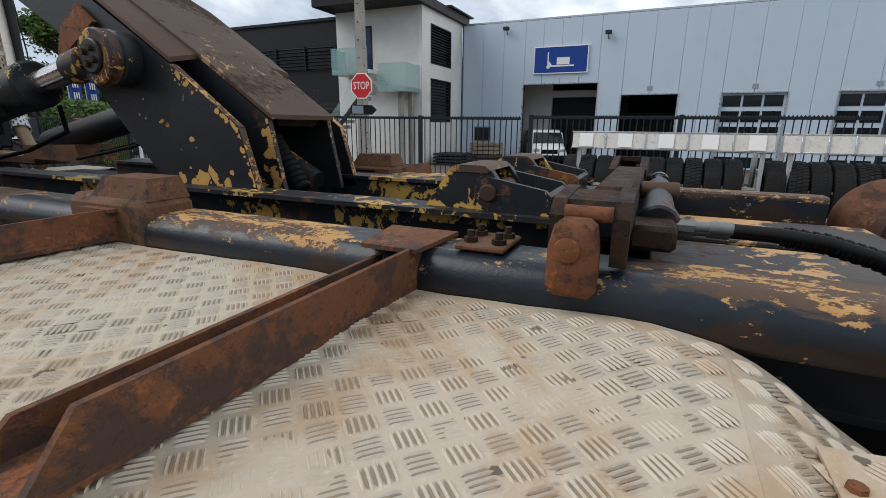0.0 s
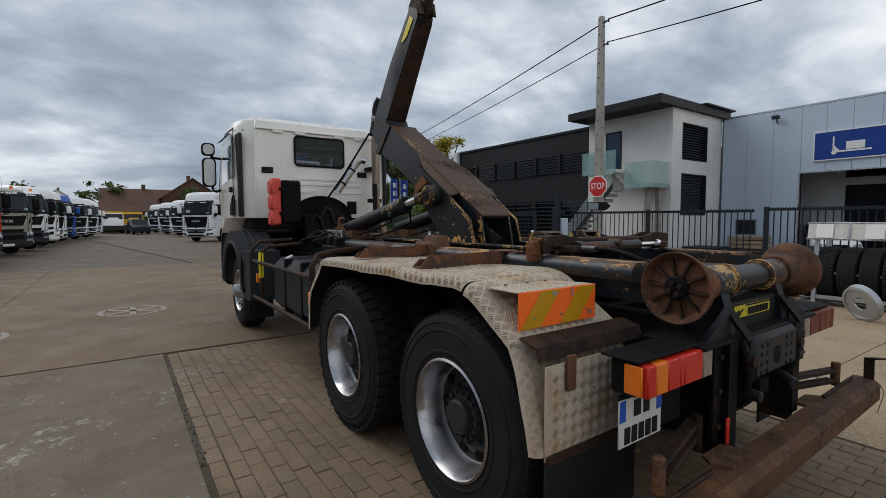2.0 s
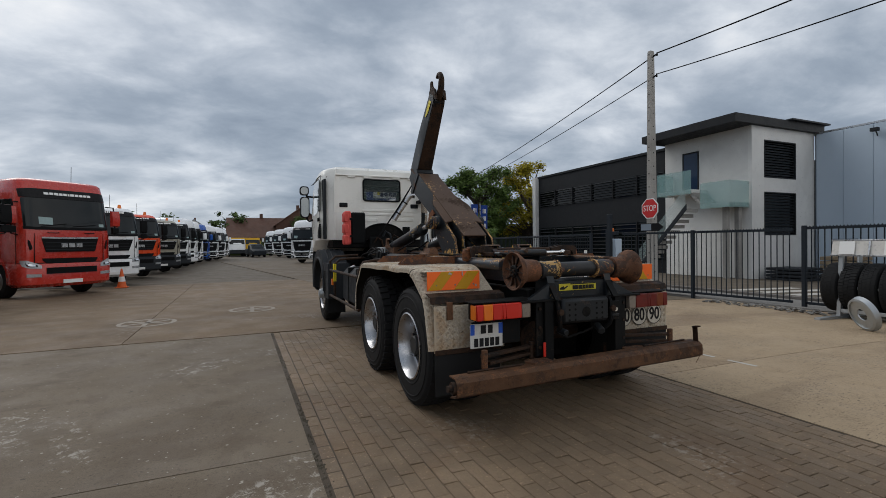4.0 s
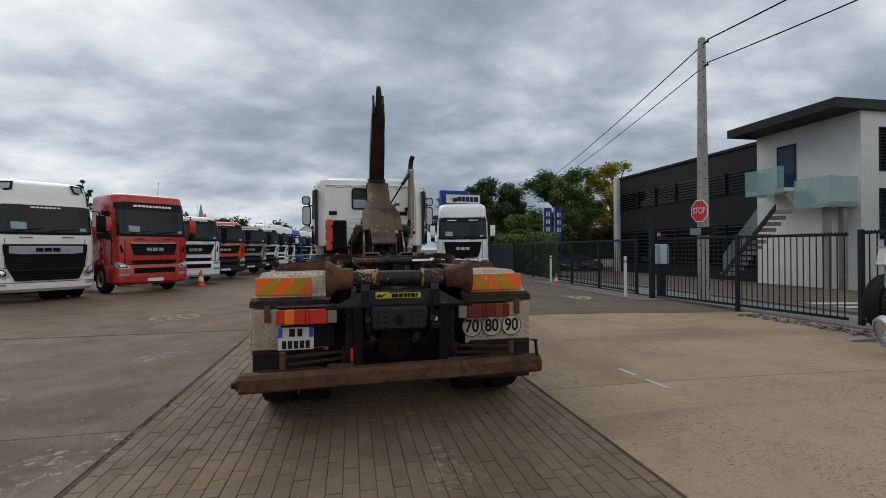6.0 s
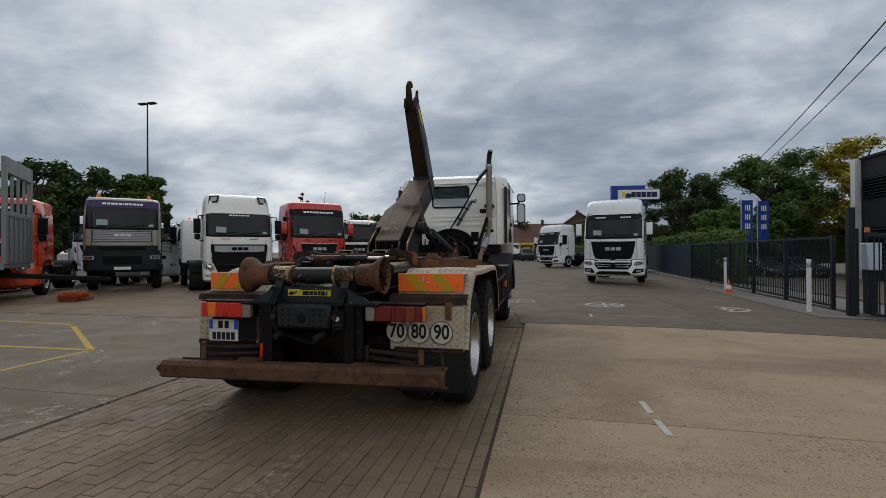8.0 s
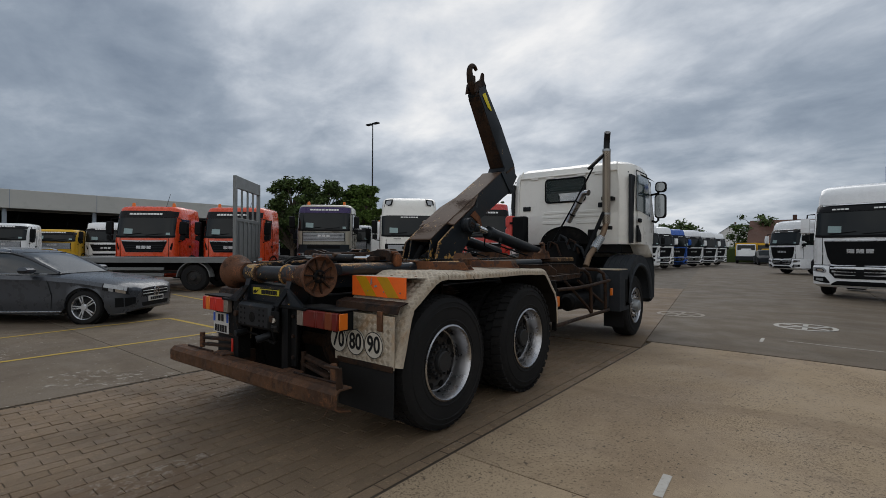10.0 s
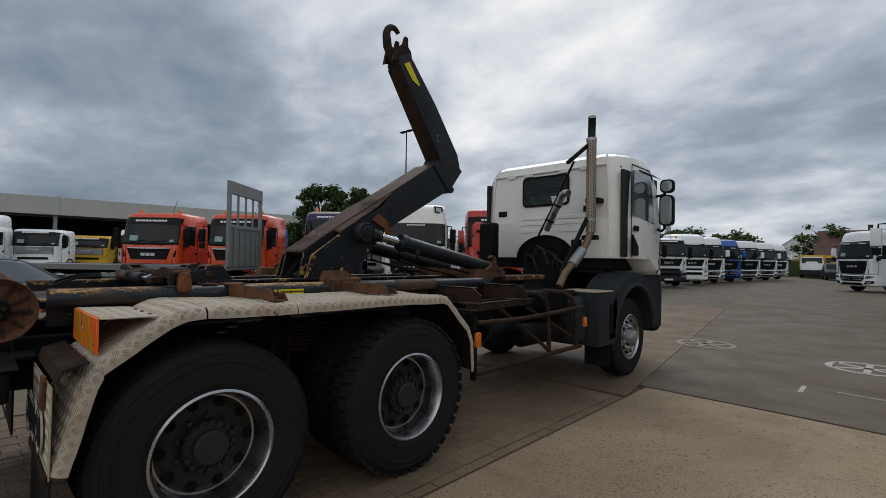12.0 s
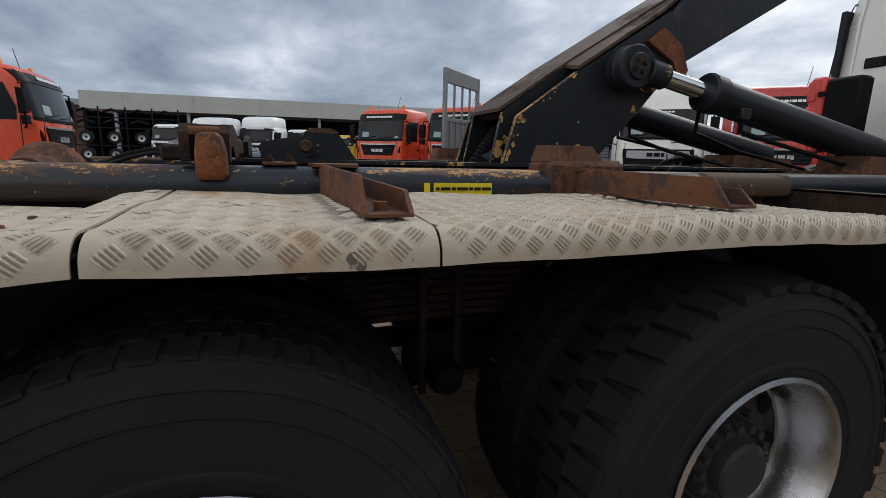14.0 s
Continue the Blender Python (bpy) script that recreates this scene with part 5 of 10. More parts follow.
def along(profile, d):
    """The point at distance d along a polyline and its direction."""
    for (a, b), (c, e) in zip(profile, profile[1:]):
        seg = math.hypot(c - a, e - b)
        if d <= seg:
            return (a + (c - a) * d / seg, b + (e - b) * d / seg), ((c - a) / seg, (e - b) / seg)
        d -= seg
    (a, b), (c, e) = profile[-2:]
    seg = math.hypot(c - a, e - b)
    return (c, e), ((c - a) / seg, (e - b) / seg)


LENGTH = sum(math.hypot(c - a, e - b) for (a, b), (c, e) in zip(PROFILE, PROFILE[1:]))


def guard_point(k, d, v):
    """Surface point and normal of a mudguard at d along it and v outward from the inner edge; past 0.62 it rolls down."""
    (y, z), (ty, tz) = along(PROFILE, d)
    ny, nz = tz, -ty
    if nz < 0 or (abs(nz) < 1e-6 and ny > 0):
        ny, nz = -ny, -nz
    if ny * 1.0 + nz * 1.0 < 0 and nz < 0.05:
        ny, nz = -ny, -nz
    flat, rad = 0.60, 0.045
    if v <= flat:
        x, drop, out = 0.64 + v, 0.0, 0.0
    else:
        u = (v - flat) / rad
        if u < math.pi / 2:
            x, drop, out = 0.64 + flat + rad * math.sin(u), rad * (1 - math.cos(u)), math.sin(u)
        else:
            x, drop, out = 0.64 + flat + rad, rad + (v - flat - rad * math.pi / 2), 1.0
    dent = 0.010 * noise.noise(Vector((d * 3.1 + k * 9, v * 4.0, 0.3))) + 0.004 * noise.noise(Vector((d * 9, v * 9 + k * 5, 2)))
    if k < 0 and v > 0.55 and abs(d - TEAR) < 0.07:
        rip = (v - 0.55) / 0.13 * (1 - abs(d - TEAR) / 0.07)
        y, z = (y + 0.007 * rip, z + 0.002 * rip) if d <= TEAR else (y - 0.006 * rip, z - 0.012 * rip)
    up_ = math.sqrt(max(0.0, 1 - out * out))
    p = Vector((k * x, y - ny * drop + ny * dent, z - nz * drop + nz * dent))
    return p, Vector((k * out, ny * up_, nz * up_))


VMAX = 0.60 + 0.045 * math.pi / 2 + 0.012


def guard_sheet(k, d0, d1, sunk=0.0):
    """A stretch of the mudguard; sunk lays it under the outer sheet."""
    def at(d, v, deep):
        p, nrm = guard_point(k, d, v)
        return tuple(p - nrm * (sunk + deep))

    n = max(3, int((d1 - d0) / 0.045))
    vs = [0, 0.1, 0.2, 0.3, 0.4, 0.5, 0.57, 0.6, 0.612, 0.624, 0.636, 0.648, 0.66, 0.6707, VMAX]
    rows = [[at(d0 + (d1 - d0) * i / n, v, 0.0) for v in vs] for i in range(n + 1)]
    inner = [[at(d0 + (d1 - d0) * i / n, v, 0.003 if sunk else 0.004) for v in vs] for i in range(n + 1)]
    s, c = Mesh(), len(vs)
    o = (n + 1) * c
    fs = []
    for i in range(n):
        for j in range(c - 1):
            a, b, e, f_ = i * c + j, i * c + j + 1, (i + 1) * c + j + 1, (i + 1) * c + j
            fs += [(a, b, e, f_), (o + f_, o + e, o + b, o + a)]
        fs += [(i * c, (i + 1) * c, o + (i + 1) * c, o + i * c), (i * c + c - 1, (i + 1) * c + c - 1, o + (i + 1) * c + c - 1, o + i * c + c - 1)]
    for j in range(c - 1):
        fs += [(j, j + 1, o + j + 1, o + j), (n * c + j, n * c + j + 1, o + n * c + j + 1, o + n * c + j)]
    return s.add([p for r in rows for p in r] + [p for r in inner for p in r], fs)


def tread_bars(place, d0, d1, v0, v1, cell=0.038, dirt=False):
    """Five-bar tread pattern over a surface given by place(d, v) -> point, normal: the raised bars, or the dirt lying between them."""
    verts, faces = [], []
    h = math.sqrt(0.5)
    reach = int((d1 - d0 + v1 - v0) / cell) + 2
    for i in range(reach):
        for j in range(-reach, reach):
            # the lattice lies at 45 degrees to the sheet, its groups turned in turn
            cd, cv = d0 + (i - j) * cell * h, v0 + (i + j) * cell * h
            if not (d0 < cd < d1 and v0 < cv < v1):
                continue
            ca, sa = (h, h) if (i + j) % 2 else (h, -h)
            for b in range(4 if dirt else 5):
                off = (b - (1.5 if dirt else 2)) * cell * 0.19
                L, W = cell * (0.36 if dirt else (0.40, 0.45, 0.47, 0.45, 0.40)[b]), cell * (0.036 if dirt else 0.056)
                o = len(verts)
                ring = ((-L, 0), (-L * 0.6, -W), (L * 0.6, -W), (L, 0), (L * 0.6, W), (-L * 0.6, W))
                spots = [(cd + ca * u - sa * (off + w), cv + sa * u + ca * (off + w)) for u, w in ring]
                if not all(d0 <= dd <= d1 and v0 <= vv <= v1 for dd, vv in spots):
                    continue
                for dd, vv in spots:
                    p, nrm = place(dd, vv)
                    verts.append(tuple(p + nrm * (0.0006 if dirt else -0.0004)))
                if dirt:
                    faces.append(tuple(range(o, o + 6)))
                    continue
                for u in (-L * 0.62, L * 0.62):
                    p, nrm = place(cd + ca * u - sa * off, cv + sa * u + ca * off)
                    verts.append(tuple(p + nrm * 0.0024))
                faces += [(o, o + 1, o + 6), (o + 1, o + 2, o + 7, o + 6), (o + 2, o + 3, o + 7), (o + 3, o + 4, o + 7), (o + 4, o + 5, o + 6, o + 7), (o + 5, o, o + 6)]
    s = Mesh()
    s.v, s.f = verts, faces
    return s


def tread_on(parent, place, d0, d1, v0, v1):
    """The raised pattern and the dirt in it as two parts of a plate."""
    tagged(T("tread_pattern", tread_bars(place, d0, d1, v0, v1), "tread_bar", "", parent, 30), kind="stuff")
    tagged(T("tread_dirt", tread_bars(place, d0, d1, v0, v1, dirt=True), "tread_dirt", "", parent, 0), kind="stuff")


def along_at(y_):
    """Distance along the guard's top at which it has come back to y_."""
    d = 0.0
    for (a, b), (c, e) in zip(PROFILE, PROFILE[1:]):
        if c <= y_ <= a and b > 1.15:
            return d + math.hypot(c - a, e - b) * (a - y_) / (a - c)
        d += math.hypot(c - a, e - b)
    return d


SEAM, SEAM_2, TEAR = along_at(1.462), along_at(0.985), along_at(0.862)
for k in (-1, 1):
    for d0, d1 in (((0.0, SEAM), (SEAM + 0.005, SEAM_2), (SEAM_2 + 0.009, LENGTH)) if k > 0 else ((0.0, SEAM), (SEAM + 0.005, TEAR), (TEAR + 0.0003, LENGTH))):
        g = T("mudguard", guard_sheet(k, d0, d1), "tread", "weathered aluminium tread-plate mudguard with rust stains")
        tread_on(g, lambda d, v: guard_point(k, d, v), d0 + (0.002 if d0 > TEAR else 0.01), d1 - (0.002 if d1 == TEAR else 0.01), 0.01, VMAX - 0.004)
        # near-black sheet laid 6 mm below the tread plate
        T("underside", guard_sheet(k, d0, d1, 0.006), "under_black", "near-black underside of the mudguard", g)

# flat plates over the rear slope with the striped boards
for k in (-1, 1):
    in_ = 0.80 if k < 0 else 0.66
    cp = T("cover_plate", Mesh().hull([(k * x, y, z) for x, y, z in ((in_, 0.79, 1.226), (1.215, 0.79, 1.226), (1.255, 0.562, 1.234), (in_ - 0.02, 0.562, 1.234), (in_, 0.79, 1.222), (1.215, 0.79, 1.222), (1.255, 0.562, 1.230), (in_ - 0.02, 0.562, 1.230))]), "tread", "loose tread-plate cover with bolts")
    lid = lambda d, v: (Vector((k * (in_ + v), 0.78 - d, 1.2262 + 0.035 * d)), Vector((0, 0.035, 1)))
    tread_on(cp, lid, 0.01, 0.205, 0.0, 1.21 - in_)
    inner_ = 0.77 if k < 0 else 0.645
    board = T("striped_board", Mesh().box(*mx(k, (inner_, 0.552, 1.078), (1.25 if k < 0 else 1.225, 0.562, 1.232), 0.002)), "chev_orange", "orange and ochre striped warning board")
    for i in range(2):
        x0 = (0.775 if k < 0 else 0.69) + i * 0.235
        pts = [(k * (x0 + 0.12), 1.082), (k * (x0 + 0.235), 1.082), (k * (x0 + 0.115), 1.230), (k * x0, 1.230)]
        T("stripe", Mesh().prism(pts, "y", 0.5485, 0.5515), "chev_yellow", "ochre diagonal stripe", board, 0)
    for x0, z0, w_, h_ in ((0.93, 1.19, 0.012, 0.05), (0.80, 1.10, 0.018, 0.022), (1.03, 1.205, 0.035, 0.02)) if k < 0 else ((0.86, 1.165, 0.02, 0.055), (0.90, 1.15, 0.035, 0.02)):
        T("torn_patch", Mesh().prism([(k * x0, z0), (k * (x0 + w_), z0 + h_ * 0.2), (k * (x0 + w_ * 0.7), z0 + h_), (k * (x0 + w_ * 0.2), z0 + h_ * 0.7)], "y", 0.546, 0.5484), "galv", "bare metal where the sheet is torn", board, 0)
    for x0 in (0.83, 1.0, 1.17):
        T("rivet", Mesh().lathe([(0.007, 0), (0.006, 0.003), (0, 0.004)], pose(k * x0, 0.5515, 1.12, 90), 8), "galv_dark", "", board)
    for x in (0.86, 0.98, 1.12):
        T("bolt", Mesh().lathe([(0.009, 0), (0.008, 0.005), (0, 0.007)], pose(k * x, 0.775, 1.2265), 8), "rust_red")
    # rusty angle across the rear of the guard, and vertical plate with flap
    T("angle_bar", Mesh().prism([(0.525, 1.062), (0.435, 1.040), (0.418, 0.988), (0.424, 0.985), (0.441, 1.033), (0.527, 1.056)], "x", *sorted((k * 0.60, k * 1.275))), "rust_dark", "rusty angle bar across the guard")
    plate = lambda d, v: (Vector((k * (0.66 + v), 0.405, 0.98 - d)), Vector((0, -1, 0)))
    pl = T("rear_plate", Mesh().box(*mx(k, (0.62, 0.405, 0.60), (1.255, 0.412, 0.97), 0.002)), "tread", "weathered tread plate facing the rear")
    tread_on(pl, plate, 0.01, 0.37, 0.0, 0.585)
    T("clamp_strip", Mesh().box(*mx(k, (0.66, 0.392, 0.585), (1.25, 0.404, 0.625), 0.003)), "rust_dark")
    T("mud_flap", Mesh().box(*mx(k, (0.66, 0.405, 0.26), (1.25, 0.417, 0.6), 0.003)), "rubber", "black rubber mud flap")
    T("strap", Mesh().box(*mx(k, (1.10, 0.385, 0.86), (1.15, 0.402, 1.0), 0.003)), "rust")

# angle irons on the mudguards
for k in (-1, 1):
    for y, tip in ((1.33, 1.21), (2.16, 1.19)):
        a = T("angle_iron", Mesh().hull([(k * 0.62, y, 1.256), (k * tip, y + 0.02, 1.262), (k * 0.62, y, 1.268), (k * tip, y + 0.02, 1.268), (k * 0.62, y + 0.085, 1.256), (k * tip, y + 0.105, 1.262), (k * 0.62, y + 0.085, 1.268), (k * tip, y + 0.105, 1.268)]), "angle_rust", "rusty steel angle across the mudguard")
        part("web", Mesh().hull([(k * 0.62, y, 1.268), (k * tip, y + 0.02, 1.268), (k * 0.62, y + 0.008, 1.268), (k * tip, y + 0.028, 1.268), (k * 0.62, y, 1.335), (k * (tip - 0.05), y + 0.018, 1.33), (k * 0.62, y + 0.008, 1.335), (k * (tip - 0.05), y + 0.026, 1.33)]), MAT["angle_rust"], a)
        part("web", Mesh().hull([(k * 0.62, y + 0.078, 1.268), (k * tip, y + 0.098, 1.268), (k * 0.62, y + 0.086, 1.268), (k * tip, y + 0.106, 1.268), (k * 0.62, y + 0.078, 1.31), (k * (tip - 0.04), y + 0.096, 1.305), (k * 0.62, y + 0.086, 1.31), (k * (tip - 0.04), y + 0.104, 1.305)]), MAT["angle_rust"], a)
        part("gusset", Mesh().prism([(k * 0.50, y - 0.02), (k * 0.66, y - 0.01), (k * 0.66, y + 0.10), (k * 0.50, y + 0.13)], "z", 1.327, 1.335), MAT["angle_rust"], a)
        part("bolt", Mesh().cyl((k * (tip - 0.06), y + 0.06, 1.268), (k * (tip - 0.06), y + 0.06, 1.283), 0.013, n=6), MAT["rust_red"], a)

# sub-frame rails with rounded outer edge
for k in (-1, 1):
    sec = [(0.512, 1.325), (0.505, 1.318), (0.505, 1.13), (0.53, 1.13), (0.53, 1.232), (0.61, 1.232), (0.630, 1.238), (0.638, 1.250), (0.638, 1.278), (0.634, 1.298), (0.623, 1.314), (0.606, 1.323), (0.588, 1.325)]
    for y0, y1, mat in ((0.455, 2.12, "rail_wear"), (2.12, 2.72, "rail_wear"), (2.72, 3.20, "arm_rust"), (3.20, 3.90, "rail_wear" if k < 0 else "black_arm")):
        T("side_rail", Mesh().prism([(k * x, z) for x, z in sec], "y", y0, y1), mat, "long black side rail with chipped paint")
    T("inner_rail", Mesh().prism([(k * x, z) for x, z in ((0.22, 1.342), (0.33, 1.342), (0.33, 1.33), (0.26, 1.33), (0.26, 1.13), (0.33, 1.13), (0.33, 1.12), (0.22, 1.12), (0.22, 1.13), (0.24, 1.13), (0.24, 1.33), (0.22, 1.33))], "y", 1.12, 3.6), "black_chip", "inner channel with yellow paint showing")
    T("guide_block", Mesh().box(*mx(k, (0.50, 2.045, 1.18), (0.64, 2.36, 1.362), 0.02)).hull([(k * x, y, z) for x, y, z in ((0.51, 2.055, 1.355), (0.625, 2.055, 1.355), (0.51, 2.27, 1.355), (0.625, 2.27, 1.355), (0.52, 2.07, 1.408), (0.61, 2.07, 1.408), (0.52, 2.235, 1.408), (0.61, 2.235, 1.408))]), "rust", "rust-brown cast guide block")
    foot = T("cylinder_foot", Mesh().hull([(k * x, y, z) for x, y, z in ((0.25, 3.93, 1.32), (0.46, 3.93, 1.32), (0.25, 3.96, 1.415), (0.46, 3.96, 1.415), (0.25, 4.52, 1.32), (0.46, 4.52, 1.32), (0.25, 4.48, 1.40), (0.46, 4.48, 1.40))]), "rust", "rusty cylinder foot bracket")
    claw = [(4.14, 1.40), (4.46, 1.40), (4.44, 1.425), (4.36, 1.44), (4.325, 1.47), (4.325, 1.515), (4.305, 1.55), (4.265, 1.563), (4.225, 1.553), (4.21, 1.535), (4.25, 1.528), (4.275, 1.51), (4.27, 1.475), (4.23, 1.44)]
    part("claw", Mesh().prism(claw, "x", *sorted((k * 0.43, k * 0.47))), MAT["rust"], foot, "rusty hooked claw")
    T("rear_spar", Mesh().box(*mx(k, (0.30, 4.50, 1.275), (0.50, 5.30, 1.335), 0.01)), "arm_rust", "brown flat spar behind the cab")
    T("deck_plate", Mesh().box(*mx(k, (0.03, 0.40, 1.245), (0.37, 0.96, 1.26), 0.004)), "brown_top", "worn deck plate with bare patches")
T("deck_plate", Mesh().box((-0.235, 0.98, 1.10), (0.235, 4.4, 1.11), 0.003), "frame_black")
T("side_sticker", Mesh().box((0.638, 1.66, 1.225), (0.6405, 1.85, 1.285)), "sticker_yellow", "worn yellow notice sticker", None, 0)
T("side_sticker", Mesh().box((0.638, 1.63, 1.225), (0.6405, 1.648, 1.285)), "sticker_yellow", "worn yellow notice sticker", None, 0)
for z, w in ((1.268, 0.28), (1.243, 0.28)):
    bars([0.01, 0.03, 0.012, 0.035, 0.012, 0.02, 0.03], 0.009, 0.005, MAT["sign_black"], pose(0.6445, 1.755, z, 0, 0, 90), truck, depth=0.003)

# locking head: rusty latches, cross box, small cylinder and hose
for k in (-1, 1):
    ring = lambda x, g: [(k * x, y + (g if y < 1.066 else -g), z + (g if z < 1.35 else -g)) for y, z in ((1.030, 1.302), (1.038, 1.290), (1.094, 1.290), (1.105, 1.303), (1.105, 1.36), (1.097, 1.398), (1.084, 1.409), (1.047, 1.409), (1.036, 1.40), (1.031, 1.36))]
    lt = T("latch", Mesh().loft([ring(0.600, 0.002), ring(0.648, 0.0), ring(0.664, 0.004), ring(0.672, 0.014)]), "rust_red", "rusty cast latch jaw with bolt boss")
    part("boss", Mesh().lathe([(0.021, -0.006), (0.018, 0.004), (0.010, 0.007), (0, 0.007)], pose(k * 0.671, 1.072, 1.366, 0, 90 * k), 16), MAT["rust_red"], lt)
    for y0, y1 in ((0.994, 1.018), (1.088, 1.110)):
        part("cheek", Mesh().prism([(k * 0.622, 1.335), (k * 0.624, 1.408), (k * 0.60, 1.43), (k * 0.47, 1.437), (k * 0.30, 1.405), (k * 0.30, 1.345), (k * 0.44, 1.345), (k * 0.50, 1.375), (k * 0.57, 1.375), (k * 0.585, 1.335)], "y", y0, y1), MAT["rust_dark"], lt)
    part("web", Mesh().hull([(k * x, y, z) for x, z in ((0.605, 1.405), (0.595, 1.429), (0.50, 1.434), (0.50, 1.42)) for y in (1.016, 1.09)]), MAT["rust_dark"], lt)
    part("pin", Mesh().cyl((k * 0.617, 1.018, 1.412), (k * 0.617, 1.088, 1.412), 0.012, n=12), MAT["rust_red"], lt)
    T("cylinder_lug", Mesh().box(*mx(k, (0.40, 0.925, 1.335), (0.50, 1.0, 1.378), 0.008)), "rust_dark")
T("cross_box", Mesh().box((-0.30, 1.0, 1.345), (0.30, 1.09, 1.415), 0.012), "rust_dark", "dark rusty cross box of the locking head")
T("lock_cylinder", Mesh().cyl((-0.40, 0.955, 1.362), (0.20, 0.955, 1.362), 0.033, n=20, c=0.005).cyl((-0.41, 0.955, 1.362), (-0.36, 0.955, 1.362), 0.039, n=20, c=0.005), "black_steel", "small black hydraulic cylinder")
T("cylinder_rod", Mesh().cyl((0.20, 0.955, 1.362), (0.41, 0.955, 1.362), 0.017, n=14).cyl((0.385, 0.955, 1.362), (0.425, 0.955, 1.362), 0.03, n=14), "chrome", "bright piston rod")
T("cylinder_eye", Mesh().cyl((-0.05, 0.91, 1.385), (-0.05, 1.0, 1.385), 0.022, n=14, c=0.004), "arm_rust")
for dz, dx, r_ in ((0.0, 0.0, 0.0095), (-0.014, 0.028, 0.0085)):
    x_ = -0.40 + dx
    T("hose_fitting", Mesh().cyl((x_, 0.925, 1.366 + dz), (x_, 0.895, 1.366 + dz), 0.0125, n=6).cyl((x_, 0.895, 1.366 + dz), (x_, 0.872, 1.367 + dz), 0.009, n=12).cyl((x_, 0.872, 1.367 + dz), (x_, 0.835, 1.367 + dz), 0.0115, n=16, c=0.002), "galv_dark", "grey hose couplings")
    T("hydraulic_hose", Mesh().tube([(x_, 0.84, 1.367 + dz), (x_, 0.77, 1.366 + dz), (x_ + 0.005, 0.70, 1.358 + dz), (x_ + 0.02, 0.63, 1.338 + dz), (x_ + 0.05, 0.57, 1.312 + dz), (x_ + 0.10, 0.53, 1.30)], r_, 10), "rubber", "black wrapped hydraulic hose")
wrap = Mesh()
for i in range(22):
    u = i / 21
    y_ = 0.76 - 0.17 * u
    z_ = float(np.interp(y_, [0.57, 0.63, 0.70, 0.77], [1.306, 1.332, 1.352, 1.360]))
    wrap.cyl((-0.386 + 0.03 * u * u, y_, z_), (-0.386 + 0.03 * u * u, y_ - 0.0065, z_ - 0.001), 0.0165 + 0.0016 * (i % 2), n=14)
tagged(T("hose_wrap", wrap, "black_plastic", "black spiral wrap round the hoses"), kind="stuff")
for k in (-1, 1):
    for x in (0.12, 0.27):
        T("hinge_lug", Mesh().prism([(1.285, 1.30), (1.51, 1.30), (1.495, 1.335), (1.425, 1.436), (1.405, 1.442), (1.335, 1.442), (1.318, 1.434), (1.285, 1.39)], "x", *sorted((k * (x - 0.012), k * (x + 0.012)))), "black_chip", "black hinge lug with chipped edges")
    T("hinge_cover", Mesh().hull([(k * x, y, z) for x in (0.11, 0.285) for y, z in ((1.32, 1.436), (1.335, 1.447), (1.405, 1.447), (1.43, 1.436), (1.42, 1.43), (1.33, 1.43))]), "arm_rust")
    T("hinge_back", Mesh().hull([(k * x, y, z) for x in (0.13, 0.26) for y, z in ((1.43, 1.432), (1.505, 1.30), (1.50, 1.30), (1.42, 1.43))]), "black_steel")
    link = [(1.318 + 0.036 * math.cos(a), 1.386 + 0.036 * math.sin(a)) for a in np.linspace(-1.3, 1.75, 9)] + [(1.185, 1.398), (1.172, 1.385), (1.178, 1.315), (1.20, 1.312)]
    for x in (0.293, 0.10):
        T("hinge_link", Mesh().prism(link, "x", *sorted((k * (x - 0.009), k * (x + 0.009)))), "black_chip", "black link plate with worn edges")
    T("link_end", Mesh().hull([(k * x, y, z) for x in (0.11, 0.284) for y, z in ((1.172, 1.385), (1.183, 1.392), (1.178, 1.316), (1.19, 1.316))]), "black_steel")
    T("hinge_pin", Mesh().cyl((k * 0.07, 1.318, 1.386), (k * 0.312, 1.318, 1.386), 0.021, n=18, c=0.004), "rust", "rusty hinge pin")
    T("bolt_plate", Mesh().box(*mx(k, (0.49, 1.185, 1.3285), (0.605, 1.275, 1.338), 0.003)), "rust", "rusty bolted plate")
    for x, y in ((0.575, 1.255), (0.575, 1.203), (0.52, 1.255), (0.52, 1.203)):
        T("bolt", Mesh().cyl((k * x, y, 1.338), (k * x, y, 1.347), 0.013, n=6).cyl((k * x, y, 1.347), (k * x, y, 1.359), 0.007, n=8), "rust_dark")


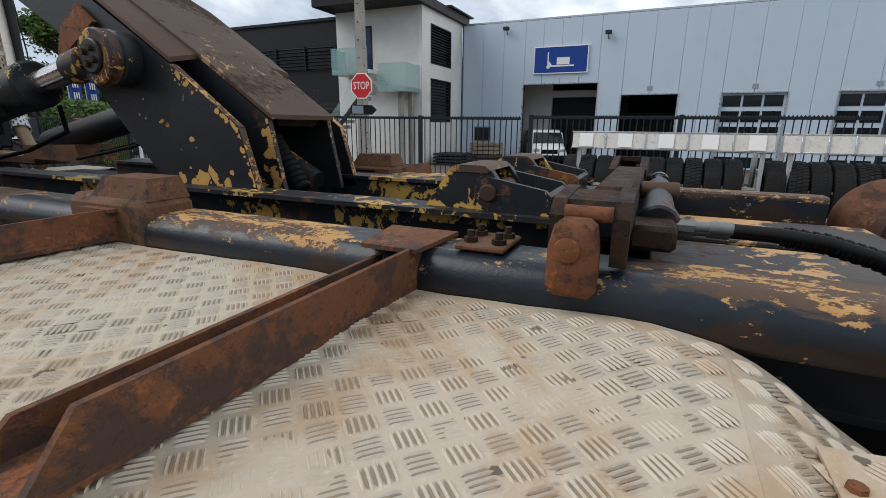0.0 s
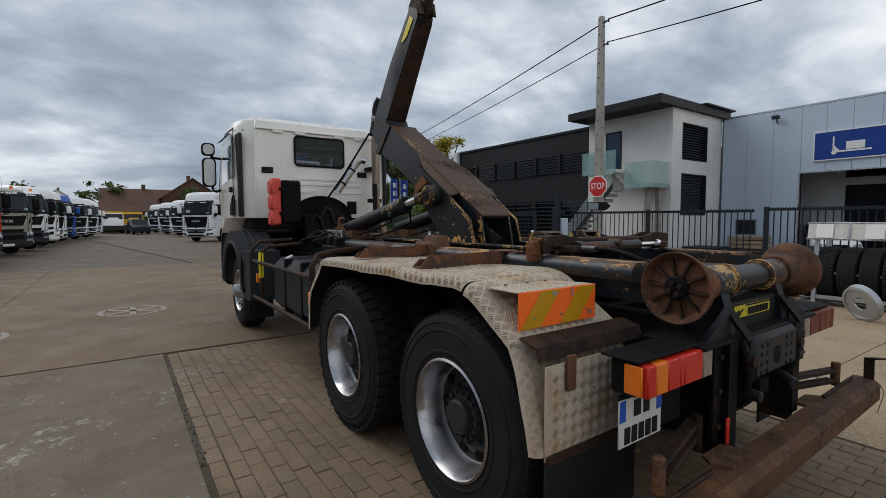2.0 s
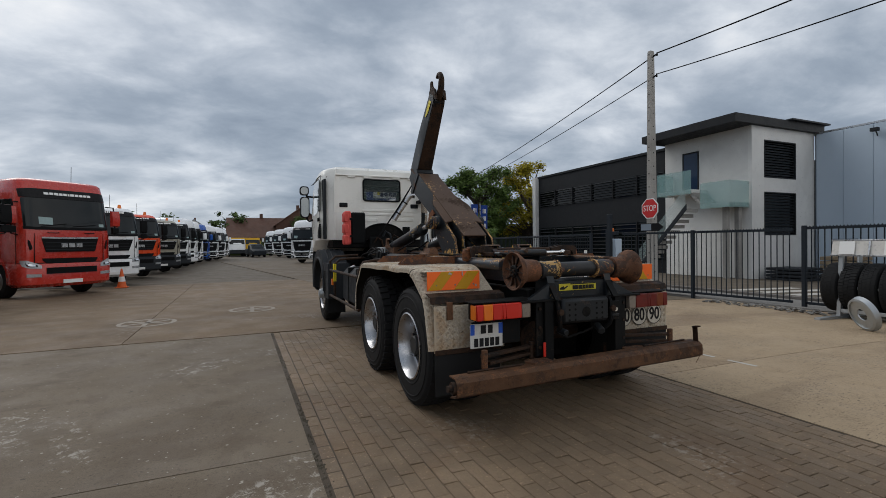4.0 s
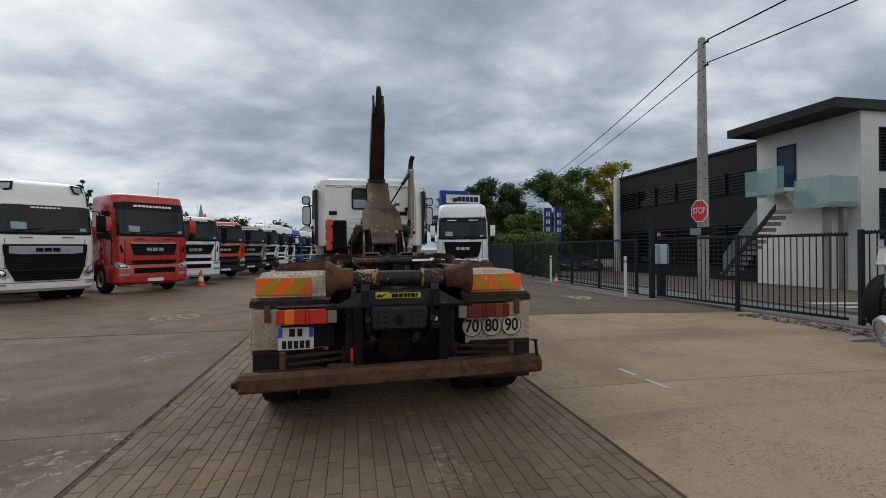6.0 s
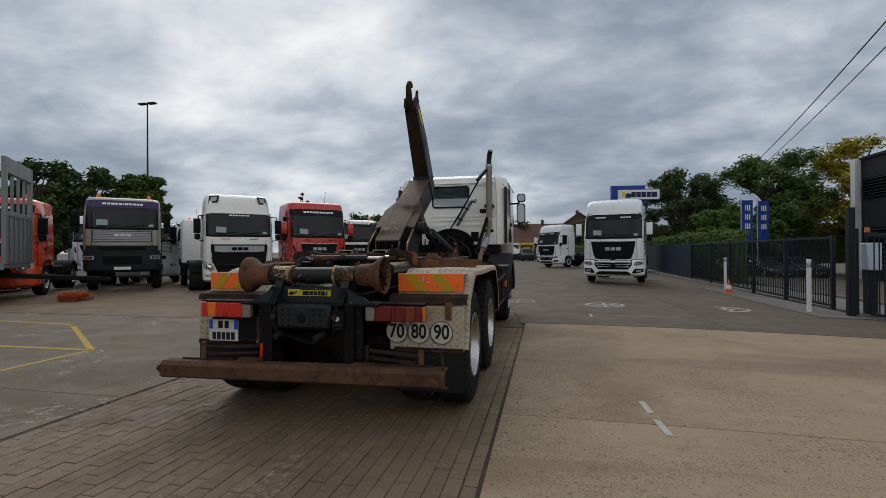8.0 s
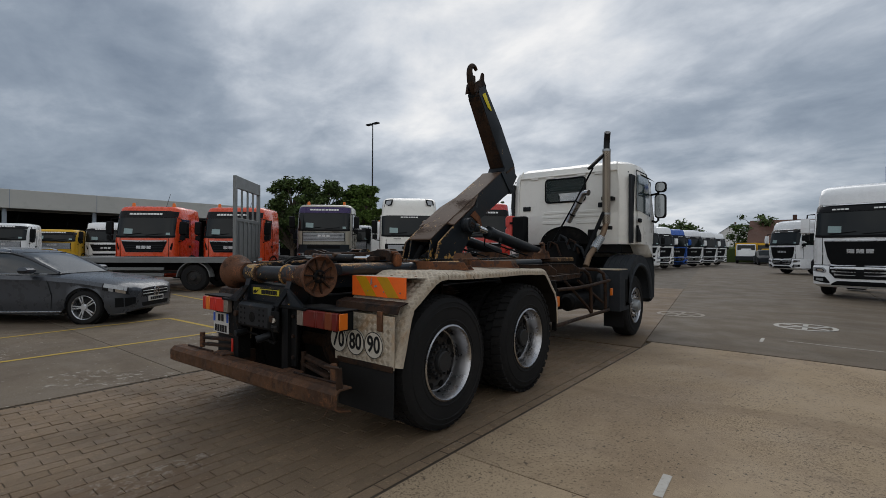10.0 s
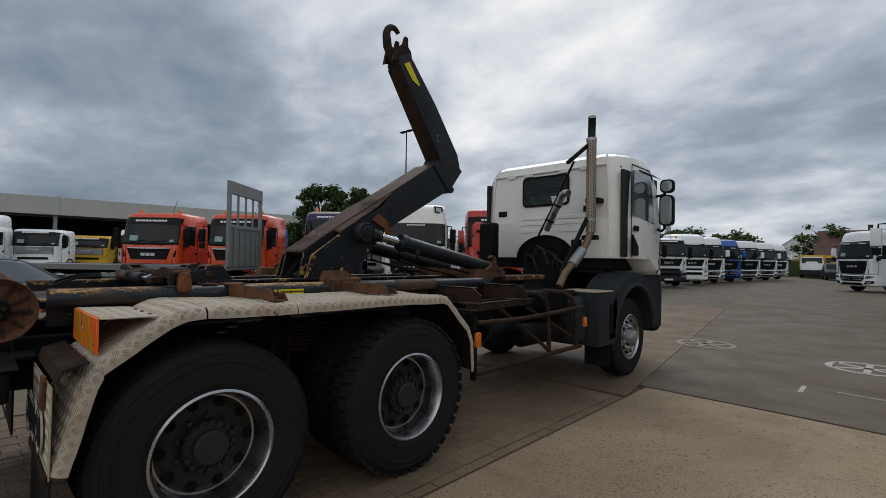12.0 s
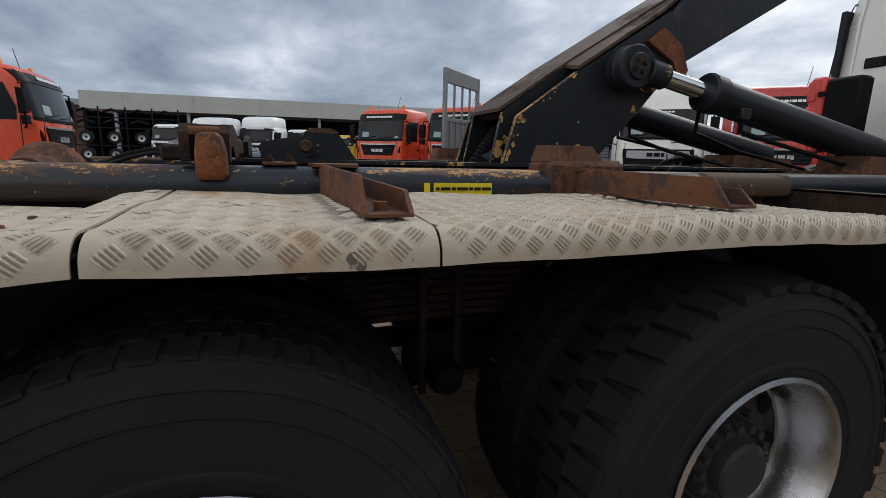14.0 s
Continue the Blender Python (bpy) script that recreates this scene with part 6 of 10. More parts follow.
def flakes(seed, k, x0, a, b, inward, n, size, depth, spread=1.0):
    """Patches where the top coat has come off, scattered along an edge a-b of a plate; flat flakes on the face at x0."""
    rng = random.Random(seed)
    s = Mesh()
    (ay, az), (by, bz) = a, b
    for _ in range(n):
        u = rng.random() ** spread
        off = min(abs(rng.gauss(0, depth)), depth * 2.4)
        cy, cz = ay + (by - ay) * u + inward[0] * off, az + (bz - az) * u + inward[1] * off
        r0 = size * rng.uniform(0.25, 1.0) ** 1.5
        m_ = rng.randint(6, 9)
        el, ph = rng.uniform(0.5, 1.0), rng.uniform(0, 3.1)
        pts = []
        for i in range(m_):
            t_ = 2 * math.pi * i / m_
            r1 = r0 * rng.uniform(0.55, 1.25)
            p, q = r1 * math.cos(t_), r1 * el * math.sin(t_)
            yy, zz = cy + p * math.cos(ph) - q * math.sin(ph), cz + p * math.sin(ph) + q * math.cos(ph)
            over = (yy - ay) * inward[0] + (zz - az) * inward[1]
            if over < 0.001:
                yy, zz = yy + inward[0] * (0.001 - over), zz + inward[1] * (0.001 - over)
            pts.append((yy, zz))
        s.prism(pts, "x", *sorted((k * x0, k * (x0 + rng.uniform(0.0004, 0.0012)))))
    return s

# tilting arm
INNER = [(2.065, 1.30), (2.115, 1.555), (2.42, 1.765), (3.62, 2.515), (3.86, 2.28), (3.0, 1.795), (2.75, 1.60), (2.45, 1.30)]
OUTER = [(2.065, 1.30), (2.13, 1.525), (2.395, 1.715), (2.84, 1.995), (2.97, 1.86), (2.74, 1.60), (2.45, 1.30)]
XI, XO = 0.140, 0.240
for k in (-1, 1):
    T("arm_plate", Mesh().prism(INNER, "x", *sorted((k * XI, k * (XI + 0.018)))), "black_arm", "black arm side plate, chipped to yellow at the edge")
    T("arm_plate", Mesh().prism(OUTER, "x", *sorted((k * XO, k * (XO + 0.022)))), "black_arm", "black outer arm plate, chipped to yellow")
    for i, (x0, p, q, inn, n_, sz, dp) in enumerate((
            (XO + 0.022, (2.065, 1.30), (2.13, 1.525), (0.95, -0.3), 24, 0.014, 0.010), (XO + 0.022, (2.13, 1.525), (2.395, 1.715), (0.58, -0.81), 26, 0.014, 0.012),
            (XO + 0.022, (2.16, 1.325), (2.43, 1.345), (0.0, 1.0), 26, 0.03, 0.03), (XO + 0.022, (2.2, 1.42), (2.6, 1.72), (0.7, -0.7), 12, 0.014, 0.09),
            (XI + 0.018, (2.065, 1.30), (2.115, 1.555), (0.98, -0.19), 22, 0.022, 0.018), (XI + 0.018, (2.08, 1.32), (2.2, 1.32), (0.0, 1.0), 14, 0.028, 0.04),
            (XI + 0.018, (2.9, 2.04), (3.5, 2.42), (0.51, -0.86), 8, 0.012, 0.02))):
        fl = T("bare_patch", flakes(40 + i + 20 * k, k, x0, p, q, inn, n_ if k < 0 else n_ // 2, sz, dp), "flake", "yellow undercoat showing where paint is gone", None, 0)
        tagged(fl, kind="stuff")
    xo, xi = k * (XO + 0.011), k * (XI + 0.009)
    T("arm_edge", Mesh().bar((xo, 2.0665, 1.31), (xo, 2.1295, 1.525), 0.0235, 0.004).bar((xo, 2.1295, 1.526), (xo, 2.395, 1.7165), 0.0235, 0.004), "rail_top", "bare worn plate edge")
    T("arm_edge", Mesh().bar((xi, 2.0655, 1.31), (xi, 2.1145, 1.55), 0.0195, 0.004), "yellow_chip", "bare worn plate edge")
    T("arm_wing", Mesh().hull([(k * x, y, z) for x, y, z in ((0.155, 2.40, 1.745), (0.265, 2.395, 1.722), (0.265, 2.80, 1.985), (0.155, 3.06, 2.155), (0.155, 2.40, 1.76), (0.265, 2.395, 1.737), (0.265, 2.80, 2.0), (0.155, 3.06, 2.17))]), "arm_rust", "brown side wing of the arm's top plate")
    T("wing_web", Mesh().hull([(k * x, y, z) for x, y, z in ((0.158, 2.84, 1.995), (0.262, 2.84, 1.985), (0.158, 3.04, 2.14), (0.158, 2.90, 1.90), (0.24, 2.90, 1.92), (0.158, 3.04, 2.05))]), "black_arm")
    T("pin_boss", Mesh().cyl((k * 0.255, 2.61, 1.737), (k * 0.318, 2.61, 1.737), 0.088, n=28, c=0.008), "black_chip", "round pivot boss, black over yellow")
    pin = T("pin_cap", Mesh().cyl((k * 0.36, 2.61, 1.737), (k * 0.374, 2.61, 1.737), 0.052, n=24, c=0.004), "black_steel")
    for i in range(4):
        a = math.pi / 2 * i + 0.5
        part("bolt", Mesh().cyl((k * 0.374, 2.61 + 0.026 * math.cos(a), 1.737 + 0.026 * math.sin(a)), (k * 0.384, 2.61 + 0.026 * math.cos(a), 1.737 + 0.026 * math.sin(a)), 0.010, n=6), MAT["rust_dark"], pin)
    c0, c1 = Vector((k * 0.338, 2.61, 1.737)), Vector((k * 0.345, 4.36, 1.414))
    dirv = (c1 - c0).normalized()
    T("lift_cylinder", Mesh().cyl(c0 + dirv * 0.42, c1, 0.074, n=28, c=0.01).cyl(c0 + dirv * 0.385, c0 + dirv * 0.475, 0.082, n=28, c=0.010), "black_arm", "black hydraulic lift cylinder")
    T("lift_rod", Mesh().cyl(c0 + dirv * 0.10, c0 + dirv * 0.40, 0.038, n=22), "chrome", "bright lift cylinder rod")
    T("rod_eye", Mesh().cyl((k * 0.316, 2.61, 1.737), (k * 0.362, 2.61, 1.737), 0.086, n=26, c=0.006).cyl(c0 + dirv * 0.06, c0 + dirv * 0.16, 0.052, n=18, c=0.006), "black_chip", "black rod eye worn to yellow")
    T("port_block", Mesh().box((k * 0.40 - 0.02, 3.14, 1.55), (k * 0.40 + 0.02, 3.20, 1.60), 0.005), "black_steel")
    T("oil_pipe", Mesh().tube([(k * 0.40, 3.17, 1.56), (k * 0.40, 3.17, 1.50), (k * 0.39, 3.35, 1.47), (k * 0.385, 3.9, 1.375), (k * 0.37, 4.1, 1.36)], 0.010, 8), "black_plastic")
    T("oil_pipe", Mesh().tube([(k * 0.23, 3.10, 1.60), (k * 0.22, 3.10, 1.50), (k * 0.22, 3.4, 1.42), (k * 0.22, 3.9, 1.34)], 0.009, 8), "black_plastic")
    T("arm_gusset", Mesh().prism([(2.72, 1.86), (2.86, 1.79), (2.92, 1.70), (2.95, 1.76), (2.90, 1.86), (2.80, 1.92)], "x", *sorted((k * 0.266, k * 0.282))), "rust_red", "orange-rusted gusset above the rod")
T("arm_top", Mesh().hull([(x, y, z) for x, y, z in ((-0.158, 2.10, 1.552), (0.158, 2.10, 1.552), (-0.158, 2.10, 1.567), (0.158, 2.10, 1.567), (-0.160, 2.42, 1.766), (0.160, 2.42, 1.766), (-0.160, 2.42, 1.781), (0.160, 2.42, 1.781))]), "arm_rust", "rust-brown worn top plate of the arm")
T("arm_top", Mesh().hull([(x, y, z) for x, y, z in ((-0.16, 2.42, 1.766), (0.16, 2.42, 1.766), (-0.16, 2.42, 1.781), (0.16, 2.42, 1.781), (-0.155, 3.63, 2.517), (0.155, 3.63, 2.517), (-0.155, 3.63, 2.532), (0.155, 3.63, 2.532))]), "arm_rust", "rust-brown worn top plate of the arm")
T("arm_front", Mesh().hull([(x, y, z) for x in (-0.10, 0.10) for y, z in ((2.12, 1.552), (2.135, 1.552), (2.16, 1.53), (2.14, 1.53))]), "rust_dark")
T("arm_end", Mesh().hull([(x, y, z) for x in (-0.172, 0.172) for y, z in ((3.60, 2.505), (3.63, 2.535), (3.69, 2.545), (3.93, 2.285), (3.90, 2.25), (3.84, 2.262))]), "black_arm", "end collar of the arm")
T("arm_ram", Mesh().cyl((0.04, 2.10, 1.33), (0.02, 2.9, 1.76), 0.045, n=14).tube([(-0.05, 2.09, 1.32), (-0.06, 2.2, 1.42), (-0.05, 2.5, 1.60)], 0.026, 8), "black_steel")
coil = Mesh()
for i in range(10):
    coil.lathe([(0.030, -0.012), (0.036, -0.006), (0.036, 0.006), (0.030, 0.012)], pose(-0.055, 2.09 + 0.012 * i, 1.325 + 0.017 * i, -35), 12)
tagged(T("ribbed_hose", coil, "black_plastic", "black ribbed hose sleeve"), kind="stuff")
T("arm_bottom", Mesh().hull([(x, y, z) for x in (-0.14, 0.14) for y, z in ((3.0, 1.80), (3.85, 2.285), (3.0, 1.79), (3.85, 2.275))]), "black_arm")

# jib with the hook
jib = T("jib", Mesh().hull([(x, y, z) for x in (-0.118, 0.118) for y, z in ((3.765, 2.60), (4.03, 2.70), (4.08, 2.53), (3.86, 2.46))] + [(x, y, z) for x in (-0.112, 0.112) for y, z in ((3.50, 3.02), (3.68, 3.18))] + [(x, y, z) for x in (-0.09, 0.09) for y, z in ((3.335, 3.60), (3.16, 3.50), (3.17, 3.57), (3.30, 3.64))]), "black_arm", "black leaning jib with rust and worn paint")
part("jib_face", Mesh().hull([(-0.110, 3.765, 2.62), (0.110, 3.765, 2.62), (-0.085, 3.175, 3.47), (0.085, 3.175, 3.47), (-0.108, 3.748, 2.612), (0.108, 3.748, 2.612), (-0.083, 3.158, 3.463), (0.083, 3.158, 3.463)]), MAT["rust_dark"], jib, "rusty rear face of the jib")
part("jib_collar", Mesh().hull([(x, y, z) for x in (-0.135, 0.135) for y, z in ((3.73, 2.56), (3.76, 2.62), (3.98, 2.60), (4.09, 2.52), (3.94, 2.33), (3.90, 2.33))]), MAT["black_arm"], jib)
part("collar_rib", Mesh().hull([(x, y, z) for x in (-0.142, 0.142) for y, z in ((3.78, 2.545), (4.0, 2.655), (4.01, 2.635), (3.79, 2.525))]), MAT["arm_rust"], jib)
for k in (-1, 1):
    part("sticker", Mesh().hull([(k * x, y, z) for y, z, x in ((3.225, 3.50, 0.098), (3.295, 3.545, 0.098), (3.44, 3.335, 0.1105), (3.415, 3.325, 0.1105), (3.34, 3.36, 0.106)) for x in (x, x + 0.002)]), MAT["sticker_yellow"], jib, "yellow warning sticker", 0)
for x in (-0.085, 0.055):
    part("hook_cheek", Mesh().prism([(3.09, 3.50), (3.34, 3.61), (3.33, 3.66), (3.29, 3.70), (3.285, 3.79), (3.25, 3.80), (3.225, 3.72), (3.20, 3.695), (3.12, 3.64)], "x", x, x + 0.03), MAT["rust_dark"], jib)
pts = [(0, 3.19, 3.53), (0, 3.13, 3.60), (0, 3.085, 3.66)] + [(0, 3.155 + 0.088 * math.cos(a), 3.775 + 0.105 * math.sin(a)) for a in np.linspace(math.pi * 1.12, math.pi * 0.22, 11)]
part("hook", Mesh().tube(pts, 0.050, 14, 0.022), MAT["rust_dark"], jib, "dark forged lifting hook")

# rear rollers
RY, RZ = 0.265, 1.232
for k in (-1, 1):
    m = pose(k * 0.625, RY, RZ, 0, 90 * k)
    ro = T("roller", Mesh().lathe([(0.045, -0.03), (0.120, -0.036), (0.142, -0.014), (0.150, 0.0), (0.154, 0.0), (0.155, -0.012), (0.146, -0.04), (0.128, -0.062), (0.104, -0.09), (0.094, -0.13), (0.092, -0.20), (0.086, -0.225), (0.045, -0.225)], m, 44, closed=True), "rust_roller", "rusty spool-shaped roller with flared flange")
    for i in range(10):
        a = i * math.pi / 5 + 0.2
        c, s_ = math.cos(a), math.sin(a)
        part("rib", Mesh().hull([m @ Vector((c * r - s_ * w, s_ * r + c * w, h)) for r, h in ((0.05, -0.035), (0.122, -0.04), (0.136, -0.018), (0.05, -0.014)) for w in (-0.005, 0.005)]), MAT["rust_dark"], ro)
    part("hub_cap", Mesh().lathe([(0.052, -0.04), (0.052, -0.012), (0.046, -0.006), (0, -0.006)], m, 18), MAT["frame_black"], ro)
    for i in range(4):
        a = i * math.pi / 2 + 0.4
        p = Vector((0.026 * math.cos(a), 0.026 * math.sin(a), -0.006))
        part("hub_bolt", Mesh().cyl(m @ p, m @ (p + Vector((0, 0, 0.014))), 0.012, n=6), MAT["rust_dark"], ro)
    post = T("roller_post", Mesh().hull([(k * x, y, z) for x in (0.265, 0.335) for y, z in ((0.17, 1.0), (0.38, 1.0), (0.36, 1.14), (0.31, 1.235), (0.22, 1.235), (0.19, 1.13))]), "black_arm", "black bearing post")
    part("gusset", Mesh().hull([(k * x, y, z) for x, y, z in ((0.335, 0.16, 1.0), (0.335, 0.19, 1.0), (0.335, 0.17, 1.12), (0.335, 0.19, 1.13), (0.56, 0.16, 1.0), (0.56, 0.19, 1.0))]), MAT["black_arm"], post)
    part("gusset", Mesh().hull([(k * x, y, z) for x, y, z in ((0.27, 0.09, 1.0), (0.33, 0.09, 1.0), (0.27, 0.19, 1.13), (0.33, 0.19, 1.13), (0.27, 0.11, 1.0), (0.33, 0.11, 1.0), (0.27, 0.21, 1.13), (0.33, 0.21, 1.13))]), MAT["frame_black"], post)
    T("bearing_cap", Mesh().cyl((k * 0.205, RY, RZ), (k * 0.375, RY, RZ), 0.076, n=26, c=0.006), "yellow_chip", "bearing cap with flaking ochre paint")
    T("bearing_ring", Mesh().cyl((k * 0.185, RY, RZ), (k * 0.207, RY, RZ), 0.083, n=26, c=0.004), "rail_top")
T("roller_shaft", Mesh().cyl((-0.42, RY, RZ), (0.42, RY, RZ), 0.064, n=28), "black_steel", "black roller shaft with paint worn off")
T("name_beam", Mesh().hull([(x, y, z) for x in (-0.275, 0.275) for y, z in ((0.205, 1.005), (0.23, 1.005), (0.205, 1.135), (0.35, 1.15), (0.35, 1.13))]), "black_arm", "black beam carrying the maker's sign")
sg_ = T("name_sign", Mesh().box((-0.215, 0.197, 1.056), (0.175, 0.2035, 1.116), 0.002), "sign_grimy", "grimy yellow maker's sign with black marks")
part("swoosh", Mesh().prism([(-0.205, 1.068), (-0.165, 1.068), (-0.125, 1.092), (-0.13, 1.10), (-0.165, 1.085), (-0.17, 1.098), (-0.205, 1.085)], "y", 0.1955, 0.1968), MAT["sign_black"], sg_)
part("dark_edge", Mesh().box((-0.215, 0.1955, 1.056), (0.175, 0.1968, 1.0595)).box((-0.10, 0.1955, 1.108), (0.175, 0.1968, 1.116)), MAT["sign_black"], sg_)
bars([0.056, 0.036, 0.026, 0.026, 0.036, 0.014], 0.034, 0.006, MAT["sign_black"], pose(0.035, 0.1968, 1.083), sg_, depth=0.003)
T("rear_platform", Mesh().box((-0.62, 0.13, 0.985), (0.62, 0.42, 1.004), 0.004), "frame_black", "dirty black cross plate")
T("rear_frame", Mesh().box((-0.42, 0.20, 0.88), (0.42, 0.30, 0.985), 0.01), "frame_black", "dirty black rear cross beam")
for k in (-1, 1):
    T("frame_wing", Mesh().prism([(k * 0.325, 0.13), (k * 0.405, 0.13), (k * 0.405, 0.24), (k * 0.392, 0.24), (k * 0.392, 0.143), (k * 0.338, 0.143), (k * 0.338, 0.24), (k * 0.325, 0.24)], "z", 0.50, 0.985), "frame_black", "dirty black upright channel beside the frame")
    T("side_bracket", Mesh().box(*mx(k, (0.405, 0.16, 0.55), (0.47, 0.18, 0.99), 0.004)), "frame_black")
    for z in (0.62, 0.78, 0.93):
        T("bolt", Mesh().cyl((k * 0.44, 0.16, z), (k * 0.44, 0.145, z), 0.014, n=6), "rust_dark")
cp = T("coupling_plate", Mesh().box((-0.262, 0.085, 0.80), (0.222, 0.20, 1.0), 0.022), "coupling", "black bolted coupling plate")
# near-black discs on the plate in place of shaded holes
hl = Mesh().cyl((-0.028, 0.0835, 0.89), (-0.028, 0.0852, 0.89), 0.042, n=24)
for x in (-0.20, -0.14, 0.08, 0.14):
    for z in (0.83, 0.87, 0.915, 0.955):
        hl.cyl((x, 0.0835, z), (x, 0.0852, z), 0.010, n=10)
tagged(part("hole", hl, MAT["inside_shade"], cp), kind="stuff")
for x in (-0.285, 0.26):
    st_ = T("coupling_strap", Mesh().tube([(x, 0.14, 0.99), (x * 1.02, 0.11, 0.93), (x * 1.0, 0.10, 0.84), (x * 0.95, 0.115, 0.77), (x * 0.85, 0.14, 0.73)], 0.018, 8), "frame_black")
    part("bolt", Mesh().cyl((x, 0.105, 0.90), (x, 0.075, 0.90), 0.026, n=8), MAT["rust_dark"], st_)
T("air_coupling", Mesh().cyl((-0.25, 0.06, 0.735), (-0.25, 0.16, 0.745), 0.026, n=14, c=0.005), "coupling", "dirty black air line coupling")
T("air_coupling", Mesh().cyl((0.10, 0.05, 0.725), (0.14, 0.15, 0.755), 0.03, n=14, c=0.005), "coupling", "dirty black air line coupling")
T("air_line", Mesh().tube([(-0.25, 0.16, 0.745), (-0.2, 0.24, 0.70), (-0.05, 0.30, 0.64), (0.08, 0.24, 0.69), (0.13, 0.15, 0.75)], 0.010, 8), "rubber", "black air line")
T("round_badge", Mesh().cyl((0.285, 0.078, 0.89), (0.285, 0.09, 0.89), 0.018, n=18), "disc_ivory", "small round ivory reflector")
T("small_tag", Mesh().box((0.25, 0.082, 0.832), (0.325, 0.09, 0.852), 0.003), "coupling", "small grey tag")
T("badge_plate", Mesh().box((0.235, 0.091, 0.80), (0.335, 0.11, 0.96), 0.006), "frame_black")

# tail lamps, plate, speed discs
for k, (x0, x1) in ((-1, (-1.012, -0.535)), (1, (0.50, 0.965))):
    lm = T("tail_lamp", Mesh().box((x0, 0.185, 0.865), (x1, 0.30, 1.0), 0.01), "black_plastic", "rear lamp cluster in a black housing")
    seg = [(0, 0.12, "red_lens"), (0.12, 0.29, "amber"), (0.29, 0.47, "red_lens"), (0.47, 0.53, "red_lens"), (0.53, 0.83, "red_lens"), (0.835, 1.0, "clear_lens")]
    for a, b, mt in seg:
        if k > 0:
            a, b = 1 - b, 1 - a
            mt = {"amber": "amber_dirty", "red_lens": "red_dirty"}.get(mt, mt)
        part("lens", Mesh().box((x0 + a * (x1 - x0), 0.140, 0.873), (x0 + b * (x1 - x0), 0.186, 0.994), 0.006), MAT[mt], lm)
    part("side_lens", Mesh().box(*mx(1, ((x0 - 0.012) if k < 0 else x1, 0.158, 0.877), (x0 if k < 0 else x1 + 0.012, 0.232, 0.990), 0.004)), MAT["amber"], lm)
    part("cover", Mesh().box((x0 - 0.02, 0.165, 1.001), (x1 + 0.005, 0.33, 1.011), 0.003), MAT["black_plastic"], lm)
npl = T("number_plate", Mesh().box((-1.02, 0.248, 0.645), (-0.73, 0.256, 0.835), 0.004), "plate_white", "two-line white number plate with blue ends")
part("blue_end", Mesh().box((-1.018, 0.2455, 0.75), (-0.982, 0.2478, 0.833)), MAT["plate_blue"], npl)
part("blue_end", Mesh().box((-0.768, 0.2455, 0.75), (-0.732, 0.2478, 0.833)), MAT["plate_blue"], npl)
bars([0.045, 0.04], 0.065, 0.02, MAT["sign_black"], pose(-0.875, 0.2478, 0.79), npl, depth=0.003)
bars([0.035, 0.035, 0.035, 0.035, 0.035], 0.065, 0.012, MAT["sign_black"], pose(-0.875, 0.2478, 0.69), npl, depth=0.003)
T("plate_holder", Mesh().box((-1.0, 0.257, 0.66), (-0.56, 0.27, 0.85), 0.003), "frame_black")
for x, txt in ((0.682, "70"), (0.874, "80"), (1.068, "90")):
    d = T("speed_disc", Mesh().cyl((x, 0.388, 0.755), (x, 0.396, 0.755), 0.095, n=36), "disc_ivory", "round white speed disc with black figures")
    part("ring", Mesh().lathe([(0.095, 0), (0.090, 0), (0.090, 0.002), (0.095, 0.002)], pose(x, 0.3875, 0.755, 90), 36, closed=True), MAT["sign_black"], d)
    letters(txt, 0.165, MAT["sign_black"], pose(x, 0.3865, 0.755, 90), d, "figure", 0.001, 0.130, 0.0035)

# underrun beam and its brackets
# added sheet that blocks light and stands for the black gap under the frame
T("inner_flap", Mesh().box((-0.62, 1.00, 0.30), (0.62, 1.012, 0.86), 0.003), "frame_black", "near-black sheet added to darken the space under the frame")
T("prop_shaft", Mesh().cyl((0, 1.25, 0.55), (0, 2.2, 0.55), 0.05, n=12).cyl((0, 2.5, 0.58), (0, 4.7, 0.7), 0.055, n=12), "frame_black")
beam = T("underrun_beam", Mesh().prism([(0.0, 0.405), (0.0, 0.495), (0.035, 0.525), (0.13, 0.525), (0.13, 0.515), (0.04, 0.515), (0.01, 0.49), (0.01, 0.415), (0.04, 0.395), (0.12, 0.375), (0.12, 0.365), (0.03, 0.385)], "x", -1.235, 1.222), "rust_beam", "heavy rusty underrun beam")
part("top_lip", Mesh().tube([(-1.10, 0.11, 0.532), (-0.62, 0.11, 0.532)], 0.009, 6), MAT["rust_dark"], beam)
part("top_lip", Mesh().tube([(0.62, 0.11, 0.532), (1.12, 0.11, 0.532)], 0.009, 6), MAT["rust_dark"], beam)
part("end_hook", Mesh().bar((1.20, 0.05, 0.52), (1.19, 0.05, 0.655), 0.05, 0.012).bar((1.19, 0.055, 0.652), (1.14, -0.02, 0.675), 0.05, 0.012), MAT["rust_dark"], beam)
part("end_eye", Mesh().cyl((-1.255, 0.05, 0.455), (-1.233, 0.05, 0.455), 0.045, n=14).cyl((-1.29, 0.05, 0.455), (-1.255, 0.05, 0.455), 0.025, n=10), MAT["rust_dark"], beam)
part("wire_loop", Mesh().tube([(1.19, -0.006, 0.50), (1.205, -0.02, 0.46), (1.18, -0.02, 0.43), (1.15, -0.015, 0.39), (1.12, -0.012, 0.35)], 0.0022, 5), MAT["rust"], beam)
beam.matrix_basis = pose(-0.028, -0.04, 0.008, 0, -0.85, 0)
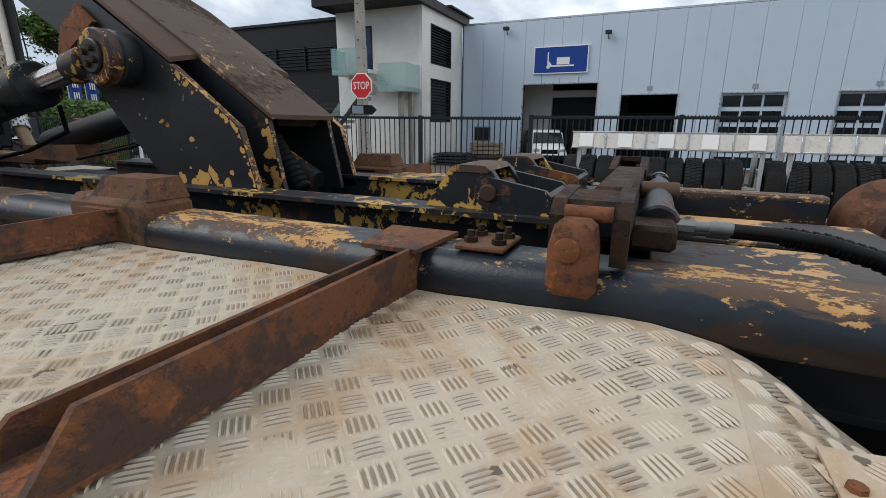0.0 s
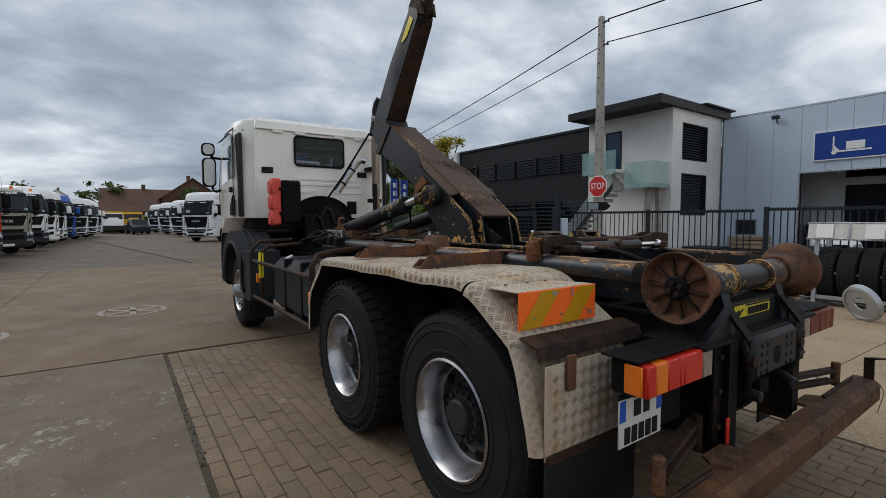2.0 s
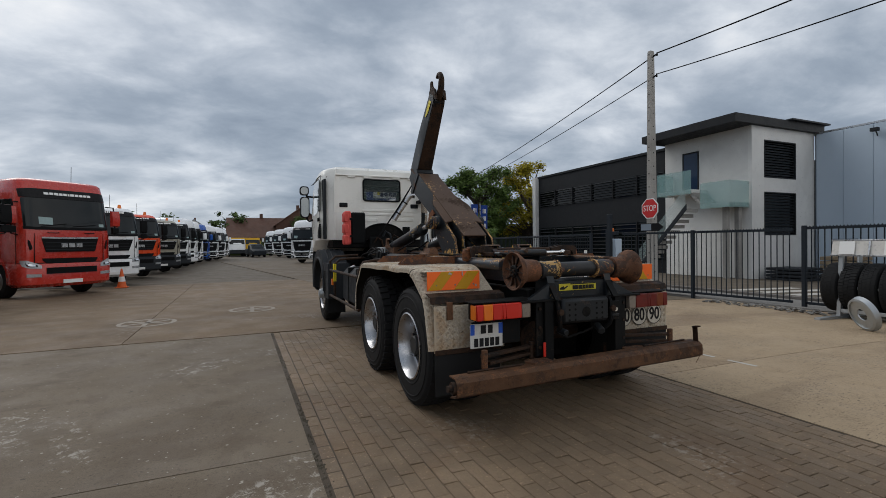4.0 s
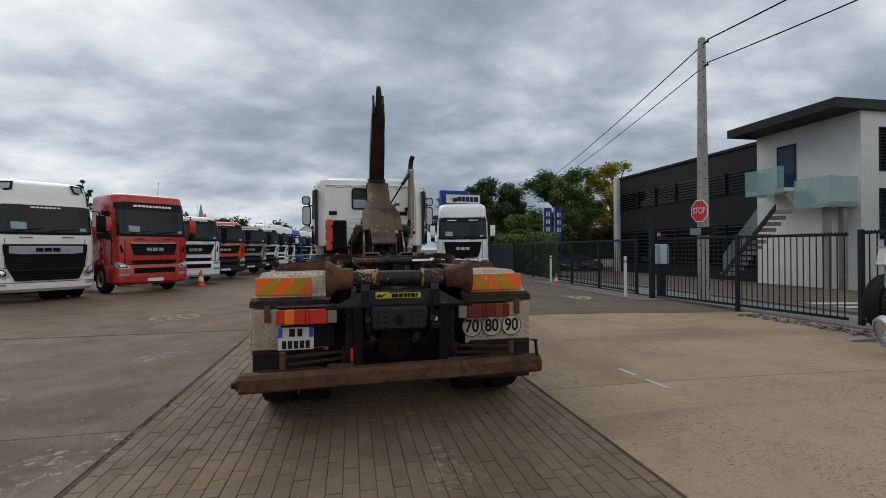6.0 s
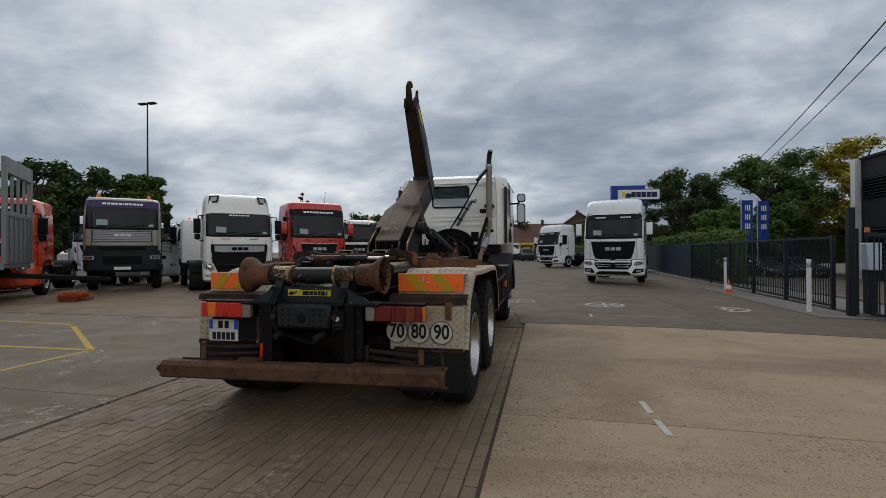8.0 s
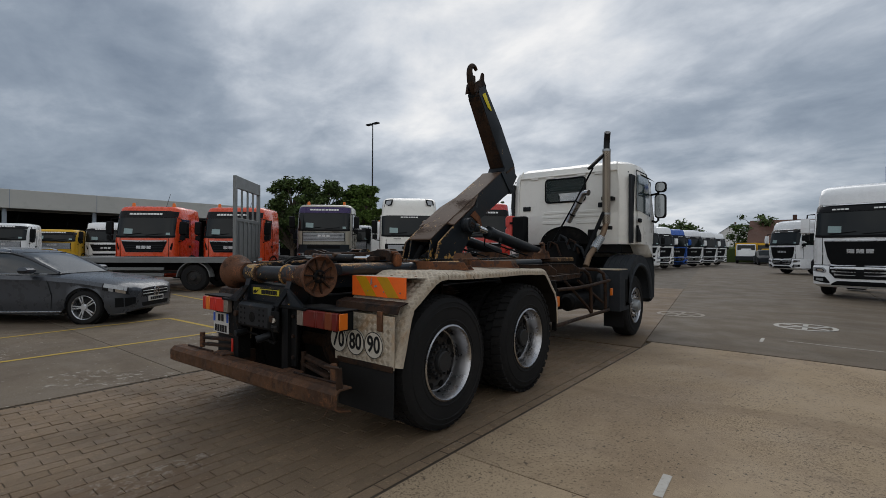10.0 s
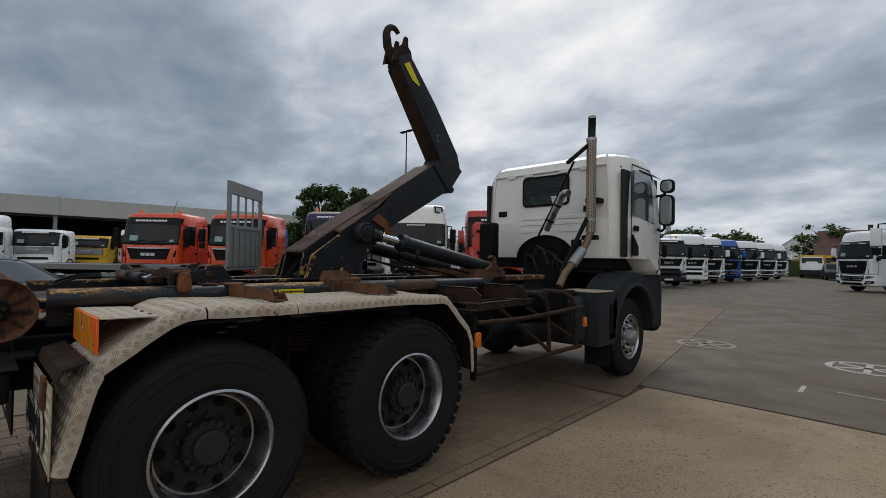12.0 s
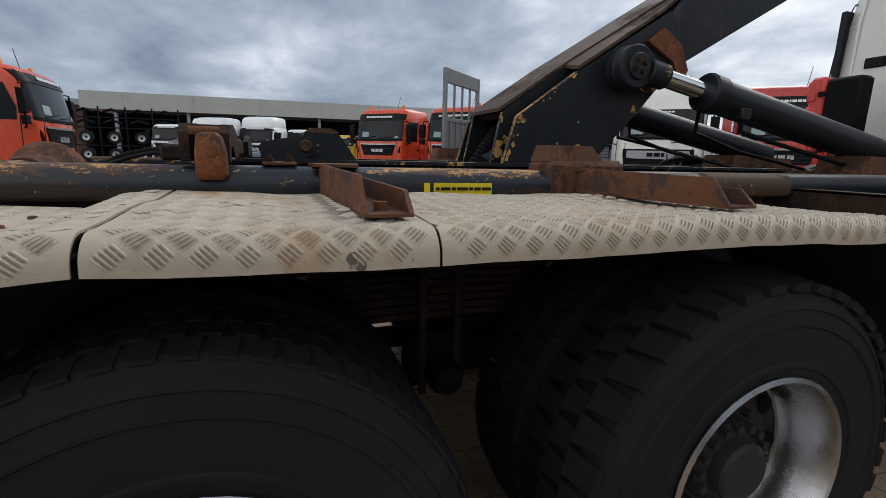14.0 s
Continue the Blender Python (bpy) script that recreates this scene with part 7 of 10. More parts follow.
for k in (-1, 1):
    for dx, dz in ((0.0, 0.0), (0.05, 0.055)):
        T("beam_link", Mesh().bar((k * (0.93 + dx), 0.13, 0.555 + dz), (k * 0.44, 0.25, 0.565 + dz), 0.055, 0.024), "rust_dark", "rusty parallel link")
    T("beam_bracket", Mesh().hull([(k * x, y, z) for x, y in ((0.40, 0.03), (0.58, 0.03), (0.62, 0.10), (0.58, 0.15), (0.40, 0.15)) for z in (0.526, 0.54)]), "rust", "rusty foot plate on the beam")
    T("beam_upright", Mesh().box(*mx(k, (0.34, 0.15, 0.45), (0.40, 0.30, 0.56), 0.006)), "rust_dark")
    T("beam_pivot", Mesh().cyl((k * 0.965, 0.12, 0.52), (k * 0.965, 0.12, 0.66), 0.024, n=10, c=0.004), "rust", "rusty pivot bolt")
    T("beam_pivot", Mesh().cyl((k * 0.48, 0.22, 0.50), (k * 0.48, 0.22, 0.66), 0.02, n=10), "rust_dark")
T("red_tag", Mesh().box((-0.43, 0.12, 0.55), (-0.405, 0.13, 0.665), 0.003), "red_lens", "small red reflector strip")

# cab
CB = 6.12


def cab_ring(z, inset, yb, yf, bow=0.0):
    return [(-0.95 + inset * 0.6, yb, z), (0.95 - inset * 0.6, yb, z), (1.12 - inset, yb + 0.10, z), (1.21 - inset, yb + 0.30, z), (1.21 - inset, yf - 0.40, z), (1.10 - inset, yf - 0.10, z),
            (0.85 - inset, yf, z), (-0.85 + inset, yf, z), (-1.10 + inset, yf - 0.10, z), (-1.21 + inset, yf - 0.40, z), (-1.21 + inset, yb + 0.30, z), (-1.12 + inset, yb + 0.10, z)]


shell = Mesh().loft([cab_ring(1.56, 0.0, CB, 7.62), cab_ring(1.60, 0.0, CB - 0.01, 7.66), cab_ring(2.10, 0.0, CB - 0.01, 7.70), cab_ring(2.6, 0.02, CB, 7.60), cab_ring(2.84, 0.05, CB + 0.01, 7.44), cab_ring(2.94, 0.09, CB + 0.04, 7.28), cab_ring(3.0, 0.20, CB + 0.14, 7.05)])
# take out the rear and front faces at window height, and close them again round the openings
def at_window(f):
    vs = [shell.v[i] for i in f]
    across = max(v[0] for v in vs) > 0.5 and min(v[0] for v in vs) < -0.5
    return across and min(v[2] for v in vs) > 2.09 and max(v[2] for v in vs) < 2.85


shell.f = [f for f in shell.f if not (len(f) == 4 and at_window(f))]
for zs_, ys_, xs_, hole in (((2.10, 2.345, 2.6, 2.745, 2.84), (CB - 0.01, CB - 0.005, CB, CB + 0.006, CB + 0.01), (0.95, 0.944, 0.938, 0.93, 0.92), (-0.375, 0.36)),
                            ((2.10, 2.16, 2.6, 2.74, 2.84), (7.70, 7.689, 7.60, 7.507, 7.44), (0.85, 0.848, 0.83, 0.812, 0.80), (-0.78, 0.78))):
    grid = [[(x, y, z) for x in (-w, hole[0], hole[1], w)] for z, y, w in zip(zs_, ys_, xs_)]
    shell.add([p for row in grid for p in row], [(4 * j + i, 4 * j + i + 1, 4 * j + i + 5, 4 * j + i + 4) for j in range(4) for i in range(3) if not (i == 1 and j in (1, 2))])
cab = T("cab", shell, "white_cab", "white painted day cab, slightly weathered")
part("lower_panel", Mesh().loft([cab_ring(1.33, 0.01, 7.02, 7.64), cab_ring(1.40, 0.0, 6.86, 7.64), cab_ring(1.56, 0.0, 6.62, 7.62)]), MAT["white_cab"], cab)
part("cab_floor", Mesh().box((-0.98, CB + 0.06, 1.40), (0.98, 7.3, 1.565), 0.02), MAT["frame_black"], cab)
part("bumper", Mesh().loft([cab_ring(0.50, 0.08, 7.15, 7.66), cab_ring(0.60, 0.0, 7.06, 7.76), cab_ring(1.0, 0.0, 7.06, 7.78), cab_ring(1.33, 0.015, 7.06, 7.70)]), MAT["grey_plastic"], cab, "dark grey bumper and corner steps")
part("roof_gutter", Mesh().box((-0.93, CB - 0.022, 2.815), (0.93, CB + 0.01, 2.84), 0.006).tube([(-0.955, CB - 0.012, 1.58), (-0.955, CB - 0.016, 2.6), (-0.93, CB + 0.0, 2.86), (-0.9, CB + 0.07, 2.97)], 0.012, 8).tube([(0.955, CB - 0.012, 1.58), (0.955, CB - 0.016, 2.6), (0.93, CB + 0.0, 2.86), (0.9, CB + 0.07, 2.97)], 0.012, 8), MAT["white_cab"], cab)
for x in (-0.62, -0.3, 0.3, 0.62):
    part("roof_rib", Mesh().box((x - 0.08, CB - 0.02, 2.78), (x + 0.08, CB - 0.006, 2.83), 0.006), MAT["white_cab"], cab)
for z0, z1, x0, x1 in ((2.12, 2.17, -0.42, 0.66), (2.04, 2.09, -0.45, 0.66), (1.93, 1.99, -0.45, -0.1), (1.93, 1.99, 0.2, 0.66)):
    part("pressed_rib", Mesh().box((x0, CB - 0.022, z0), (x1, CB - 0.008, z1), 0.012), MAT["white_cab"], cab)
w = part("rear_window", Mesh().box((-0.375, CB - 0.028, 2.345), (0.36, CB - 0.018, 2.745), 0.004), MAT["cab_clear"], cab, "tinted rear window with rounded rubber frame")
part("windscreen", Mesh().hull([(x, y, z) for x in (-0.79, 0.79) for y, z in ((7.693, 2.15), (7.68, 2.15), (7.50, 2.75), (7.487, 2.75))]), MAT["cab_clear"], cab, "clear windscreen")
part("lining", Mesh().box((-1.15, CB + 0.03, 1.58), (-1.10, 7.35, 2.74), 0.01).box((1.10, CB + 0.03, 1.58), (1.15, 7.35, 2.74), 0.01).box((-1.08, CB + 0.10, 2.775), (1.08, 7.30, 2.80), 0.005), MAT["grey_plastic"], cab, "dark grey cab lining")
part("header_shelf", Mesh().box((-0.98, 7.05, 2.665), (0.98, 7.42, 2.76), 0.02), MAT["grey_plastic"], cab)
part("dashboard", Mesh().box((-1.05, 7.10, 1.62), (1.05, 7.58, 2.08), 0.05), MAT["grey_plastic"], cab)
for x in (-0.62, 0.62):
    part("seat_back", Mesh().box((x - 0.24, 6.42, 1.66), (x + 0.24, 6.54, 2.30), 0.05).box((x - 0.13, 6.43, 2.28), (x + 0.13, 6.53, 2.47), 0.04), MAT["grey_plastic"], cab)


def frame_loop(x0, x1, z0, z1, r, y):
    pts = []
    for cx, cz, a0 in ((x1 - r, z1 - r, 0), (x0 + r, z1 - r, 90), (x0 + r, z0 + r, 180), (x1 - r, z0 + r, 270)):
        pts += [(cx + r * math.cos(radians(a0 + a)), y, cz + r * math.sin(radians(a0 + a))) for a in (0, 30, 60, 90)]
    return pts + pts[:1]


part("window_seal", Mesh().tube(frame_loop(-0.385, 0.37, 2.335, 2.755, 0.05, CB - 0.022), 0.016, 8), MAT["black_plastic"], w)
for x0, x1 in ((-0.86, -0.70), (0.60, 0.76)):
    v = part("air_vent", Mesh().box((x0, CB - 0.026, 2.20), (x1, CB - 0.006, 2.285), 0.008), MAT["black_plastic"], cab, "black slatted air vent")
    for i in range(4):
        part("slat", Mesh().box((x0 + 0.012, CB - 0.031, 2.212 + i * 0.017), (x1 - 0.012, CB - 0.025, 2.221 + i * 0.017)), MAT["grey_plastic"], v)
part("small_hatch", Mesh().box((0.42, CB - 0.026, 1.62), (0.58, CB - 0.006, 1.82), 0.012), MAT["black_plastic"], cab)
arch = [(0.46 * math.cos(a), 1.56 + 0.31 * math.sin(a)) for a in np.linspace(0, math.pi, 15)]
# flat plate on the cab's rear; the tunnel's shade is its near-black colour
part("engine_arch", Mesh().prism(arch, "y", CB - 0.03, CB - 0.012), MAT["inside_shade"], cab, "near-black plate for the shaded engine tunnel opening")
rim_ = [(0.47 * math.cos(a), CB - 0.04, 1.56 + 0.32 * math.sin(a)) for a in np.linspace(0, math.pi, 17)]
part("arch_rim", Mesh().tube(rim_, 0.014, 8), MAT["black_plastic"], cab)
for k in (-1, 1):
    dw = [(6.30, 2.14), (7.06, 2.06), (7.05, 2.25), (6.90, 2.73), (6.33, 2.74)]
    part("door_window", Mesh().prism([(y, z) for y, z in dw], "x", *sorted((k * 1.19, k * 1.214))), MAT["door_glass"], cab, "side door window")
    part("door_seam", Mesh().tube([(k * 1.213, 6.24, 1.58), (k * 1.213, 6.24, 2.15), (k * 1.20, 6.27, 2.6), (k * 1.17, 6.36, 2.83), (k * 1.165, 6.98, 2.83), (k * 1.19, 7.2, 2.5), (k * 1.213, 7.3, 2.05), (k * 1.213, 7.3, 1.6)], 0.006, 6), MAT["grey_plastic"], cab)
    part("door_handle", Mesh().box(*mx(k, (1.21, 6.30, 1.93), (1.235, 6.46, 2.0), 0.01)), MAT["black_plastic"], cab)
    part("side_vent", Mesh().hull([(k * x, y, z) for x in (1.19, 1.225) for y, z in ((6.28, 1.60), (6.46, 1.60), (6.46, 1.72), (6.28, 1.88))]), MAT["black_plastic"], cab)
    part("rain_visor", Mesh().hull([(k * x, y, z) for x, y, z in ((1.14, 6.6, 2.79), (1.20, 6.6, 2.775), (1.12, 7.25, 2.79), (1.23, 7.34, 2.73), (1.14, 6.6, 2.81), (1.12, 7.25, 2.82))]), MAT["black_plastic"], cab)
    def rounded(x0, x1, z0, z1, r, g=0.0):
        return [(k * p[0], p[2]) for p in frame_loop(x0 + g, x1 - g, z0 + g, z1 - g, r, 0)[:-1]]
    big_, small_ = (1.30, 1.485, 2.035, 2.468, 0.06), (1.31, 1.49, 2.50, 2.685, 0.055)
    mr = part("mirror", Mesh().loft([[(x, y, z) for x, z in rounded(*big_, g)] for y, g in ((7.0, 0.0), (7.08, 0.0), (7.13, 0.025), (7.15, 0.06))]), MAT["black_plastic"], cab, "black door mirror")
    m2 = part("mirror", Mesh().loft([[(x, y, z) for x, z in rounded(*small_, g)] for y, g in ((7.0, 0.0), (7.07, 0.0), (7.12, 0.025), (7.13, 0.05))]), MAT["black_plastic"], cab, "black door mirror")
    part("mirror_glass", Mesh().prism(rounded(*big_, 0.018), "y", 6.994, 6.9995), MAT["mirror"], mr)
    part("mirror_glass", Mesh().prism(rounded(*small_, 0.018), "y", 6.994, 6.9995), MAT["mirror"], m2)
    part("mirror_arm", Mesh().tube([(k * 1.18, 7.20, 2.48), (k * 1.33, 7.11, 2.485), (k * 1.34, 7.10, 2.52), (k * 1.34, 7.10, 2.0), (k * 1.29, 7.13, 1.97), (k * 1.2, 7.2, 2.0)], 0.02, 8), MAT["black_plastic"], mr)
    # front wheel arch
    out = [(6.36 + 0.80 * math.cos(a), 0.62 + 0.755 * math.sin(a)) for a in np.linspace(-0.05, math.pi + 0.05, 21)]
    inn = [(6.36 + 0.60 * math.cos(a), 0.62 + 0.58 * math.sin(a)) for a in np.linspace(math.pi + 0.05, -0.05, 21)]
    ringo = [(y, max(z, 0.55)) for y, z in out + inn]
    T("front_mudguard", Mesh().prism(ringo, "x", *sorted((k * 0.80, k * 1.235))), "grey_plastic", "dark grey plastic front mudguard")
    T("guard_lip", Mesh().tube([(k * 1.225, 6.36 + 0.615 * math.cos(a), 0.62 + 0.595 * math.sin(a)) for a in np.linspace(0, math.pi, 21)], 0.032, 8), "grey_plastic")
    for j in range(4):
        T("guard_rib", Mesh().tube([(k * (0.86 + j * 0.09), 6.36 + 0.802 * math.cos(a), 0.62 + 0.757 * math.sin(a)) for a in np.linspace(1.3, math.pi, 12)], 0.012, 6), "grey_plastic")
    T("mud_flap", Mesh().box(*mx(k, (0.86, 5.66, 0.22), (1.18, 5.68, 0.62), 0.004)), "rubber", "black front mud flap")
    T("step_box", Mesh().hull([(k * x, y, z) for x in (0.86, 1.235) for y, z in ((5.28, 0.52), (5.72, 0.52), (5.78, 0.80), (5.74, 1.14), (5.28, 1.14))]), "grey_plastic", "dark plastic step box")
    # flat near-black plate; the shade of the recess is its colour
    T("step_recess", Mesh().box(*mx(k, (1.2345, 5.55, 0.64), (1.238, 5.66, 1.0), 0.002)), "inside_shade")
    T("marker_lamp", Mesh().box(*mx(k, (1.20, 4.94, 0.79), (1.23, 5.0, 0.895), 0.005)), "amber", "orange side marker lamp")
    T("marker_lamp", Mesh().box(*mx(k, (1.20, 3.075, 0.795), (1.235, 3.14, 0.91), 0.005)), "amber", "orange side marker lamp")

# exhaust stack, silencer tube, rods
EXH = [(0.70, 5.30, 1.20), (0.71, 5.42, 1.36), (0.735, 5.55, 1.47), (0.775, 5.70, 1.62), (0.80, 5.80, 1.74), (0.82, 5.885, 1.90)]
T("exhaust_pipe", Mesh().tube(EXH, 0.046, 16), "heat_brown", "bent exhaust pipe, heat-browned")


def perforated(axis, r, n, pitch):
    """A tube of sheet with staggered holes round a line of points."""
    s = Mesh()
    pts = [Vector(p) for p in axis]
    for p, q in zip(pts, pts[1:]):
        d = (q - p).normalized()
        u = d.cross(Vector((0, 1, 0.3))).normalized()
        v = d.cross(u)
        rows_ = max(2, int((q - p).length / pitch))
        for j in range(rows_):
            for i in range(n):
                if i % 2 == 0 and j % 2 == (i // 2) % 2:
                    continue
                ring = [(p.lerp(q, (j + dj) / rows_), 2 * math.pi * (i + di) / n) for di, dj in ((0, 0), (1, 0), (1, 1), (0, 1))]
                s.add([c + (u * math.cos(a) + v * math.sin(a)) * rr for rr in (r, r - 0.004) for c, a in ring],
                      [(0, 1, 2, 3), (7, 6, 5, 4), (0, 4, 5, 1), (2, 6, 7, 3), (1, 5, 6, 2), (0, 3, 7, 4)])
    return s


T("heat_shield", perforated([(0.82, 5.89, 1.90), (0.82, 5.89, 3.14)], 0.064, 36, 0.021), "shield", "perforated steel heat shield", None, 25)
T("heat_shield", perforated([(0.735, 5.55, 1.47), (0.785, 5.735, 1.66)], 0.066, 36, 0.021), "galv", "bright perforated sleeve round the exhaust bend", None, 25)
T("shield_clamp", Mesh().cyl((0.82, 5.89, 3.11), (0.82, 5.89, 3.145), 0.069, n=24).cyl((0.82, 5.89, 2.05), (0.82, 5.89, 2.08), 0.068, n=24), "galv")
T("exhaust_riser", Mesh().cyl((0.82, 5.89, 1.88), (0.82, 5.89, 3.14), 0.046, n=18), "rust_dark")
T("exhaust_tip", Mesh().tube([(0.82, 5.89, 3.12), (0.822, 5.89, 3.24), (0.835, 5.87, 3.34), (0.86, 5.82, 3.41)], 0.05, 16), "black_steel", "black curved exhaust tip")
T("stack_bracket", Mesh().box((0.70, 5.86, 1.80), (0.90, 5.96, 1.86), 0.005).box((0.72, 5.92, 2.30), (0.9, 6.1, 2.36), 0.005).bar((0.6, 5.5, 1.35), (0.79, 5.86, 2.1), 0.07, 0.03), "frame_black")
T("support_strut", Mesh().bar((0.78, 5.86, 3.05), (0.62, 5.62, 2.80), 0.07, 0.05, 0.01), "frame_black")
T("support_strut", Mesh().tube([(0.645, 5.75, 2.84), (0.26, 5.82, 2.21), (-0.22, 5.93, 1.50)], 0.015, 10), "black_plastic", "thin black diagonal rod")
T("intake_tube", Mesh().cyl((0.165, 5.86, 1.95), (0.43, 5.79, 2.36), 0.05, n=22).tube([(0.43, 5.79, 2.36), (0.47, 5.775, 2.415), (0.52, 5.76, 2.43), (0.57, 5.745, 2.42)], 0.05, 18), "alu_rim", "bright metal snorkel tube strapped to a rod")
for u in (0.28, 0.78):
    a_ = Vector((0.165, 5.86, 1.95)).lerp(Vector((0.43, 5.79, 2.36)), u)
    b_ = Vector((0.165, 5.86, 1.95)).lerp(Vector((0.43, 5.79, 2.36)), u + 0.05)
    T("tube_clamp", Mesh().cyl(a_, b_, 0.056, n=22), "black_plastic")

# tool box behind the cab
tb = T("tool_box", Mesh().box((-0.76, 5.50, 1.48), (-0.50, 5.66, 2.06), 0.025), "black_plastic", "tall tool box, red lid on black plastic")
lid_ = part("lid", Mesh().box((-0.885, 5.50, 1.47), (-0.765, 5.66, 2.08), 0.02), MAT["toolbox_red"], tb, "faded red lid")
for z in (1.46, 1.665, 1.87):
    part("lid_panel", Mesh().box((-0.905, 5.49, z), (-0.80, 5.67, z + 0.19), 0.025), MAT["toolbox_red"], lid_)
part("latch", Mesh().box((-0.80, 5.48, 1.60), (-0.74, 5.495, 1.64), 0.005).box((-0.80, 5.48, 1.92), (-0.74, 5.495, 1.96), 0.005), MAT["black_plastic"], tb)

# tanks and boxes on both sides, guard rails
T("fuel_tank", Mesh().loft([[(-0.78 + 0.30 * cx * 1.0, y, 0.80 + 0.30 * cz) for cx, cz in ((-1, -0.7), (-0.7, -1), (0.7, -1), (1, -0.7), (1, 0.7), (0.7, 1), (-0.7, 1), (-1, 0.7))] for y in (3.4, 3.43, 4.72, 4.75)]), "grey_plastic", "dark fuel tank with round cap")
T("tank_cap", Mesh().cyl((-0.98, 4.45, 1.08), (-1.0, 4.45, 1.12), 0.05, n=20, c=0.006), "galv", "grey filler cap")
for y in (3.75, 4.3):
    T("tank_strap", Mesh().box((-1.09, y, 0.5), (-0.48, y + 0.05, 1.11), 0.01), "frame_black")
T("valve_block", Mesh().box((-0.72, 3.75, 1.1), (-0.5, 4.2, 1.26), 0.015).box((-0.70, 3.8, 1.26), (-0.52, 3.9, 1.34), 0.01).box((-0.70, 3.98, 1.26), (-0.52, 4.1, 1.35), 0.01), "black_plastic", "black hydraulic valve block")
rnd_ = random.Random(5)


def eased(knots, n=6):
    """A smooth line through the knots."""
    p = [Vector(k_) for k_ in [knots[0]] + list(knots) + [knots[-1]]]
    out = []
    for a_, b_, c_, d_ in zip(p, p[1:], p[2:], p[3:]):
        for i_ in range(n):
            t_ = i_ / n
            out.append(tuple(0.5 * (2 * b_ + (c_ - a_) * t_ + (2 * a_ - 5 * b_ + 4 * c_ - d_) * t_ ** 2 + (3 * b_ - a_ - 3 * c_ + d_) * t_ ** 3)))
    return out + [tuple(p[-1])]


for i in range(13):
    y = 3.72 + i * 0.045
    x = -0.60 - 0.02 * (i % 4)
    dx, lift, run = rnd_.uniform(-0.16, 0.12), rnd_.uniform(0.03, 0.11), rnd_.uniform(0.5, 1.1)
    knots = [(x, y, 1.28), (x - 0.01, y + 0.02, 1.28 + lift * 0.8), (x + dx * 0.4, y + run * 0.25, 1.30 + lift), (x + dx, y + run * 0.6, 1.27 + lift * 0.5), (x + dx + 0.08, y + run * 0.85, 1.24), (x + 0.22, y + run, 1.18)]
    T("hydraulic_hose", Mesh().tube(eased(knots), rnd_.choice((0.009, 0.011, 0.014)), 8), "rubber")
for i in range(6):
    T("valve_lever", Mesh().cyl((-0.64, 3.8 + i * 0.07, 1.34), (-0.645, 3.8 + i * 0.07, 1.42), 0.012, n=8, c=0.003), "galv")
# engine seen through the tunnel
T("engine_block", Mesh().box((-0.30, 5.96, 1.12), (0.30, 6.06, 1.62), 0.03), "frame_black", "dark engine block under the cab")
for i, (x, z) in enumerate(((-0.22, 1.50), (-0.05, 1.62), (0.12, 1.55), (0.24, 1.45))):
    T("engine_pipe", Mesh().tube([(x, 5.93, z), (x + 0.05, 5.90, z + 0.1), (x + 0.14, 5.92, z + 0.05), (x + 0.2, 5.95, z - 0.15)], 0.02 + 0.006 * (i % 2), 8), "grey_plastic" if i % 2 else "rust_dark")
T("air_tank", Mesh().cyl((0.55, 4.0, 0.72), (0.55, 5.0, 0.72), 0.13, n=20, c=0.04).cyl((0.85, 4.2, 0.72), (0.85, 5.1, 0.72), 0.12, n=20, c=0.04), "frame_black", "dark air tanks")
T("battery_box", Mesh().box((0.50, 4.55, 0.95), (0.98, 5.25, 1.17), 0.03), "black_plastic", "black plastic battery box")
T("exhaust_silencer", Mesh().box((0.60, 5.0, 0.55), (1.10, 5.27, 1.1), 0.06), "grey_plastic")
T("step_plate", Mesh().box((0.70, 5.28, 1.145), (1.22, 5.72, 1.16), 0.004), "tread", "weathered tread-plate step")
for y, lab in ((3.22, "dark steel outrigger with a cut-off corner"), (3.92, "dark steel outrigger with a cut-off corner")):
    T("outrigger", Mesh().prism([(0.44, 1.12), (1.155, 1.145), (1.155, 1.205), (1.06, 1.268), (0.44, 1.268)], "y", y, y + 0.012).box((0.44, y, 1.256), (1.06, y + 0.085, 1.268), 0.002).box((0.44, y, 1.12), (1.12, y + 0.085, 1.132), 0.002), "rust_dark", lab)
T("outrigger_tie", Mesh().prism([(3.05, 1.06), (3.14, 1.135), (4.15, 1.135), (4.06, 1.085)], "x", 1.09, 1.10).box((1.03, 3.12, 1.127), (1.10, 4.12, 1.135), 0.002), "rust_dark", "rusty angle tying the outriggers")
T("guard_bracket", Mesh().box((1.165, 3.075, 0.52), (1.215, 3.11, 1.09), 0.004).box((0.70, 3.05, 1.06), (1.215, 3.11, 1.095), 0.004), "frame_black", "black bracket behind the mudguard")
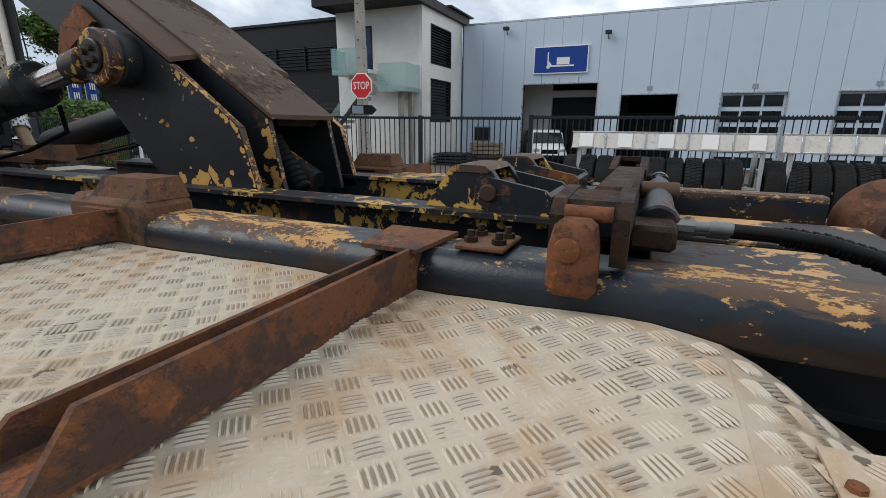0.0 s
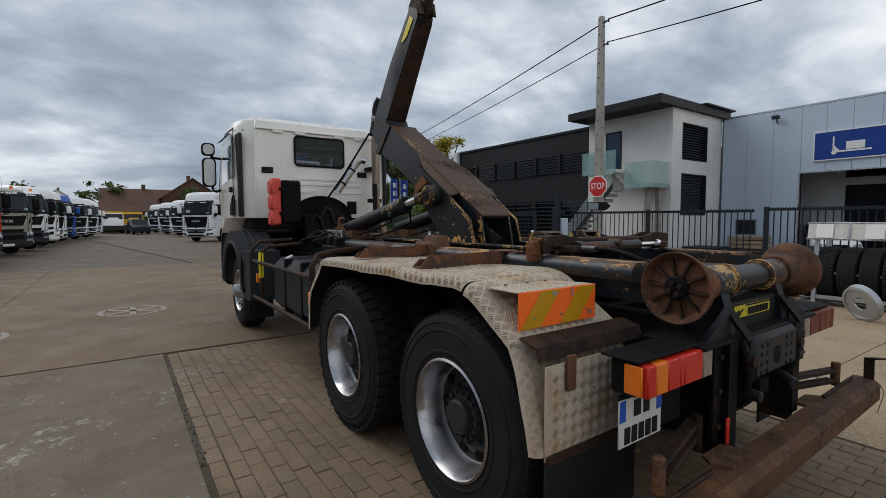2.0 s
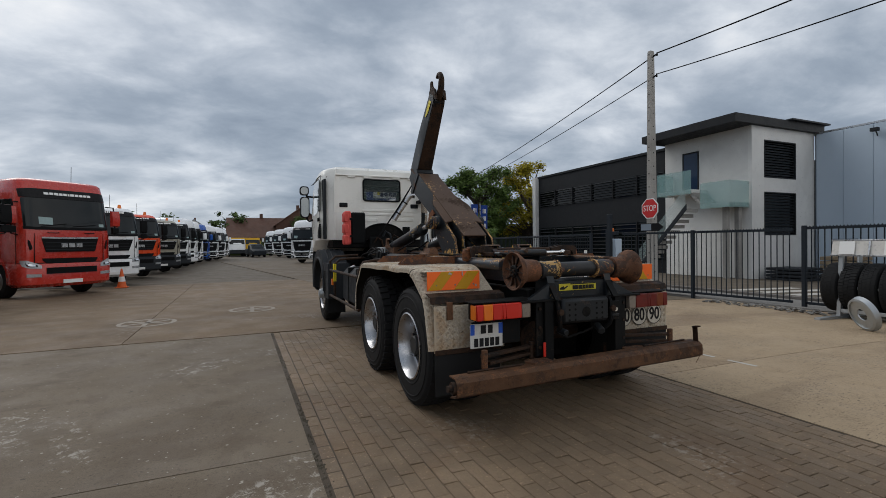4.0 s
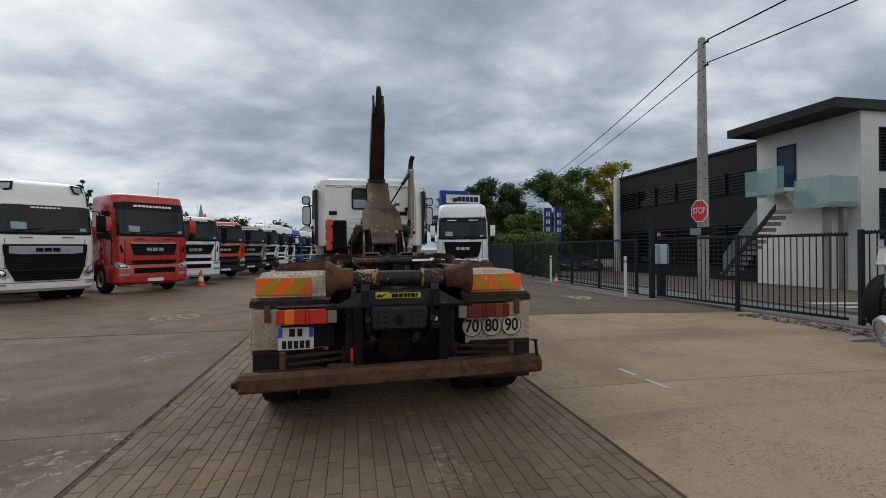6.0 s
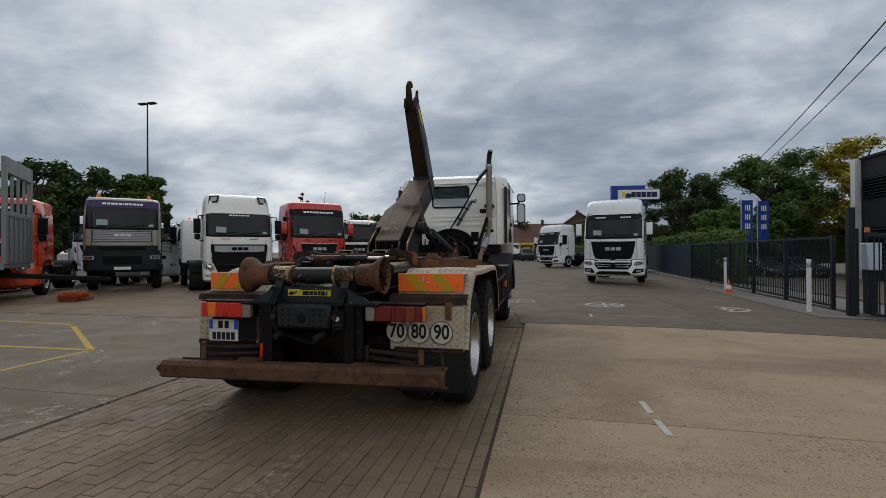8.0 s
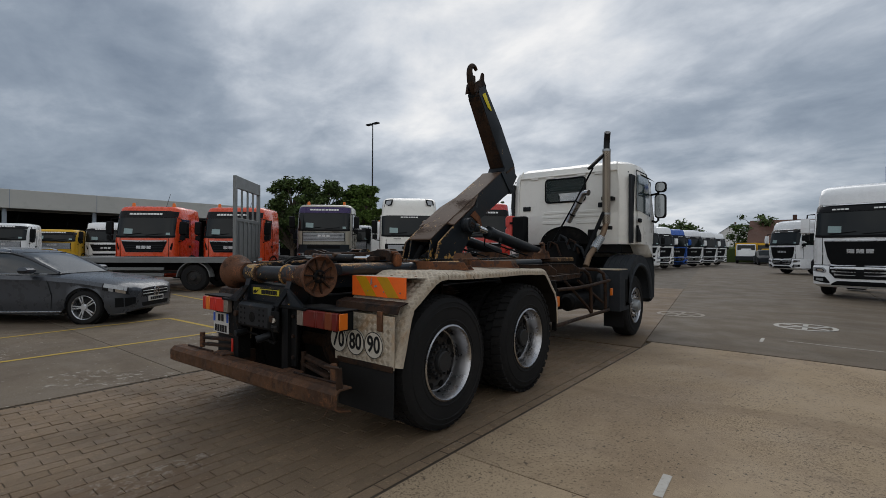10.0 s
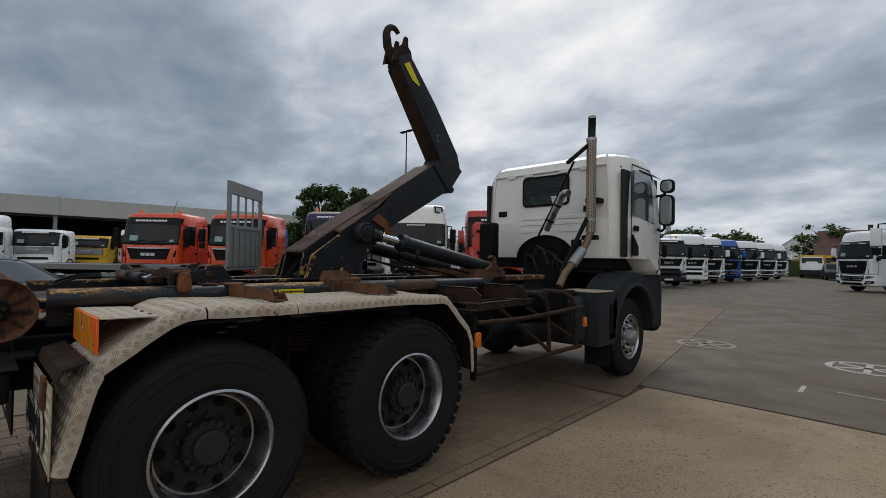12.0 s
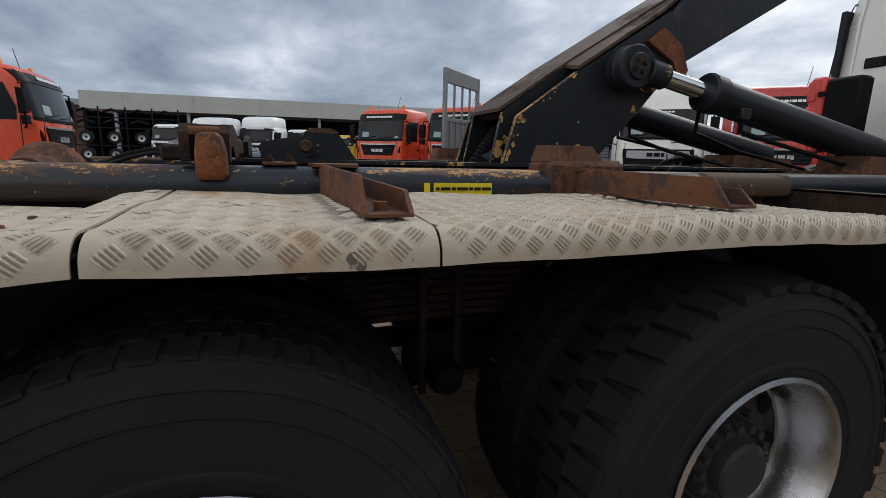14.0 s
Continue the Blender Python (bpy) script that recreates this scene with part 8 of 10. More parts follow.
T("guard_rail", Mesh().tube([(1.20, 3.12, 0.985), (1.20, 3.7, 0.972), (1.20, 4.2, 0.98), (1.20, 4.93, 1.012)], 0.022, 10).tube([(1.20, 3.10, 0.57), (1.20, 3.75, 0.58), (1.20, 4.9, 0.585)], 0.022, 10).tube([(1.165, 4.31, 0.56), (1.16, 4.28, 1.02), (1.155, 4.23, 1.12), (1.14, 4.10, 1.185), (1.10, 3.95, 1.20)], 0.024, 10).tube([(1.165, 4.86, 0.575), (1.165, 4.84, 1.0), (1.16, 4.77, 1.12), (1.10, 4.70, 1.17), (0.9, 4.65, 1.18)], 0.024, 10).tube([(1.12, 3.55, 1.06), (1.165, 4.15, 0.70), (1.165, 4.3, 0.60)], 0.018, 8).tube([(1.10, 4.0, 1.05), (1.165, 4.75, 0.70)], 0.018, 8), "rust_dark", "bent steel tube side guard")
T("hanging_hose", Mesh().tube([(0.62, 3.60, 0.98), (0.66, 3.58, 0.80), (0.70, 3.62, 0.68), (0.74, 3.74, 0.66), (0.76, 3.86, 0.76), (0.74, 3.9, 0.95)], 0.012, 8), "rubber", "black hose hanging in a loop")
T("guard_rail", Mesh().tube([(-1.20, 3.15, 1.03), (-1.20, 5.2, 1.03), (-1.18, 5.35, 1.03)], 0.022, 10).tube([(-1.20, 3.15, 0.59), (-1.20, 5.5, 0.59)], 0.022, 10).tube([(-1.19, 3.15, 0.59), (-1.19, 3.15, 1.12), (-1.12, 3.18, 1.22), (-0.95, 3.25, 1.24), (-0.64, 3.3, 1.26)], 0.026, 10).tube([(-1.19, 4.9, 0.59), (-1.19, 4.9, 1.14), (-1.1, 4.9, 1.22), (-0.7, 4.9, 1.24)], 0.022, 8).tube([(-1.19, 5.3, 0.59), (-1.19, 5.3, 1.18), (-1.1, 5.3, 1.26), (-0.7, 5.3, 1.28)], 0.022, 8), "rust_dark", "brown steel tube side guard")
T("yellow_strap", Mesh().box((-1.215, 4.88, 0.85), (-1.165, 4.92, 1.15), 0.006), "sticker_yellow", "yellow strap tied round the guard")


# ---------- parked vehicles ----------
def small_wheel(parent, x, y, k, r=0.5, w=0.3, rim="galv"):
    m = pose(x, y, r, 0, 90 * k, 0)
    h = part("wheel", Mesh().lathe([(0, 0.03), (0.07, 0.03), (0.1, 0.0), (0.11, -0.06)], None, 16), MAT["hub"], parent)
    h.matrix_basis = m
    part("tyre", Mesh().lathe([(r * 0.57, -0.01), (r * 0.75, 0.0), (r * 0.93, -0.012), (r, -0.05), (r, -w + 0.05), (r * 0.93, -w), (r * 0.57, -w)], None, 32, closed=True), MAT["rubber"], h)
    part("rim", Mesh().lathe([(r * 0.585, -0.012), (r * 0.56, 0.0), (r * 0.50, -0.06), (r * 0.40, -0.05), (r * 0.2, -0.03), (r * 0.2, -0.08), (r * 0.57, -0.09)], None, 28, closed=True), MAT[rim], h)
    return h


def cab_section(z, hw, yf, yb, r=0.22):
    """Rounded-front outline of a cab at height z; the front is at y = yf, the back at y = yb."""
    half = [(hw * 0.45, yf - 0.015), (hw - r, yf + r * 0.12), (hw - r * 0.58, yf + r * 0.33), (hw - r * 0.28, yf + r * 0.62), (hw - r * 0.08, yf + r * 1.05), (hw, yf + r * 1.6), (hw, yb - 0.06), (hw - 0.03, yb)]
    return [(-x, y, z) for x, y in reversed(half)] + [(x, y, z) for x, y in half]


def front_y(x, z, ws1, top):
    """Where the front of a cab lies at (x, z)."""
    z_ = [0.3, 0.42, 0.95, 1.03, 1.9, ws1 + 0.05, top - 0.12, top]
    yf = float(np.interp(z, z_, [0.10, 0.0, -0.02, 0.04, 0.03, 0.19, 0.30, 0.6]))
    hw = float(np.interp(z, z_, [1.13, 1.22, 1.235, 1.22, 1.22, 1.19, 1.16, 1.02]))
    r = 0.22
    return float(np.interp(abs(x), [hw * 0.45, hw - r, hw - r * 0.58, hw - r * 0.28, hw - r * 0.08, hw], [yf - 0.015, yf + r * 0.12, yf + r * 0.33, yf + r * 0.62, yf + r * 1.05, yf + r * 1.6]))


def tractor(m, paint_, label, style, top=3.05, group="parked trucks", beacons=False, band="gloss_black", bumper=None, high=None, detail=True, chassis=True, lamps=False, raised=0.0):
    """A parked tractor unit. Front at local y = 0, it looks along -y. style: a, r, b, c, d for the faces seen in the yard."""
    tr = thing("parked_truck", m, label, "truck", group)
    P, bp = MAT[paint_], MAT[bumper or paint_]
    B, G = MAT["black_plastic"], MAT["gloss_black"]
    ws0, ws1 = (2.07, 2.87) if style == "d" and high else (2.08, 2.95) if style == "r" else (1.98, min(top - 0.34, 2.74))
    hw = 1.22

    def plate(name, knots, mat, lift=0.012, label="", split=False):
        """A shell on the cab's front between a lower and an upper line; knots are (x, z below, z above)."""
        kx = [k[0] for k in knots]
        xs = sorted(set(kx + [x for x in (-1.19, -1.15, -1.08, -1.0, -0.8, -0.54, 0.54, 0.8, 1.0, 1.08, 1.15, 1.19) if kx[0] < x < kx[-1]]))
        rows = []
        for x in xs:
            lo, hi = float(np.interp(x, kx, [k[1] for k in knots])), float(np.interp(x, kx, [k[2] for k in knots]))
            rows.append([(x, front_y(x, lo + (hi - lo) * f, ws1, top) - lift, lo + (hi - lo) * f) for f in (0.0, 0.5, 1.0)])
        return part(name, Mesh().sheet(rows, (0, 0.03 + lift, 0)), mat, tr, label)

    def twin(name, knots, mat, lift=0.012):
        plate(name, knots, mat, lift)
        plate(name, [(-x, a_, b_) for x, a_, b_ in reversed(knots)], mat, lift)
        if name == "headlamp":
            cx, cz = sum(k_[0] for k_ in knots) / len(knots), sum(k_[1] + k_[2] for k_ in knots) / len(knots) / 2
            for nm, f_, mt, up_ in (("reflector_well", 0.60, G, 0.004), ("lens", 0.40, MAT["chrome"], 0.008)):
                small = [(cx + (x - cx) * f_, cz + (a_ - cz) * f_, cz + (b_ - cz) * f_) for x, a_, b_ in knots]
                plate(nm, small, mt, lift + up_)
                plate(nm, [(-x, a_, b_) for x, a_, b_ in reversed(small)], mt, lift + up_)

    def badge(z, h, w=0.16):
        for i in (-1, 0, 1):
            plate("badge", [(i * w * 1.25 - w / 2, z, z + h), (i * w * 1.25 + w / 2, z, z + h)], MAT["silver"], 0.04)

    body = Mesh().loft([cab_section(1.0, hw, 0.06, 2.15), cab_section(1.9, hw, 0.03, 2.2), cab_section(ws1 + 0.05, hw - 0.03, 0.19, 2.2), cab_section(top - 0.12, hw - 0.06, 0.30, 2.18), cab_section(top - 0.05, hw - 0.10, 0.38, 2.16), cab_section(top - 0.012, hw - 0.18, 0.50, 2.12), cab_section(top, hw - 0.30, 0.66, 2.05)])
    part("cab", body, P, tr)
    if high:
        part("roof_fairing", Mesh().loft([cab_section(top - 0.10, hw - 0.07, 0.29, 2.16), cab_section(top + (high - top) * 0.30, hw - 0.08, 0.34, 2.16), cab_section(top + (high - top) * 0.70, hw - 0.10, 0.46, 2.15), cab_section(high - 0.09, hw - 0.14, 0.62, 2.12), cab_section(high - 0.025, hw - 0.24, 0.82, 2.08), cab_section(high, hw - 0.38, 1.05, 2.0)]), P, tr)
        if lamps:
            for k in (-1, 1):
                q = [(0.66, 0.46, high - 0.10), (1.0, 0.56, high - 0.13), (0.72, 0.33, high - 0.36), (1.04, 0.45, high - 0.44)]
                mid_ = Vector((sum(p[0] for p in q) / 4, sum(p[1] for p in q) / 4, sum(p[2] for p in q) / 4))
                back_ = [(0.8, 0.85, high - 0.2), (1.0, 0.85, high - 0.4)]
                rl = part("roof_lamp", Mesh().hull([(k * p[0], p[1], p[2]) for p in q + back_]), G, tr, "dark roof lamp housing")
                part("lens", Mesh().hull([(k * p.x, p.y + dy, p.z) for p in (mid_.lerp(Vector(p_), 0.62) for p_ in q) for dy in (-0.022, 0.02)]), MAT["headlamp"], rl)
        else:
            part("roof_strip", Mesh().box((-0.62, 0.50, high - 0.20), (0.62, 0.62, high - 0.165), 0.008), B, tr)
    part("bumper", Mesh().loft([cab_section(0.33, 1.13, 0.10, 0.9), cab_section(0.42, 1.22, 0.0, 0.95), cab_section(0.95, 1.235, -0.02, 0.95), cab_section(1.02, 1.22, 0.02, 0.9)]), bp, tr)
    plate("windscreen", [(-1.13, ws0 + 0.03, ws1 - 0.02), (-0.9, ws0, ws1 + 0.01), (0.9, ws0, ws1 + 0.01), (1.13, ws0 + 0.03, ws1 - 0.02)], MAT["glass"], 0.012, "dark windscreen")
    vt = min(ws1 + 0.27, top - 0.07)
    if style == "d":
        bars([0.10, 0.08, 0.09, 0.07, 0.08, 0.08, 0.09], 0.045, 0.018, MAT["sign_white"], pose(0, front_y(0, ws1 - 0.06, ws1, top) - 0.02, ws1 - 0.06, -16), tr)
    else:
        plate("sun_visor", [(-1.15, ws1 + 0.0, vt - 0.03), (-0.9, ws1 + 0.0, vt), (0.9, ws1 + 0.0, vt), (1.15, ws1 + 0.0, vt - 0.03)], MAT[band], 0.035, "dark band with white lettering")
        zb = (ws1 + vt) / 2
        if style == "b":
            for x in (-0.5, 0.5):
                bars([0.10, 0.09, 0.08, 0.09], 0.05, 0.018, MAT["sign_white"], pose(x, front_y(x, zb - 0.06, ws1, top) - 0.045, zb - 0.06, -20), tr)
            plate("visor_arc", [(-1.0, vt - 0.015, vt + 0.015), (-0.6, vt - 0.055, vt - 0.02), (0.6, vt - 0.055, vt - 0.02), (1.0, vt - 0.015, vt + 0.015)], P, 0.05)
        else:
            bars([0.12, 0.10, 0.11, 0.09, 0.10, 0.04, 0.11, 0.09, 0.1, 0.08, 0.1], 0.075, 0.022, MAT["sign_white"], pose(0, front_y(0, zb, ws1, top) - 0.045, zb, -20), tr)
    plate("cowl", [(-1.14, ws0 - 0.05, ws0 + 0.03), (-0.9, ws0 - 0.07, ws0 + 0.01), (0.9, ws0 - 0.07, ws0 + 0.01), (1.14, ws0 - 0.05, ws0 + 0.03)], B, 0.016, "black strip below the windscreen")
    plate("shut_line", [(-1.21, 1.025, 1.045), (1.21, 1.025, 1.045)], B, 0.006)
    for k in (-1, 1):
        a_, b_ = sorted((k * 0.925, k * 0.94))
        plate("shut_line", [(a_, 1.05, 1.90), (b_, 1.05, 1.90)], B, 0.006)
        a_, b_ = sorted((k * 1.12, k * 1.19))
        plate("deflector", [(a_, 1.12, 1.88), (b_, 1.16, 1.86)], P, 0.03)
        part("grab_handle", Mesh().tube([(k * 0.35, 0.0, 1.93), (k * 0.35, -0.04, 1.92), (k * 0.62, -0.04, 1.92), (k * 0.62, 0.0, 1.93)], 0.012, 6), B, tr)
    part("wiper", Mesh().bar((-0.75, -0.01, ws0 + 0.04), (-0.1, 0.015, ws0 + 0.12), 0.02, 0.02), B, tr)
    part("wiper", Mesh().bar((0.05, -0.01, ws0 + 0.04), (0.7, 0.015, ws0 + 0.1), 0.02, 0.02), B, tr)
    plate("paper_card", [(-0.80, ws0 + 0.10, ws0 + 0.31), (-0.46, ws0 + 0.08, ws0 + 0.29)], MAT["card"], 0.018, "pale printed card behind the windscreen")
    plate("paper_card", [(0.82, ws0 + 0.05, ws0 + 0.14), (0.97, ws0 + 0.05, ws0 + 0.14)], MAT["card"], 0.018)
    if style in "ar":      # black grille with a bright line on top
        gt, gb, w0, w1 = (1.77, 1.34, 0.86, 0.70) if style == "a" else (1.76, 1.36, 0.76, 0.66)
        plate("grille", [(-w0, gt - 0.03, gt), (-w1, gb, gt), (w1, gb, gt), (w0, gt - 0.03, gt)], B, 0.02)
        plate("grille_trim", [(-w0, gt, gt + 0.045), (-0.3, gt - 0.015, gt + 0.035), (0.3, gt - 0.015, gt + 0.035), (w0, gt, gt + 0.045)], MAT["silver"], 0.035)
        for i in range(3):
            z = gb + 0.06 + i * 0.1
            plate("grille_bar", [(-w1 - 0.02, z, z + 0.02), (w1 + 0.02, z, z + 0.02)], MAT["grey_plastic"], 0.03)
        badge(gb + 0.13, 0.12)
        twin("air_slot", [(0.98, 1.45, 1.50), (1.03, 1.42, 1.68), (1.07, 1.60, 1.72)], B)
        plate("lower_grille", [(-0.74, 1.12, 1.17), (-0.64, 1.02, 1.17), (0.64, 1.02, 1.17), (0.74, 1.12, 1.17)], B, 0.02)
        plate("lower_grille", [(-0.68, 0.72, 0.90), (0.68, 0.72, 0.90)], B, 0.02)
        twin("headlamp", [(0.80, 0.88, 0.98), (1.10, 0.90, 1.12), (1.19, 0.95, 1.12)], MAT["headlamp"], 0.02)
        twin("fog_lamp", [(0.80, 0.63, 0.72), (1.12, 0.64, 0.73)], MAT["headlamp"], 0.015)
    elif style == "b":    # deep black grille above bright bars
        plate("grille", [(-0.88, 1.74, 1.80), (-0.80, 1.30, 1.80), (-0.70, 1.05, 1.80), (0.70, 1.05, 1.80), (0.80, 1.30, 1.80), (0.88, 1.74, 1.80)], B, 0.03)
        plate("grille", [(-0.74, 0.80, 1.05), (-0.6, 0.62, 1.05), (0.6, 0.62, 1.05), (0.74, 0.80, 1.05)], B, 0.022)
        plate("grille_trim", [(-0.86, 1.795, 1.825), (0, 1.785, 1.815), (0.86, 1.795, 1.825)], MAT["silver"], 0.04)
        for z, w_ in ((1.03, 0.72), (0.93, 0.72), (0.83, 0.68), (0.73, 0.62)):
            twin("grille_bar", [(0.1, z - 0.012, z + 0.008), (w_ - 0.2, z - 0.012, z + 0.012), (w_, z - 0.02, z + 0.04)], MAT["silver"], 0.036)
        badge(1.42, 0.13, 0.18)
        twin("headlamp", [(0.82, 0.80, 0.88), (0.9, 0.78, 0.96), (1.19, 0.84, 0.96)], MAT["headlamp"], 0.02)
        twin("lamp_frame", [(0.74, 0.46, 0.50), (0.86, 0.46, 0.66), (1.18, 0.52, 0.66)], B, 0.014)
        twin("fog_lamp", [(0.90, 0.52, 0.60), (1.1, 0.54, 0.61)], MAT["headlamp"], 0.03)
        plate("lower_grille", [(-0.70, 0.40, 0.44), (-0.55, 0.40, 0.54), (0.55, 0.40, 0.54), (0.70, 0.40, 0.44)], B, 0.02)
        twin("corner_crease", [(0.93, 1.36, 1.42), (1.06, 1.40, 1.80), (1.08, 1.6, 1.80)], P, 0.016)
    elif style == "c":    # older square face, ribbed grille over a dark bumper
        plate("lower_face", [(-1.19, 1.0, 1.32), (1.19, 1.0, 1.32)], bp, 0.02)
        plate("grille", [(-0.92, 1.46, 1.86), (0.92, 1.46, 1.86)], MAT["grey_plastic"], 0.012)
        for i in range(6):
            plate("grille_bar", [(-0.9, 1.48 + i * 0.062, 1.525 + i * 0.062), (0.9, 1.48 + i * 0.062, 1.525 + i * 0.062)], MAT["silver_cab"], 0.03)
        badge(1.66, 0.09, 0.15)
        plate("lower_grille", [(-0.72, 1.14, 1.28), (0.72, 1.14, 1.28)], B, 0.035)
        plate("lower_grille", [(-0.6, 0.62, 0.92), (0.6, 0.62, 0.92)], B, 0.02)
        twin("headlamp", [(0.86, 0.80, 0.94), (1.18, 0.80, 0.94)], MAT["headlamp"], 0.02)
    else:                 # wide face with one tall black grille
        plate("grille", [(-0.98, 1.56, 1.72), (-0.90, 1.02, 1.72), (-0.74, 0.66, 1.72), (0.74, 0.66, 1.72), (0.90, 1.02, 1.72), (0.98, 1.56, 1.72)], B, 0.06)
        plate("grille_trim", [(-0.86, 1.46, 1.67), (-0.6, 1.43, 1.67), (0.6, 1.43, 1.67), (0.86, 1.46, 1.67)], MAT["silver_cab"], 0.085)
        for i in range(8):
            z = 0.70 + i * 0.085
            plate("grille_bar", [(-0.76 - i * 0.014, z, z + 0.022), (0.76 + i * 0.014, z, z + 0.022)], MAT["gloss_black"], 0.075)
        for i in (-1, 0, 1):
            plate("badge", [(i * 0.2 - 0.085, 1.50, 1.61), (i * 0.2 + 0.085, 1.50, 1.61)], B, 0.10)
        plate("bumper_line", [(-1.2, 0.60, 0.615), (1.2, 0.60, 0.615)], B, 0.008)
        twin("headlamp", [(0.86, 0.78, 0.92), (0.98, 0.72, 1.06), (1.21, 0.84, 1.10)], MAT["headlamp"], 0.02)
        twin("fog_lamp", [(0.92, 0.52, 0.58), (1.15, 0.53, 0.60)], MAT["headlamp"], 0.015)
        twin("corner_crease", [(0.98, 1.2, 1.24), (1.08, 1.2, 1.68), (1.12, 1.3, 1.66)], P, 0.02)
    plate("number_plate", [(-0.26, 0.42, 0.53), (0.26, 0.42, 0.53)], MAT["sign_white"] if style not in "b" else B, 0.035)
    for k in (-1, 1):
        dw = [(0.42, ws0 - 0.06), (1.15, ws0 - 0.06), (1.2, ws1 - 0.05), (0.58, ws1 - 0.05), (0.40, ws0 + 0.2)]
        part("door_window", Mesh().prism(dw, "x", *sorted((k * (hw - 0.05), k * (hw + 0.004)))), MAT["glass"], tr)
        mp = P if style == "r" or style == "b" else B
        mir = part("mirror", Mesh().hull([(k * x, y, z) for x in (1.30, 1.53) for y, z in ((0.14, ws0 + 0.1), (0.26, ws0 + 0.06), (0.16, ws0 + 0.58), (0.27, ws0 + 0.6), (0.12, ws0 + 0.3))]), mp, tr)
        part("mirror", Mesh().hull([(k * x, y, z) for x in (1.31, 1.50) for y, z in ((0.14, ws0 - 0.14), (0.24, ws0 - 0.16), (0.14, ws0 + 0.03), (0.25, ws0 + 0.04))]), B, tr)
        part("mirror_arm", Mesh().tube([(k * 1.18, 0.32, ws0 + 0.72), (k * 1.36, 0.2, ws0 + 0.7), (k * 1.4, 0.2, ws0 + 0.3), (k * 1.4, 0.2, ws0 - 0.18), (k * 1.2, 0.3, ws0 - 0.22)], 0.022, 7), B, tr)
        part("door_seam", Mesh().tube([(k * (hw + 0.002), 1.35, 1.0), (k * (hw + 0.002), 1.35, 2.0), (k * (hw - 0.02), 1.3, ws1)], 0.008, 5), B, tr)
        part("door_seam", Mesh().tube([(k * (hw + 0.002), 0.38, 1.0), (k * (hw + 0.002), 0.36, 2.0)], 0.008, 5), B, tr)
        part("door_handle", Mesh().box((k * hw - 0.015, 1.15, 1.52), (k * hw + 0.015, 1.3, 1.62), 0.006), B, tr)
        arch_ = [(1.42 + 0.66 * math.cos(a), 0.55 + 0.66 * math.sin(a)) for a in np.linspace(0.1, math.pi - 0.1, 13)]
        arch_ += [(1.42 + 0.58 * math.cos(a), 0.55 + 0.58 * math.sin(a)) for a in np.linspace(math.pi - 0.1, 0.1, 13)]
        part("mudguard", Mesh().prism(arch_, "x", *sorted((k * 0.85, k * 1.235))), B if bumper or style in "ac" else P, tr)
        part("step", Mesh().box((k * 1.05 - 0.16, 0.25, 0.38), (k * 1.05 + 0.16, 0.85, 0.95), 0.03), bp, tr)
        small_wheel(tr, k * 1.2, 1.42, k)
        if chassis:
            part("side_panel", Mesh().box((k * 1.0 - 0.2, 2.15, 0.4), (k * 1.0 + 0.2, 3.5, 0.98), 0.05), B, tr)
            part("rear_guard", Mesh().prism([(4.9 + 0.64 * math.cos(a), 0.5 + 0.64 * math.sin(a)) for a in np.linspace(0.3, math.pi - 0.3, 9)] + [(4.9 + 0.6 * math.cos(a), 0.5 + 0.6 * math.sin(a)) for a in np.linspace(math.pi - 0.3, 0.3, 9)], "x", *sorted((k * 0.62, k * 1.22))), B, tr)
            small_wheel(tr, k * 1.2, 4.9, k, w=0.6)
            part("chassis_rail", Mesh().box((k * 0.42 - 0.04, 1.5, 0.75), (k * 0.42 + 0.04, 5.8, 1.0), 0.01), MAT["frame_black"], tr)
        if beacons:
            part("beacon", Mesh().cyl((k * 0.8, 0.75, top - 0.02), (k * 0.8, 0.75, top + 0.15), 0.075, 0.055, 14, c=0.015), MAT["amber"], tr, "amber beacon")
    if detail:
        part("aerial", Mesh().cyl((0.45, 0.8, top - 0.05), (0.55, 0.95, top + 0.55), 0.008, n=5), B, tr)
    if raised:
        for ch in tr.children:
            if not ch.name.startswith(("wheel", "chassis", "rear_guard", "side_panel")):
                ch.location.z += raised
    return tr


# row of trucks along the yard
tractor(pose(-9.28, 12.02, 0, 0, 0, 43), "white_cab", "cream-white tractor unit with high roof and wide black grille", "d", 3.0, high=3.68, lamps=True)
tractor(pose(-7.34, 14.57, 0, 0, 0, 44), "red", "dark red tractor unit with black grille and visor band", "r", 3.54, band="gloss_black")
tractor(pose(-7.2, 18.5, 0, 0, 0, 42), "white", "white truck with black visor band and beacons", "a", 3.05, beacons=True, bumper="white")
tractor(pose(-7.0, 22.7, 0, 0, 0, 42), "orange", "orange truck with dark grey bumper and beacons", "a", 3.05, beacons=True, bumper="grey_plastic")
tractor(pose(-6.6, 27, 0, 0, 0, 42), "grey_cab", "pale grey truck with dark bumper and beacons", "a", 3.0, beacons=True, bumper="grey_plastic")
tractor(pose(-6.4, 31, 0, 0, 0, 42), "white", "white truck with black grille", "a", 3.1, beacons=True, bumper="grey_plastic")
tractor(pose(-6.3, 35.4, 0, 0, 0, 42), "white", "white truck with black grille and high roof", "a", 3.05, high=3.6)
tractor(pose(-6.2, 39.6, 0, 0, 0, 44), "white", "white truck with deep black grille and high roof", "b", 3.1, high=3.6)
tractor(pose(-5.9, 43.6, 0, 0, 0, 46), "blue", "blue truck with black grille", "b", 3.1, high=3.55)
